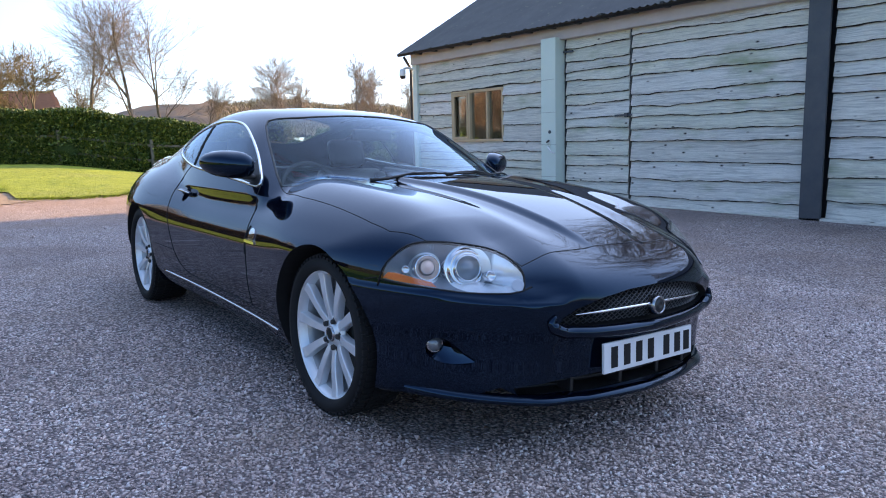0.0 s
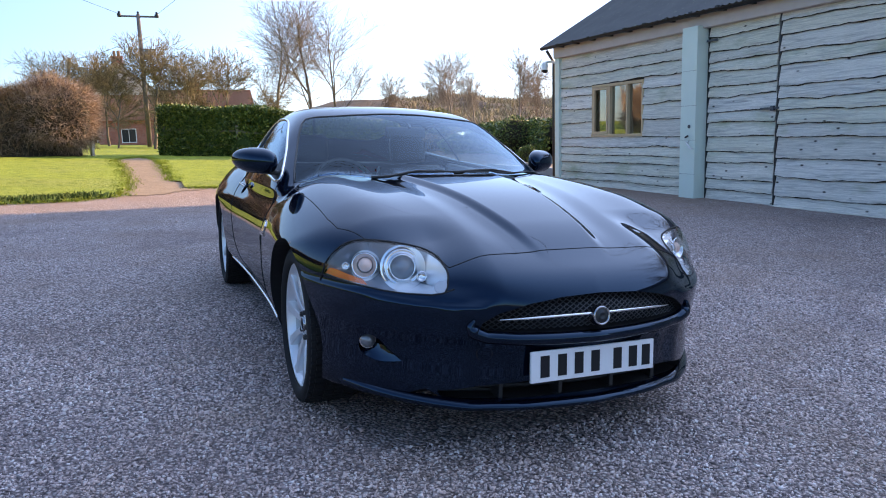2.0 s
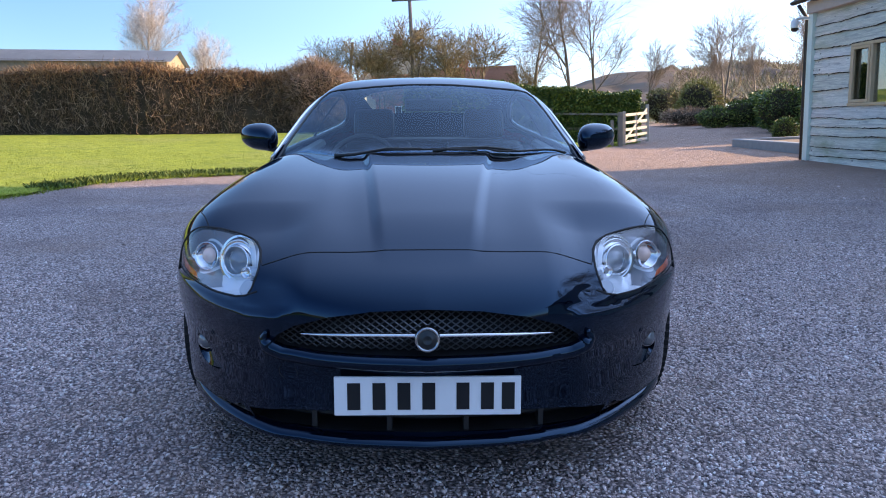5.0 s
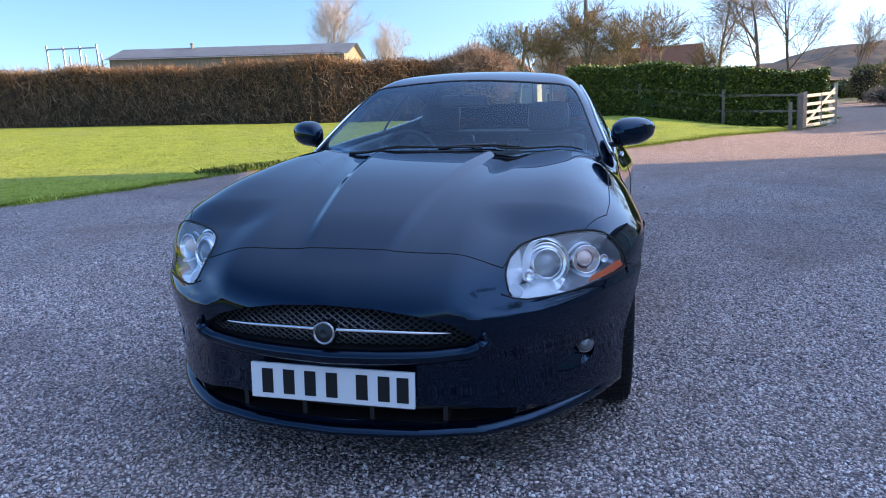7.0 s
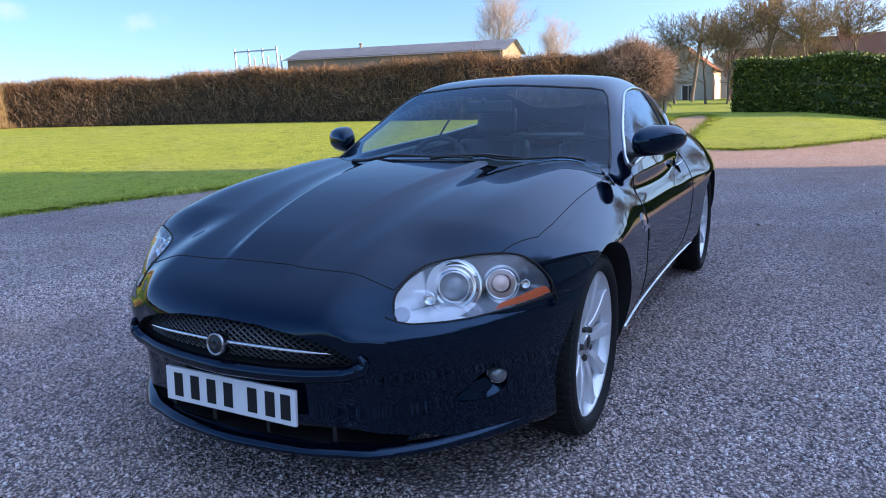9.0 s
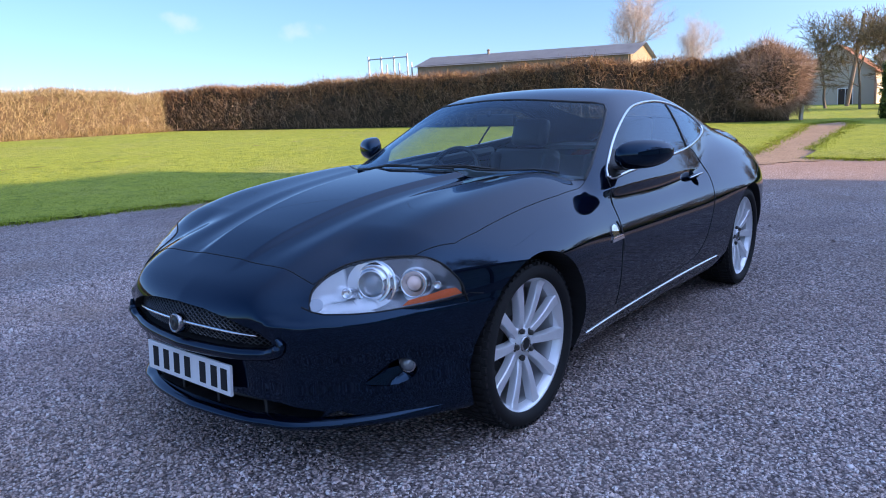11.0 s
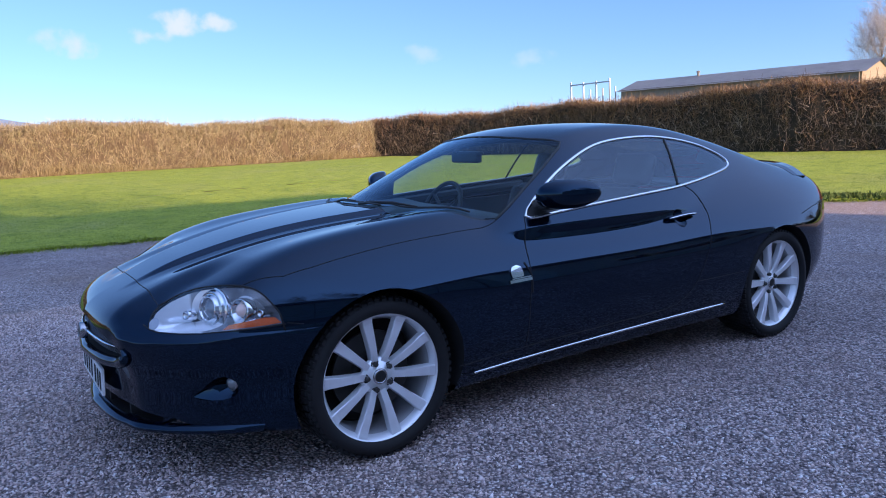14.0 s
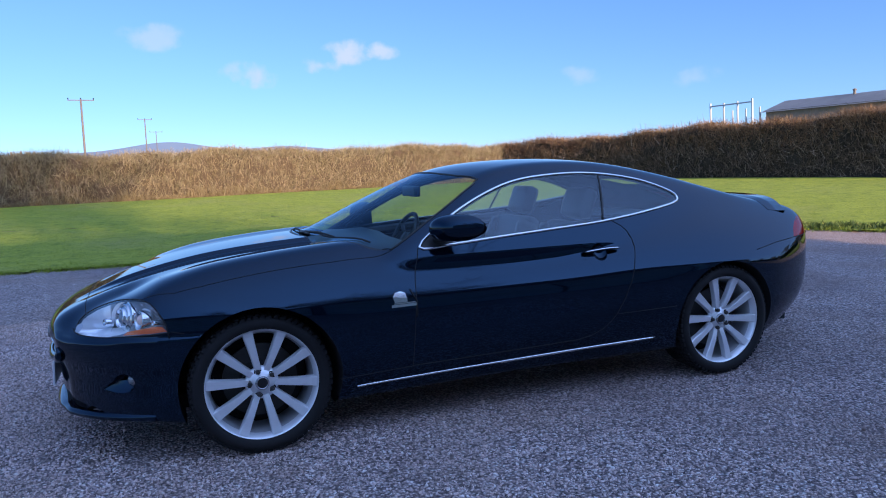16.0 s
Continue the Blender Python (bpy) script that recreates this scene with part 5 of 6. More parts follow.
def score(bm, line, axes, keep, closed=True):
    """Cuts the net along a line drawn in one projection, where keep(place) holds."""
    i, j, way = AXES[axes]
    pts = np.asarray(line, float)
    lo, hi = pts.min(0) - .03, pts.max(0) + .03
    near = [f for f in bm.faces if lo[0] < f.verts[0].co[i] < hi[0] and lo[1] < f.verts[0].co[j] < hi[1] and keep(f.verts[0].co)]
    ends = np.roll(pts, -1, 0) if closed else pts[1:]
    for a, b in zip(pts, ends):
        l2, h2 = np.minimum(a, b) - 1e-4, np.maximum(a, b) + 1e-4
        take = set()
        for f in near:
            if f.is_valid:
                c = [v.co for v in f.verts]
                if max(p[i] for p in c) > l2[0] and min(p[i] for p in c) < h2[0] and max(p[j] for p in c) > l2[1] and min(p[j] for p in c) < h2[1]:
                    take.add(f)
        if not take:
            continue
        along = Vector((0, 0, 0))
        along[i], along[j] = b[0] - a[0], b[1] - a[1]
        at = Vector((0, 0, 0))
        at[i], at[j] = a
        geom = list(take) + list({e for f in take for e in f.edges}) + list({v for f in take for v in f.verts})
        out = bmesh.ops.bisect_plane(bm, geom=geom, dist=1e-5, plane_co=at, plane_no=along.cross(way).normalized())
        near += [g for g in out["geom"] if isinstance(g, bmesh.types.BMFace) and g not in take]
        near = list(set(near))


def arc(cx, cz, r, a0, a1, n):
    return [(cx + r * math.cos(radians(t)), cz + r * math.sin(radians(t))) for t in np.linspace(a0, a1, n)]


LAMP_TOP = [(.812, .540), (.806, .522), (.795, .508), (.772, .499), (.735, .500), (.69, .508), (.64, .530), (.595, .572), (.548, .645), (.50, .722), (.462, .778), (.428, .824), (.395, .862)]
LAMP_LOW = [(.835, .650), (.818, .628), (.806, .614), (.785, .606), (.72, .603), (.66, .604), (.60, .610), (.53, .616), (.46, .622), (.39, .629), (.36, .632)]
LAMP_PLAN = rounded(LAMP_TOP + [(.37, .95), (.86, .95), (.86, .56)], 3)
LAMP_TOP = [tuple(p) for p in LAMP_PLAN[:37]]
DLO = rounded([(-.838, .915), (-1.055, 1.064), (-1.285, 1.171), (-1.52, 1.235), (-1.835, 1.257), (-2.095, 1.244), (-2.36, 1.198), (-2.56, 1.128), (-2.617, 1.083), (-2.57, 1.05), (-2.34, 1.016),
               (-1.985, .978), (-1.645, .958), (-1.3, .938), (-1.045, .921)], 4)
DOOR = [(-.830, .912), (-.80, .82), (-.782, .75), (-.765, .60), (-.752, .45), (-.745, .327), (-1.15, .328), (-1.547, .333), (-1.72, .338), (-1.81, .354), (-1.88, .385), (-1.93, .425), (-1.965, .462),
        (-2.02, .545), (-2.066, .645), (-2.11, .75), (-2.142, .82), (-2.150, .868), (-2.135, .91), (-2.10, .945), (-2.04, .978), (-1.985, .982), (-1.645, .962), (-1.3, .942), (-1.045, .925)]
SCREEN_LINE = [(-.345, 0), (-.352, .15), (-.375, .32), (-.43, .48), (-.51, .60), (-.60, .685), (-.70, .742), (-.80, .722), (-.95, .680), (-1.1, .638), (-1.24, .590), (-1.285, .556), (-1.27, .50), (-1.225, .38),
               (-1.19, .22), (-1.175, 0)]
REAR_LINE = [(-2.33, 0), (-2.35, .25), (-2.42, .42), (-2.50, .47), (-2.75, .455), (-2.98, .42), (-3.04, .35), (-3.07, .2), (-3.08, 0)]
BONNET = [(.765, 0), (.765, .25), (.762, .42), (.757, .488)] + [(x, y - .004) for x, y in ((.735, .500), (.69, .508), (.64, .530), (.595, .572), (.548, .645), (.50, .722))] + \
         [(.36, .785), (.24, .793), (.1, .79), (-.1, .784), (-.38, .779), (-.6, .76), (-.715, .744), (-.59, .70), (-.49, .60), (-.41, .48), (-.355, .32), (-.332, .15), (-.325, 0)]
GRILLE = rounded([(0, .613), (.15, .606), (.27, .588), (.37, .556), (.425, .522), (.43, .502), (.39, .487), (.29, .479), (.15, .477), (0, .477)], 1)
INTAKE = [(0, .302), (.25, .301), (.42, .286), (.54, .262), (.52, .228), (.3, .236), (0, .244)]
FOG = rounded([(.640, .352), (.672, .385), (.705, .422), (.735, .436), (.756, .415), (.757, .375), (.735, .348), (.69, .338)], 2)
TAIL = [(-3.42, .79), (-3.46, .835), (-3.53, .872), (-3.63, .90), (-3.80, .90), (-3.80, .79), (-3.6, .787)]
GRIP = arc(-1.905, .812, .047, 0, 360, 17)[:-1]
FRONT_ARCH, REAR_ARCH = (0.0, .335, .378), (-2.752, .335, .366)


def facing(places, faces):
    """The same faces, all wound to look outwards."""
    c = slope(np.array([places[f].mean(0) for f in faces]))
    n = np.array([np.cross(places[f], places[f[1:] + f[:1]]).sum(0) for f in faces])
    return [f if k >= 0 else f[::-1] for f, k in zip(faces, (c * n).sum(1))]


def pieces():
    """The half skin cut along its seams: lists of faces by part name."""
    bm = half_skin()
    side = lambda p: p.y > .45
    for cx, cz, r in (FRONT_ARCH, REAR_ARCH):
        score(bm, arc(cx, cz, r, -35, 215, 40), "xz", side, False)
    score(bm, LAMP_PLAN, "xy", lambda p: p.z > .55)
    score(bm, LAMP_LOW, "xz", lambda p: p.y > .48, False)
    score(bm, DLO, "xz", lambda p: p.y > .5)
    score(bm, [(-2.064, 1.26), (-1.978, .95)], "xz", lambda p: p.y > .5, False)
    score(bm, [(-1.015, 1.08), (-1.055, .90)], "xz", lambda p: p.y > .5, False)
    score(bm, DOOR, "xz", side)
    score(bm, SCREEN_LINE, "xy", lambda p: p.z > .85)
    score(bm, REAR_LINE, "xy", lambda p: p.z > .95)
    score(bm, BONNET, "xy", lambda p: p.z > .6)
    score(bm, [(.15, .602), (.386, .633)], "xz", side, False)
    score(bm, GRILLE, "yz", lambda p: p.x > .7)
    score(bm, INTAKE, "yz", lambda p: p.x > .6)
    score(bm, FOG, "yz", lambda p: p.x > .4)
    score(bm, TAIL, "xz", lambda p: p.y > .3)
    score(bm, [(-3.0, .762), (-3.25, .785), (-3.9, .785)], "xz", lambda p: p.x < -3, False)
    score(bm, GRIP, "xz", side)
    bm.verts.index_update()
    faces = list(bm.faces)
    c = np.array([f.calc_center_median() for f in faces])
    x, y, z = c.T
    name = np.full(len(faces), "body", dtype=object)
    name[(x > .15) & (z < .602 + (x - .15) * .1314)] = "front_bumper"
    name[(x > .62) & (y < .62)] = "front_bumper"
    name[(x < -2.9) & (z < .762 + np.clip((-3.0 - x) * .092, 0, .023))] = "rear_bumper"
    name[inside(DOOR, x, z) & (y > .5)] = "door"
    name[inside(BONNET, x, y) & (z > .6)] = "bonnet"
    cowl = inside([(-.31, 0), (-.40, .48), (-.48, .60), (-.58, .70), (-.71, .746), (-.60, .685), (-.51, .60), (-.43, .48), (-.345, 0)], x, y) & (z > .85)
    name[cowl & (name != "bonnet")] = "cowl"
    name[inside(SCREEN_LINE, x, y) & (z > .85)] = "windscreen"
    name[inside(REAR_LINE, x, y) & (z > .95)] = "rear_window"
    dlo = inside(DLO, x, z) & (y > .45)
    name[dlo] = "door_window"
    name[dlo & (x < -2.0235 - (z - 1.105) * .277)] = "quarter_window"
    name[dlo & (x > -1.035 + (z - .99) * .222)] = "mirror_sail"
    low = np.array(LAMP_LOW)[::-1]
    name[inside(LAMP_PLAN, x, y) & (x > .36) & (y > .48) & (z > np.interp(x, low[:, 0], low[:, 1]))] = "headlight"
    name[inside(TAIL, x, z) & (y > .3)] = "tail_light"
    name[inside(GRIP, x, z) & (y > .5)] = "grip"
    for cx, cz, r in (FRONT_ARCH, REAR_ARCH):
        name[(np.hypot(x - cx, z - cz) < r) & (y > .45)] = "gone"
    name[inside(GRILLE, y, z) & (x > .7)] = "gone"
    name[inside(INTAKE, y, z) & (x > .6)] = "gone"
    name[inside(FOG, y, z) & (x > .4)] = "gone"
    out = {}
    for f, n in zip(faces, name):
        out.setdefault(n, []).append([v.index for v in f.verts])
    places = np.array([v.co for v in bm.verts])
    bm.free()
    for n in out:
        out[n] = facing(places, out[n])
    return places, out


def panel(name, places, faces, mats, parent, sides=(1,), label="", sink=None, normals=True):
    """Some faces of the skin as one mesh, on the left (1), right (-1) or both sides."""
    used = sorted({i for f in faces for i in f})
    to = {v: k for k, v in enumerate(used)}
    p = places[used]
    n = slope(p)
    if sink is not None:
        p = p - n * sink(p)[:, None]
    verts, polys, ns = [], [], []
    for s in sides:
        k = len(verts)
        verts += [(a, b * s, c) for a, b, c in p]
        ns += [(a, b * s, c) for a, b, c in n]
        for f in faces:
            g = [to[i] + k for i in f]
            polys.append(g if s > 0 else g[::-1])
    me = bpy.data.meshes.new(name)
    me.from_pydata(verts, [], polys)
    ob = link(name, me, mats, parent, label, True)
    if normals:
        me.normals_split_custom_set_from_vertices(ns)
    return ob


def seam(name, line, axes, parent, side=1, radius=.0025, mats=None, lift=0.0, closed=False, sides=5, flat=1.0, label=""):
    """A thin strip lying along a line on the skin."""
    p = np.asarray(line, float)
    q = []
    ends = np.roll(p, -1, 0) if closed else p[1:]
    for a, b in zip(p, ends):
        n = max(1, int(np.linalg.norm(b - a) / .03))
        q += [a + (b - a) * t / n for t in range(n)]
    if not closed:
        q.append(p[-1])
    q = np.array(q)
    w = drape(q[:, 0], y=q[:, 1]) if axes == "xy" else drape(q[:, 0], z=q[:, 1])
    w = w + slope(w) * lift
    w[:, 1] *= side
    bm = bmesh.new()
    tube(bm, w, radius, sides, closed, flat)
    return part(name, bm, mats or DARK, parent, label, True)


def bowl(bm, at, way, profile, n=28):
    q = Vector(way).normalized().to_track_quat("Z", "Y").to_matrix().to_4x4()
    lathe(bm, profile, Matrix.Translation(at) @ q, n)


car = thing("car", "glossy blue-black two-door coupe with silver alloy wheels parked on gravel", "car", at=TILT)
PLACES, CUT = pieces()
BOTH = (1, -1)
panel("body", PLACES, CUT["body"], PAINT, car, BOTH)
panel("bonnet", PLACES, CUT["bonnet"], PAINT, car, BOTH)
front_bumper = panel("front_bumper", PLACES, CUT["front_bumper"], PAINT, car, BOTH)
panel("rear_bumper", PLACES, CUT["rear_bumper"], PAINT, car, BOTH)
panel("cowl", PLACES, CUT.get("cowl", CUT["tail_light"][:1]), TRIM, car, BOTH, "matt black scuttle panel")
screen = panel("windscreen", PLACES, CUT["windscreen"], SCREEN, car, BOTH, "clear curved windscreen")
rear_window = panel("rear_window", PLACES, CUT["rear_window"], SCREEN, car, BOTH)
for o in (screen, rear_window):
    o.visible_shadow = False
RED = material("red_lamp", (0.30, 0.004, 0.007), 0.10, 0, 0.18)
AMBER = material("amber_reflector", (0.75, 0.13, 0.03), 0.25, 0, 0.5, 0.6)
doors = {}
for s in BOTH:
    door = doors[s] = panel("door", PLACES, CUT["door"], PAINT, car, (s,))
    pane = panel("window", PLACES, CUT["door_window"], SIDE_GLASS, door, (s,), "tinted side window")
    pane.visible_shadow = False
    panel("mirror_sail", PLACES, CUT["mirror_sail"], TRIM, door, (s,), "black triangular mirror mount")
    panel("grip_recess", PLACES, CUT["grip"], PAINT, door, (s,), sink=lambda p: .028 * np.clip(1 - ((p[:, 0] + 1.905) ** 2 + (p[:, 2] - .812) ** 2) / .047 ** 2, 0, 1) ** .7, normals=False)
    quarter = panel("quarter_window", PLACES, CUT["quarter_window"], SIDE_GLASS, car, (s,), "tinted rear quarter window")
    quarter.visible_shadow = False
    panel("tail_light", PLACES, CUT["tail_light"], RED, car, (s,), "red wraparound tail light")
    seam("window_trim", DLO, "xz", car, s, .0085, CHROME, .002, True, 6, label="bright chrome window surround")
    seam("window_seal", DLO, "xz", car, s, .012, TRIM, -.010, True, 6)
    seam("window_divider", [(-2.064, 1.235), (-1.981, .982)], "xz", car, s, .007, TRIM, .001)
    seam("door_seam", DOOR[:21], "xz", door, s, .0028)
    seam("sill_seam", [(-.36, .316), (-.75, .325)], "xz", car, s, .0022)
    seam("bumper_seam", [(-1.965, .462), (-2.12, .463), (-2.37, .468)], "xz", car, s, .0022)
    seam("tail_seam", [(-3.0, .748), (-3.2, .775), (-3.42, .788), (-3.62, .788)], "xz", car, s, .003)
    seam("wing_seam", [(.33, .622), (.386, .633)], "xz", car, s, .0025)
    seam("bonnet_seam", BONNET[:17], "xy", car, s, .0019)
    seam("screen_seal", SCREEN_LINE[6:], "xy", car, s, .007, TRIM, -.001)
    seam("sill_blade", [(-1.25, .270), (-1.6, .275), (-2.0, .282), (-2.16, .286)], "xz", car, s, .0085, CHROME, -.001, False, 6)
    seam("sill_strip", [(-.45, .262), (-.8, .266), (-1.4, .274), (-2.0, .284), (-2.24, .289)], "xz", car, s, .0060, CHROME, .001, False, 6, label="bright sill strip")

DIM_CHROME = material("dull_chrome", (.36, .37, .39), .2, 1.0)
# front end: grille with its mesh, bar and badge
GRILLE_BLACK = material("grille_mesh", (0.13, 0.135, 0.145), 0.3, 0.8)
full = [(y, z) for y, z in GRILLE] + [(-y, z) for y, z in GRILLE[::-1]][1:-1]


def nose_at(y, z):
    """How far ahead the skin stands at (y, z) on the nose."""
    y, z = np.asarray(y, float), np.asarray(z, float)
    p = np.stack([np.full_like(y, .3), y, z + 0 * y], -1)
    return onto(p, np.broadcast_to(np.array([1.0, 0, 0]), p.shape), 1.2)[..., 0]


def rim_of(line, depth, shrink=1.0, base=None):
    """A wall running back from an opening's edge."""
    q = np.array(line)
    x = nose_at(q[:, 0], q[:, 1])
    c = q.mean(0)
    bm = bmesh.new()
    rows = []
    for t in (0, .25, .6, 1):
        k = 1 - (1 - shrink) * t
        rows.append([bm.verts.new((a - depth * t, c[0] + (y - c[0]) * k, c[1] + (z - c[1]) * k)) for a, (y, z) in zip(x, q)])
    for r, s2 in zip(rows, rows[1:]):
        for i in range(len(q)):
            bm.faces.new((r[i - 1], r[i], s2[i], s2[i - 1]))
    if base:
        bm.faces.new(rows[-1])
    return bm


grille = part("grille", rim_of(full, .06, .97, True), [DARK], front_bumper, "black oval grille opening")
bm = bmesh.new()
pitch = .026
for d in (1, -1):
    for k in range(-24, 25):
        for j in range(-6, 6):
            # one wire of the diamond mesh, laid cell by cell along the curved opening
            y0, z0 = k * pitch + d * j * pitch / 2, .545 + j * pitch / 2 * .72
            y1, z1 = y0 + d * pitch / 2, z0 + pitch / 2 * .72
            if inside(full, np.array([(y0 + y1) / 2]), np.array([(z0 + z1) / 2]))[0]:
                xa, xb = nose_at([y0, y1], [z0, z1]) - .034
                tube(bm, [(xa, y0, z0), (xb, y1, z1)], .0021, 4, capped=False)
part("grille_mesh", bm, GRILLE_BLACK, grille, "dark wire mesh of diamond cells")
bar = [(float(nose_at([y], [.54])[0]) - .016, y, .54 - .010 * (abs(y) / .36) ** 2) for y in np.linspace(-.365, .365, 31)]
bm = bmesh.new()
tube(bm, bar, [.0035 + .0045 * min(1, (.365 - abs(p[1])) / .1) for p in bar], 8, flat=.8)
part("grille_bar", bm, CHROME, grille, "chrome bar across the grille", True)
badge_at = (float(nose_at([0.0], [.535])[0]) - .004, 0, .533)
bm = bmesh.new()
bowl(bm, badge_at, (1, 0, .12), [(.0, .006), (.026, .007), (.028, .010), (.032, .011), (.035, .007), (.036, -.02)], 36)
badge = part("badge", bm, DIM_CHROME, grille, "round chrome badge", True)
bm = bmesh.new()
bowl(bm, (badge_at[0] + .004, 0, badge_at[2]), (1, 0, .12), [(0, .0055), (.012, .008), (.020, .0055), (.0262, .0045)], 28)
part("badge_face", bm, material("badge_enamel", (.03, .035, .04), .3, .6), badge, "dark enamel centre")
half_lip = [(.452, .534), (.462, .508), (.446, .487), (.405, .471), (.30, .4625), (.15, .4585)]
lip = np.array(half_lip + [(0, .458)] + [(-y, z) for y, z in half_lip[::-1]])
fine_t = np.linspace(0, len(lip) - 1, 61)
lip = np.stack([np.interp(fine_t, np.arange(len(lip)), lip[:, i]) for i in (0, 1)], -1)
bm = bmesh.new()
lx = nose_at(lip[:, 0], lip[:, 1])
tube(bm, [(x + .005, y, z) for x, (y, z) in zip(lx, lip)], [.005 + .018 * min(1, i / 8, (60 - i) / 8) for i in range(61)], 12, flat=1.0)
part("grille_lip", bm, PAINT, front_bumper, "raised lip under the grille", True)

# lower intake, its ribs and the splitter
full = INTAKE + [(-y, z) for y, z in INTAKE[::-1]][1:-1]
intake = part("lower_intake", rim_of(full, .09, .98, True), [TRIM], front_bumper, "black lower air intake")
for y in (-.33, -.11, .11, .33):
    bm = bmesh.new()
    x = float(nose_at([y], [.27])[0])
    box(bm, (x - .085, y - .008, .235), (x - .018, y + .008, .31), bevel=.003)
    part("intake_rib", bm, TRIM, intake)
bm = bmesh.new()
ys = np.linspace(-.5, .5, 31)
tube(bm, [(float(a) - .04, y, .275) for a, y in zip(nose_at(ys, 0 * ys + .275), ys)], .006, 6)
part("intake_slat", bm, TRIM, intake)
bm = bmesh.new()
ys = np.linspace(-.80, .80, 61)
xs = nose_at(ys, 0 * ys + .225)
rows = [[bm.verts.new((float(x) + dx * (1 - (abs(y) / .83) ** 6), y, z + .045 * max(0, abs(y) - .45) ** 1.5)) for x, y in zip(xs, ys)]
        for dx, z in ((-.01, .236), (.018, .232), (.036, .222), (.040, .213), (.034, .203), (-.05, .197))]
for a, b in zip(rows, rows[1:]):
    for i in range(len(ys) - 1):
        bm.faces.new((a[i], a[i + 1], b[i + 1], b[i]))
part("splitter", bm, PAINT, front_bumper, "glossy front splitter lip", True)

# fog lamps in their scoops, parking sensors, towing-eye cap
for s in BOTH:
    q = [(y, z) for y, z in FOG]
    bm = rim_of(q, .075, .86, True)
    for v in bm.verts:
        v.co.y *= s
    scoop = part("fog_lamp_scoop", bm, PAINT, front_bumper, "scooped fog lamp recess")
    # the bright blade that slopes up from the lower lip to the lamp
    low = np.array([(.640, .352), (.660, .346), (.69, .3395), (.715, .341), (.735, .349), (.750, .362), (.757, .378)])
    lx = nose_at(low[:, 0], low[:, 1])
    bm = bmesh.new()
    rows = []
    for t in np.linspace(0, 1, 5):
        rows.append([bm.verts.new((a - .002 - .05 * t, s * (y + (.716 - y) * .42 * t), z + t * (.014 + .044 * math.sin(math.pi * min(1, i / 6 + .12)) ))) for i, (a, (y, z)) in enumerate(zip(lx, low))])
    for r0, r1 in zip(rows, rows[1:]):
        for i in range(len(low) - 1):
            bm.faces.new((r0[i], r0[i + 1], r1[i + 1], r1[i]))
    part("scoop_blade", bm, PAINT, scoop, "glossy sloping lip of the scoop", True)
    fx = float(nose_at([.722], [.405])[0])
    bm = bmesh.new()
    bowl(bm, (fx - .052, .724 * s, .404), (1, .25 * s, 0), [(.031, -.03), (.032, .012), (.030, .018), (.027, .017)], 24)
    fog = part("fog_lamp", bm, DIM_CHROME, scoop, "round fog lamp", True)
    bm = bmesh.new()
    bowl(bm, (fx - .052, .724 * s, .404), (1, .25 * s, 0), [(.0, .032), (.012, .030), (.021, .025), (.028, .016)], 24)
    part("fog_lens", bm, material("fog_glass", (.16, .175, .19), .08, .3, .5, 1.0), fog, "domed clear glass", True)
    for y, z in ((.664, .469), (.314, .412)):
        x = float(nose_at([y], [z])[0])
        w = slope(np.array([x, y * s, z]))
        bm = bmesh.new()
        bowl(bm, Vector((x, y * s, z)) - Vector(w) * .001, w, [(0, .002), (.008, .002), (.0085, .0012), (.0095, .0022), (.0105, .0005)], 20)
        part("parking_sensor", bm, PAINT, front_bumper, smooth=True)
x = float(nose_at([.40], [.405])[0])
w = slope(np.array([x, -.40, .405]))
bm = bmesh.new()
bowl(bm, Vector((x, -.40, .405)), w, [(.026, .0006), (.028, .0012), (.030, .0004)], 30)
part("towing_eye_cap", bm, DARK, front_bumper)

# number plate, its characters as plain bars
PLATE_WHITE = material("plate_white", (.72, .73, .74), .3)
plate_at = Matrix.Translation((.955, 0, .3615)) @ Matrix.Rotation(radians(-3), 4, "Y")
bm = bmesh.new()
box(bm, (-.012, -.26, -.0555), (0, .26, .0555), plate_at, .003)
plate = part("number_plate", bm, PLATE_WHITE, front_bumper, "white front number plate")
for y in (-.205, -.135, -.066, .003, .098, .166, .224):
    bm = bmesh.new()
    box(bm, (.0002, y - .018, -.0385), (.0016, y + .018, .0385), plate_at)
    part("plate_bar", bm, DARK, plate)

# headlights: a clear lens over a bright bowl with projector, indicator and reflector
HOUSING = material("lamp_housing", (.82, .85, .88), .22, .75)
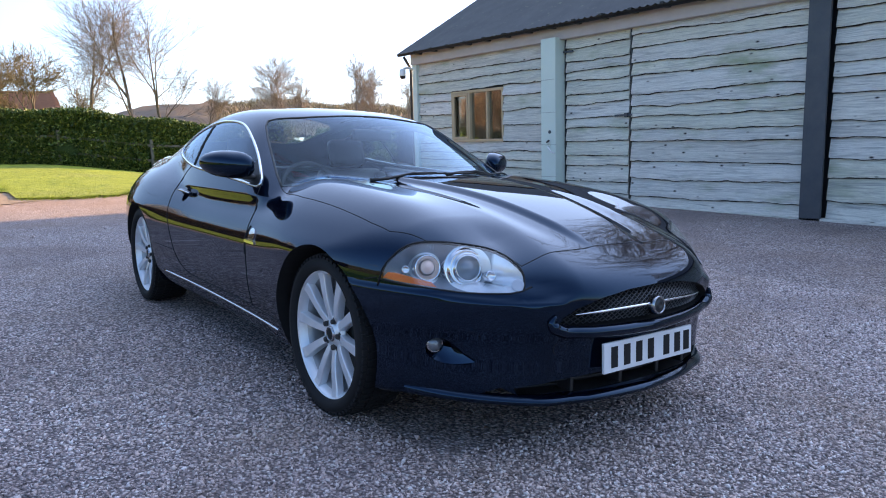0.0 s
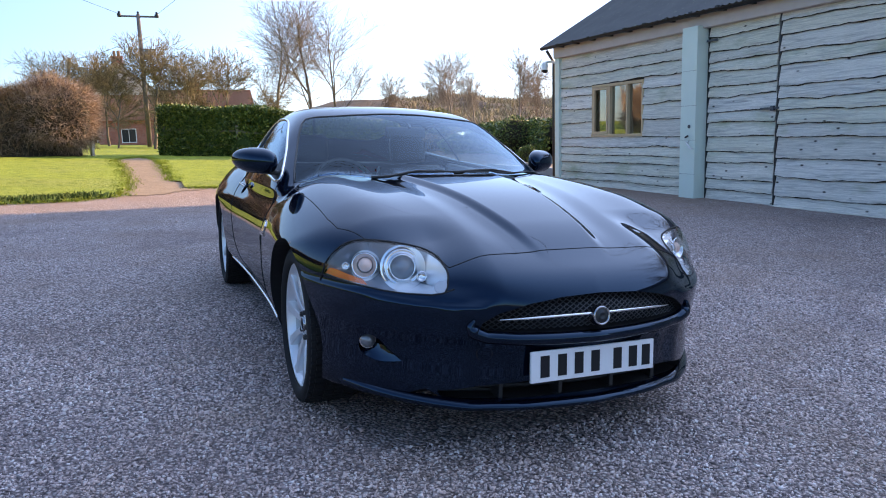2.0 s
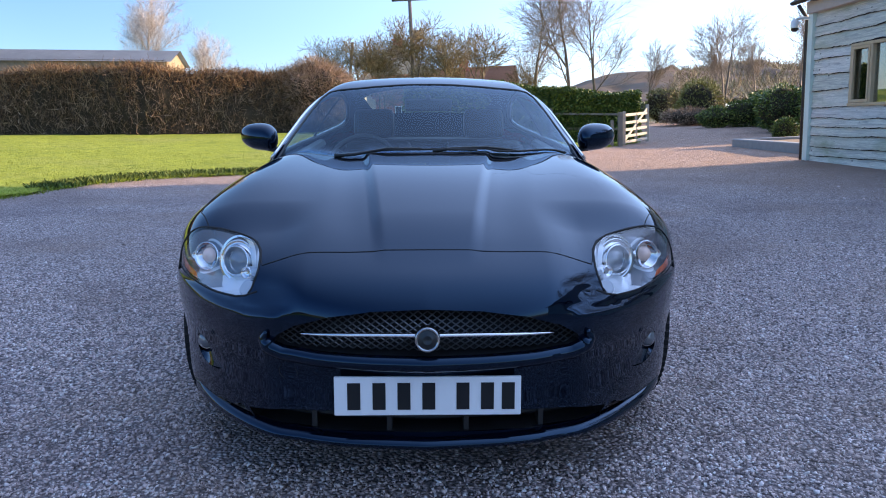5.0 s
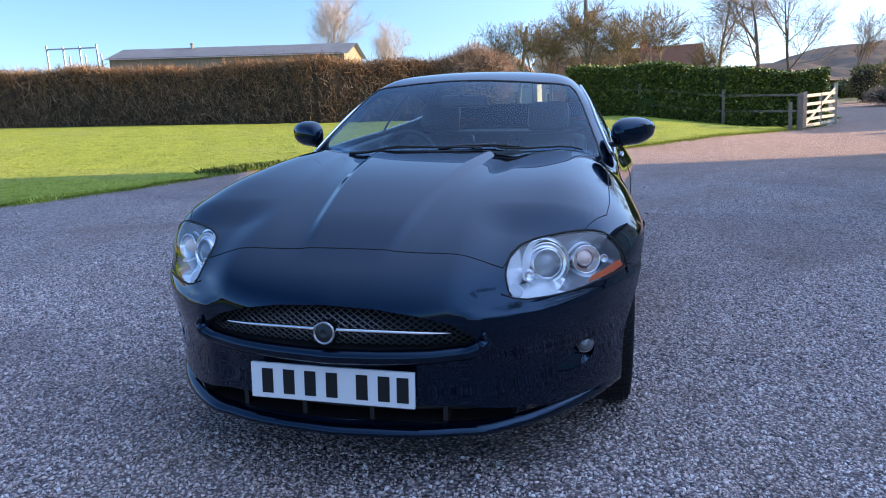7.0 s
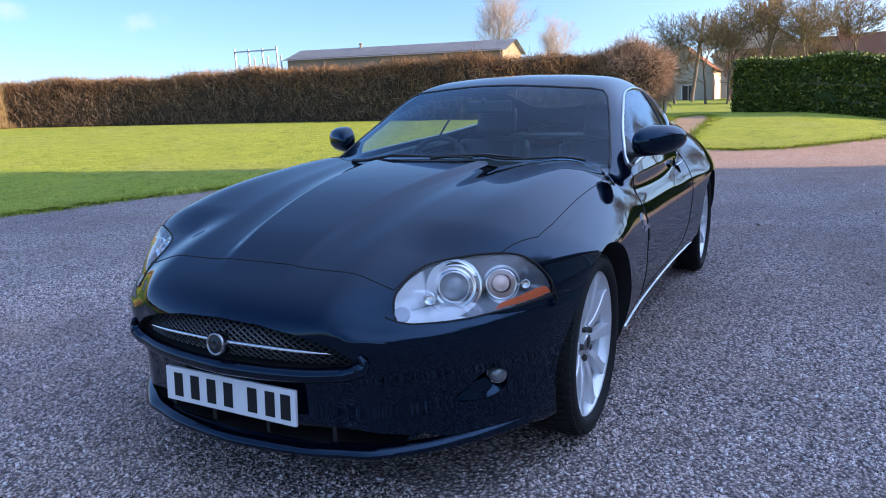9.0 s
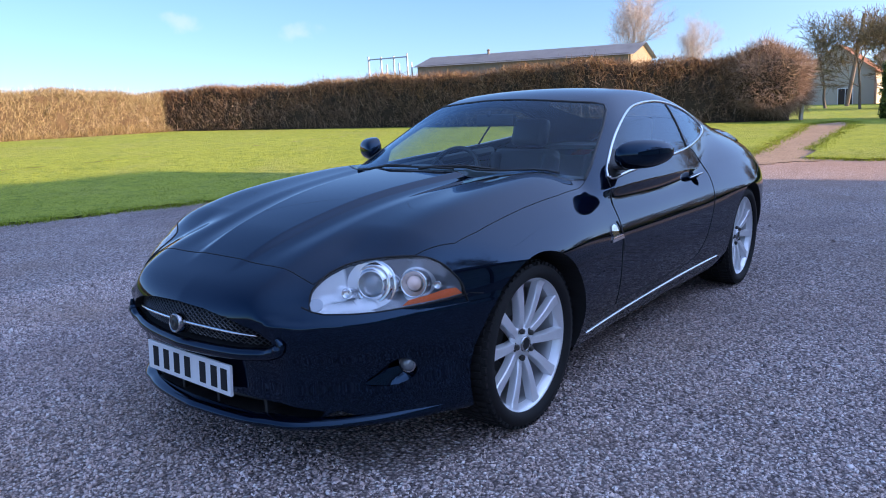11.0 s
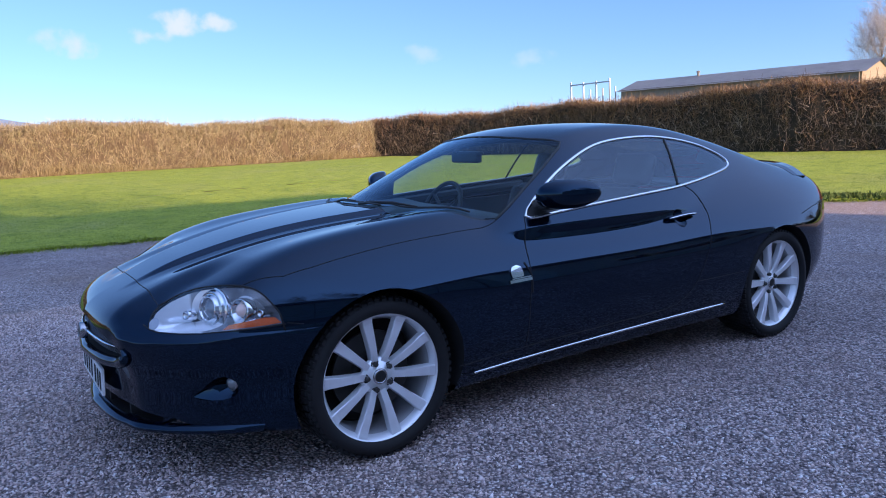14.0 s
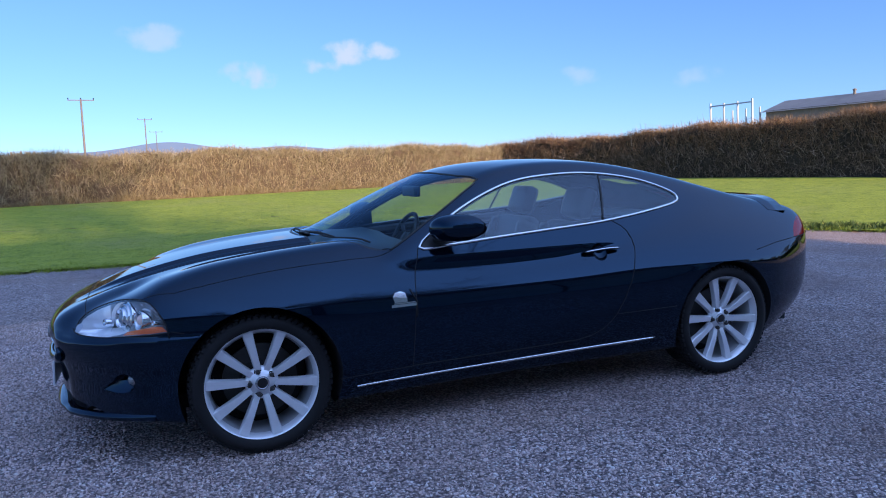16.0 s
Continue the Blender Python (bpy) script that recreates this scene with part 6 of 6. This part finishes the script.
# bright metal in the two lamp bowls and the front of the lamp, grey plastic round them
n_, l_, b_ = nodes(HOUSING)
folded = n_.new("ShaderNodeVectorMath")
folded.operation = "ABSOLUTE"
l_.new(place(HOUSING), folded.inputs[0])
bright = None
for centre, r in (((.588, .601, .672), .083), ((.510, .722, .672), .056)):
    away, turned_, far_ = (n_.new("ShaderNodeVectorMath") for _ in range(3))
    away.operation, turned_.operation, far_.operation = "SUBTRACT", "CROSS_PRODUCT", "LENGTH"
    away.inputs[1].default_value = centre
    turned_.inputs[1].default_value = Vector((.90, .36, .16)).normalized()
    l_.new(folded.outputs[0], away.inputs[0])
    l_.new(away.outputs[0], turned_.inputs[0])
    l_.new(turned_.outputs[0], far_.inputs[0])
    here = ramp(HOUSING, far_.outputs["Value"], r + .002, r)
    if bright is None:
        bright = here
    else:
        most = n_.new("ShaderNodeMath")
        most.operation = "MAXIMUM"
        l_.new(bright, most.inputs[0])
        l_.new(here, most.inputs[1])
        bright = most.outputs[0]
split_x = n_.new("ShaderNodeSeparateXYZ")
l_.new(folded.outputs[0], split_x.inputs[0])
most = n_.new("ShaderNodeMath")
most.operation = "MAXIMUM"
l_.new(bright, most.inputs[0])
l_.new(ramp(HOUSING, split_x.outputs[0], .640, .650), most.inputs[1])
coloured(HOUSING, mixed(HOUSING, (.24, .26, .29), (.88, .91, .94), most.outputs[0]))
b_.inputs["Metallic"].default_value = .4
# pale blue of the cap: sky reflection put into its colour
CAP = material("washer_cap_sky_tint", (.36, .40, .46), .25)
ORANGE = material("indicator_bulb", (.90, .62, .50), .15, 0, .5, .75)
PROJ = lambda s: Vector((.588, .601 * s, .672))
q = np.array(LAMP_TOP[3:])
q = np.concatenate([q[:-1] + (q[1:] - q[:-1]) * t for t in np.linspace(0, 1, 9)])
e = np.array(LAMP_LOW[1:-1])
e = np.concatenate([e[:-1] + (e[1:] - e[:-1]) * t for t in np.linspace(0, 1, 9)])
LAMP_EDGE = np.vstack([drape(q[:, 0], y=q[:, 1]), drape(e[:, 0], z=e[:, 1])])


def well(p):
    """Depth of the lamp's bowl under its lens: steep sides, flat bottom."""
    d = np.min(np.linalg.norm(p[:, None] - LAMP_EDGE[None], axis=-1), 1)
    return .012 + .12 * np.sin(np.clip(d / .10, 0, 1) * math.pi / 2)


PROJ_GLASS = material("projector_glass", (.16, .185, .21), .05, 0, .8, 1.0)
for s in BOTH:
    lens = panel("headlight", PLACES, CUT["headlight"], LENS, car, (s,), "clear headlight with chrome projector and amber reflector")
    lens.visible_shadow = False
    panel("lamp_housing", PLACES, CUT["headlight"], HOUSING, lens, (s,), sink=well, normals=False)
    seam("lamp_seal", LAMP_TOP[3:], "xy", lens, s, .0040, DARK, -.001)
    seam("lamp_seal", LAMP_LOW[1:-1], "xz", lens, s, .0036, DARK, -.001)
    way = Vector((.90, .36 * s, .16))
    on = lambda x, y, back: Vector(tuple((drape(np.array([x]), y=np.array([y]))[0] * np.array([1, s, 1])))) - way.normalized() * back
    bm = bmesh.new()
    bowl(bm, PROJ(s), way, [(.036, .0), (.042, .010), (.0435, .020), (.046, .022), (.049, .018), (.052, .006), (.060, .004), (.064, .008), (.067, .006)], 40)
    projector = part("projector_ring", bm, CHROME, lens, smooth=True)
    bm = bmesh.new()
    bowl(bm, PROJ(s), way, [(.0, .022), (.014, .0205), (.026, .015), (.038, .003)], 28)
    part("projector_lens", bm, PROJ_GLASS, projector, smooth=True)
    bm = bmesh.new()
    bowl(bm, PROJ(s), way, [(.066, .006), (.072, .000), (.078, -.010), (.0815, -.006), (.084, -.010), (.086, -.05)], 40)
    part("projector_shroud", bm, CHROME, projector, smooth=True)
    ind = Vector((.510, .722 * s, .672))
    bm = bmesh.new()
    bowl(bm, ind, way, [(.012, -.012), (.030, -.004), (.042, .008), (.045, .013), (.048, .010), (.052, -.03)], 32)
    ring = part("indicator_bowl", bm, CHROME, lens, smooth=True)
    bm = bmesh.new()
    bowl(bm, ind + Vector((.006, 0, .004)), way, [(0, .012), (.012, .010), (.021, .003), (.026, -.008)], 24)
    part("indicator", bm, ORANGE, ring, "orange indicator bulb", True)
    for p, r in (((.452, .778 * s, .664), .013), ((.668, .556 * s, .650), .017)):
        bm = bmesh.new()
        bowl(bm, Vector(p), way, [(.0, .004), (.5 * r, .002), (.8 * r, .006), (r, .010), (1.15 * r, .004), (1.2 * r, -.03)], 20)
        part("lamp_bowl", bm, CHROME, lens, smooth=True)
    cap = drape(np.array([.788]), z=np.array([.632]))[0] * (1, s, 1)
    bm = bmesh.new()
    bowl(bm, cap, slope(np.array(cap) * (1, s, 1)) * np.array((1, s, 1)), [(.0, .0022), (.018, .0018), (.021, .0022), (.024, .0)], 24)
    part("washer_cap", bm, CAP, lens, smooth=True)
    # amber side reflector along the lower rear edge
    strip = [(.405, .634), (.46, .627), (.53, .622), (.595, .617), (.575, .634), (.52, .645), (.46, .657), (.425, .656)]
    bm = bmesh.new()
    q = np.array(strip)
    w = drape(q[:, 0], z=q[:, 1])
    w = w - slope(w) * .008
    bm.faces.new([bm.verts.new((a, b * s, c)) for a, b, c in w])
    bmesh.ops.triangulate(bm, faces=bm.faces)
    part("side_reflector", bm, AMBER, lens, "amber side reflector")

# side vents, door handles, mirrors
for s in BOTH:
    bm = bmesh.new()
    for z0, z1, xa, xb in ((.640, .653, -.637, -.770), (.655, .660, -.650, -.765)):
        q = drape(np.array([xa, xa, xb, xb]), z=np.array([z0, z1, z1, z0]))
        q2 = q + slope(q) * .007
        vs = [bm.verts.new((a, b * s, c)) for a, b, c in np.vstack([q - slope(q) * .004, q2])]
        bmesh.ops.convex_hull(bm, input=vs)
    shape = [(-.655, .662), (-.648, .69), (-.66, .708), (-.69, .714), (-.715, .704), (-.722, .68), (-.722, .662)]
    q = np.array(shape)
    w = drape(q[:, 0], z=q[:, 1])
    vs = [bm.verts.new((a, b * s, c)) for a, b, c in np.vstack([w - slope(w) * .004, w + slope(w) * .006])]
    bmesh.ops.convex_hull(bm, input=vs)
    part("side_vent", bm, CHROME, car, "chrome wing vent with a blade")
    seam("vent_gap", [(-.745, .72), (-.775, .66), (-.772, .58)], "xz", car, s, .005)
    q = drape(np.linspace(-1.80, -2.03, 12), z=np.linspace(.812, .818, 12))
    q = q + slope(q) * (.012 + .016 * np.sin(np.linspace(.25, math.pi - .25, 12)))[:, None]
    q[:, 1] *= s
    bm = bmesh.new()
    tube(bm, q, [.007, .010, .012, .0125, .013, .013, .013, .013, .0125, .012, .010, .007], 10, flat=.8)
    handle = part("door_handle", bm, PAINT, doors[s], "black pull handle", True)
    bm = bmesh.new()
    q3 = q.copy()
    q3[:, 1] += .010 * s
    tube(bm, q3 + np.array([0, 0, .002]), [.002] + [.0045] * 10 + [.002], 6)
    part("handle_strip", bm, CHROME, handle, smooth=True)
    # mirror: a rounded shell on a short arm
    bm = bmesh.new()
    bmesh.ops.create_uvsphere(bm, u_segments=36, v_segments=22, radius=1)
    for v in bm.verts:
        x, y, z = v.co
        sq = lambda t, k: math.copysign(abs(t) ** k, t)
        x2 = sq(x, .8) * (.118 if x > 0 else .03)
        v.co = (-1.03 + x2 - .075 * y, s * (.898 + .112 * sq(y, .82)), 1.012 + .070 * sq(z, .85) * (1 - .16 * y) + .008 * y)
    shell = part("mirror", bm, PAINT, doors[s], "black door mirror", True)
    bm = bmesh.new()
    bmesh.ops.create_circle(bm, cap_ends=True, radius=1, segments=32)
    for v in bm.verts:
        v.co = (-1.062 - .070 * v.co.x, s * (.898 + .095 * v.co.x), 1.012 + .056 * v.co.y)
    part("mirror_glass", bm, material("mirror_silver", (.8, .8, .8), .02, 1.0), shell)
    bm = bmesh.new()
    tube(bm, [(-.93, .76 * s, .945), (-.955, .80 * s, .948), (-.99, .86 * s, .958), (-1.0, .90 * s, .975)], [.022, .024, .03, .03], 10, flat=.6)
    part("mirror_arm", bm, TRIM, shell, smooth=True)

# wipers, spoiler lip, wheel-arch liners and dark underside
for a, b, c in (((-.375, .02), (-.42, .33), (-.615, .655)), ((-.40, -.42), (-.365, -.12), (-.385, .22))):
    q = []
    for t in np.linspace(0, 1, 14):
        q.append(np.array(a) * (1 - t) ** 2 + 2 * t * (1 - t) * np.array(b) + t * t * np.array(c))
    q = np.array(q)
    w = drape(q[:, 0], y=q[:, 1])
    w = w + slope(w) * .009
    bm = bmesh.new()
    tube(bm, w, .0055, 6)
    tube(bm, [w[0] + np.array([.006, 0, -.006]), w[2] + np.array([.004, 0, .003]), w[5] + np.array([0, 0, .006]), w[8] + np.array([0, 0, .004])], [.008, .007, .006, .004], 8)
    part("wiper", bm, TRIM, car, "black windscreen wiper", True)
bm = bmesh.new()
ys = np.linspace(-.62, .62, 25)
w = drape(-3.60 + .10 * (ys / .62) ** 2, y=ys)
w2 = drape(-3.46 + .08 * (ys / .62) ** 2, y=ys)
lift = .035 * (1 - (ys / .64) ** 4)
rows = [[bm.verts.new(p) for p in q] for q in (w2 + np.array([0, 0, .002]), (w + w2) / 2 + np.stack([0 * ys, 0 * ys, lift * .6], -1), w + np.stack([-.03 + 0 * ys, 0 * ys, lift + .003], -1), w + np.stack([-.025 + 0 * ys, 0 * ys, -.01 + 0 * ys], -1))]
for a, b in zip(rows, rows[1:]):
    for i in range(len(ys) - 1):
        bm.faces.new((a[i], a[i + 1], b[i + 1], b[i]))
part("boot_spoiler", bm, PAINT, car, "low boot-lid spoiler", True)
for cx, cz, r in (FRONT_ARCH, REAR_ARCH):
    for s in BOTH:
        bm = bmesh.new()
        line = arc(cx, cz, r + .001, -24, 204, 40)
        ys = drape(np.array([a for a, _ in line]), z=np.array([b for _, b in line]))[:, 1]
        rows = [[bm.verts.new((a, s * (y if k == 0 else k), b)) for (a, b), y in zip(line, ys)] for k in (0, .84, .52)]
        for p, q in zip(rows, rows[1:]):
            for i in range(len(line) - 1):
                bm.faces.new((p[i], p[i + 1], q[i + 1], q[i]))
        bm.faces.new(rows[-1])
        part("arch_liner", bm, DARK, car)
bm = bmesh.new()
box(bm, (-3.55, -.62, .20), (.62, .62, .27))
for s in BOTH:
    box(bm, (-2.36, min(s * .60, s * .84), .205), (-.40, max(s * .60, s * .84), .27))
part("undertray", bm, DARK, car)


# darker copy of the wheel alloy: shade inside the wheel put into the colour
BARREL = material("shaded_alloy", (.42, .43, .445), .40, .5)
BRAKE = material("brake_iron", (.06, .058, .056), .5, .6)


def wheel(name_of, at, s, half):
    """One alloy wheel with ten flat spokes, tyre, brake disc and nuts; its face looks along +z before it is turned outwards."""
    turn = Matrix.Translation(at) @ Matrix.Rotation(radians(-90 * s), 4, "X")
    bm = bmesh.new()
    lathe(bm, [(.235, -half), (.262, -half * .99), (.268, -half * .9), (.285, -half * 1.06), (.315, -half * 1.02), (.327, -half * .80), (.3305, -half * .4), (.3305, half * .4),
               (.327, half * .80), (.315, half * 1.02), (.285, half * 1.06), (.270, half * .95), (.266, half * .88)], turn, 72)
    tyre = part("tyre", bm, RUBBER, None, smooth=True)
    w = thing_part("wheel", at)
    tyre.parent = w
    tyre.matrix_parent_inverse = Matrix()
    bm = bmesh.new()
    for k in range(66):
        a = 2 * math.pi * k / 66
        for lo, hi, off in ((.42, .80, 0), (.02, .36, .5), (-.36, -.02, 0), (-.80, -.42, .5)):
            t = turn @ Matrix.Rotation(a + off * .048, 4, "Z")
            box(bm, (.324, -.0105, lo * half), (.3385 if abs(lo + hi) < 1 else .3365, .0105, hi * half), t @ Matrix.Rotation(.12, 4, "X"))
        for e in (-1, 1):
            box(bm, (.311, -.0100, .82 * half if e > 0 else -.97 * half), (.3300, .0100, .97 * half if e > 0 else -.82 * half), turn @ Matrix.Rotation(a, 4, "Z"))
    part("tread", bm, RUBBER, tyre)
    face = half * .80
    bm = bmesh.new()
    lathe(bm, [(.240, -half * .9), (.236, -half * .2), (.236, face - .05), (.246, face - .030)], turn, 72)
    part("barrel", bm, BARREL, w, "inner barrel, alloy darkened as in shade", True)
    bm = bmesh.new()
    lathe(bm, [(.246, face - .030), (.252, face - .012), (.262, face + .004), (.268, face + .010), (.2715, face + .008), (.272, face)], turn, 72)
    part("rim", bm, ALLOY, w, smooth=True)
    for k in range(10):
        t = turn @ Matrix.Rotation(2 * math.pi * k / 10 - .095, 4, "Z")
        bm = bmesh.new()
        rows = []
        for r, wd, h, dp in ((.045, .017, face - .030, .03), (.075, .0155, face - .022, .034), (.12, .0165, face - .012, .034), (.18, .0195, face - .006, .032), (.235, .0225, face - .004, .03), (.258, .0245, face + .002, .03)):
            rows.append([bm.verts.new(t @ Vector(p)) for p in ((r, -wd * 1.12, h - dp), (r, -wd, h - .004), (r, -wd * .86, h), (r, wd * .86, h), (r, wd, h - .004), (r, wd * 1.12, h - dp))])
        for a, b in zip(rows, rows[1:]):
            for i in range(5):
                bm.faces.new((a[i], a[i + 1], b[i + 1], b[i]))
        part("spoke", bm, ALLOY, w)
    bm = bmesh.new()
    lathe(bm, [(.026, face - .018), (.036, face - .019), (.040, face - .024), (.076, face - .027), (.080, face - .045)], turn, 48)
    part("hub", bm, ALLOY, w, smooth=True)
    bm = bmesh.new()
    lathe(bm, [(.0, face - .014), (.024, face - .014), (.025, face - .010), (.030, face - .010), (.033, face - .018)], turn, 32)
    part("centre_cap", bm, DIM_CHROME, w, "dark centre cap with a chrome ring", True)
    bm = bmesh.new()
    lathe(bm, [(.0, face - .010), (.024, face - .0115)], turn, 32)
    part("cap_face", bm, DARK, w)
    for k in range(5):
        t = turn @ Matrix.Rotation(2 * math.pi * k / 5, 4, "Z") @ Matrix.Translation((.0570, 0, face - .030))
        bm = bmesh.new()
        lathe(bm, [(.0125, .0), (.0120, .014), (.0105, .019), (.0, .021)], t, 6)
        part("wheel_nut", bm, BRAKE, w)
        # flat dark ring painted in place of the shaded recess round the nut
        bm = bmesh.new()
        lathe(bm, [(.0185, .0045), (.0125, .0050)], t, 20)
        part("nut_recess_shade", bm, DARK, w)
    bm = bmesh.new()
    lathe(bm, [(.07, -.02), (.178, -.02), (.178, -.004), (.10, -.004), (.09, .02), (.0, .02)], turn, 48)
    part("brake_disc", bm, BRAKE, w, smooth=False)
    bm = bmesh.new()
    lathe(bm, [(.236, -half * .9), (.0, -half * .9)], turn, 32)
    part("wheel_back", bm, DARK, w)
    return w


def thing_part(name, at):
    ob = new(name)
    ob.empty_display_size = .1
    ob.parent = car
    return ob


for s in BOTH:
    wheel("wheel", (0, .775 * s, .335), s, .112)
    wheel("wheel", (-2.752, .790 * s, .335), s, .122)

# cabin: dashboard, wheel, seats, mirror
bm = bmesh.new()
box(bm, (-2.9, -.74, .27), (-.55, .74, .33))
part("cabin_floor", bm, DARK, car)
bm = bmesh.new()
ys = np.linspace(-.70, .70, 25)
prof = [(-.42, .905), (-.60, .935), (-.85, .925), (-.95, .895), (-.98, .82), (-.94, .68), (-.88, .45)]
rows = [[bm.verts.new((x - .20 * (y / .72) ** 2 * (1 if x > -.5 else .4 if x > -.7 else 0), y, z + (.022 * math.exp(-((y + .36) / .17) ** 2) if -.99 < x < -.7 else 0) - .02 * (y / .7) ** 2)) for y in ys] for x, z in prof]
for a, b in zip(rows, rows[1:]):
    for i in range(len(ys) - 1):
        bm.faces.new((a[i], a[i + 1], b[i + 1], b[i]))
part("dashboard", bm, LEATHER, car, "black padded dashboard", True)
at = Matrix.Translation((-1.13, -.36, .845)) @ Matrix.Rotation(radians(62), 4, "Y")
bm = bmesh.new()
ring = [at @ Vector((.185 * math.cos(t), .185 * math.sin(t), 0)) for t in np.linspace(0, 2 * math.pi, 33)[:-1]]
tube(bm, ring, .015, 8, True)
for t in (0, 2.2, -2.2):
    tube(bm, [at @ Vector((.03 * math.cos(t), .03 * math.sin(t), -.02)), at @ Vector((.18 * math.cos(t), .18 * math.sin(t), 0))], .013, 6, flat=.5)
lathe(bm, [(0, .005), (.05, .0), (.062, -.03), (.05, -.09), (.04, -.22)], at, 20)
part("steering_wheel", bm, LEATHER, car, "black three-spoke steering wheel", True)


def seat(y, x, tall):
    root = bpy.data.objects.new("seat", None)
    scene.collection.objects.link(root)
    root.parent = car
    m = Matrix.Translation((x, y, .40))
    bm = bmesh.new()
    box(bm, (-.25, -.25, -.06), (.28, .25, .13), m, .05)
    part("seat_base", bm, LEATHER, root, smooth=True)
    back = m @ Matrix.Translation((-.24, 0, .08)) @ Matrix.Rotation(radians(-20), 4, "Y")
    bm = bmesh.new()
    box(bm, (-.06, -.25, 0), (.06, .25, .50 * tall), back, .05)
    for s in BOTH:
        box(bm, (-.04, s * .215 - .045, .05), (.10, s * .215 + .045, .46 * tall), back, .035)
    part("seat_back", bm, LEATHER, root, smooth=True)
    if tall > .9:
        bm = bmesh.new()
        box(bm, (-.045, -.135, .52), (.055, .135, .72), back, .045)
        part("headrest", bm, LEATHER, root, smooth=True)


seat(-.37, -1.62, 1.0)
seat(.37, -1.62, 1.0)
seat(-.33, -2.28, .82)
seat(.33, -2.28, .82)
for s in BOTH:
    bm = bmesh.new()
    q = [(x, s * .735, z) for x, z in ((-.75, .86), (-1.3, .89), (-2.1, .93))]
    tube(bm, q, .035, 8)
    box(bm, (-2.15, min(s * .74, s * .80), .33), (-.7, max(s * .74, s * .80), .86))
    part("door_card", bm, LEATHER, doors[s])
bm = bmesh.new()
box(bm, (-1.10, -.125, 1.145), (-1.06, .125, 1.21), None, .012)
tube(bm, [(-1.0, 0, 1.205), (-1.02, 0, 1.225)], .012, 6)
part("rear_view_mirror", bm, TRIM, car, "black rear-view mirror")
bm = bmesh.new()
box(bm, (-2.95, -.55, .92), (-2.55, .55, .95), None, .01)
part("parcel_shelf", bm, LEATHER, car)
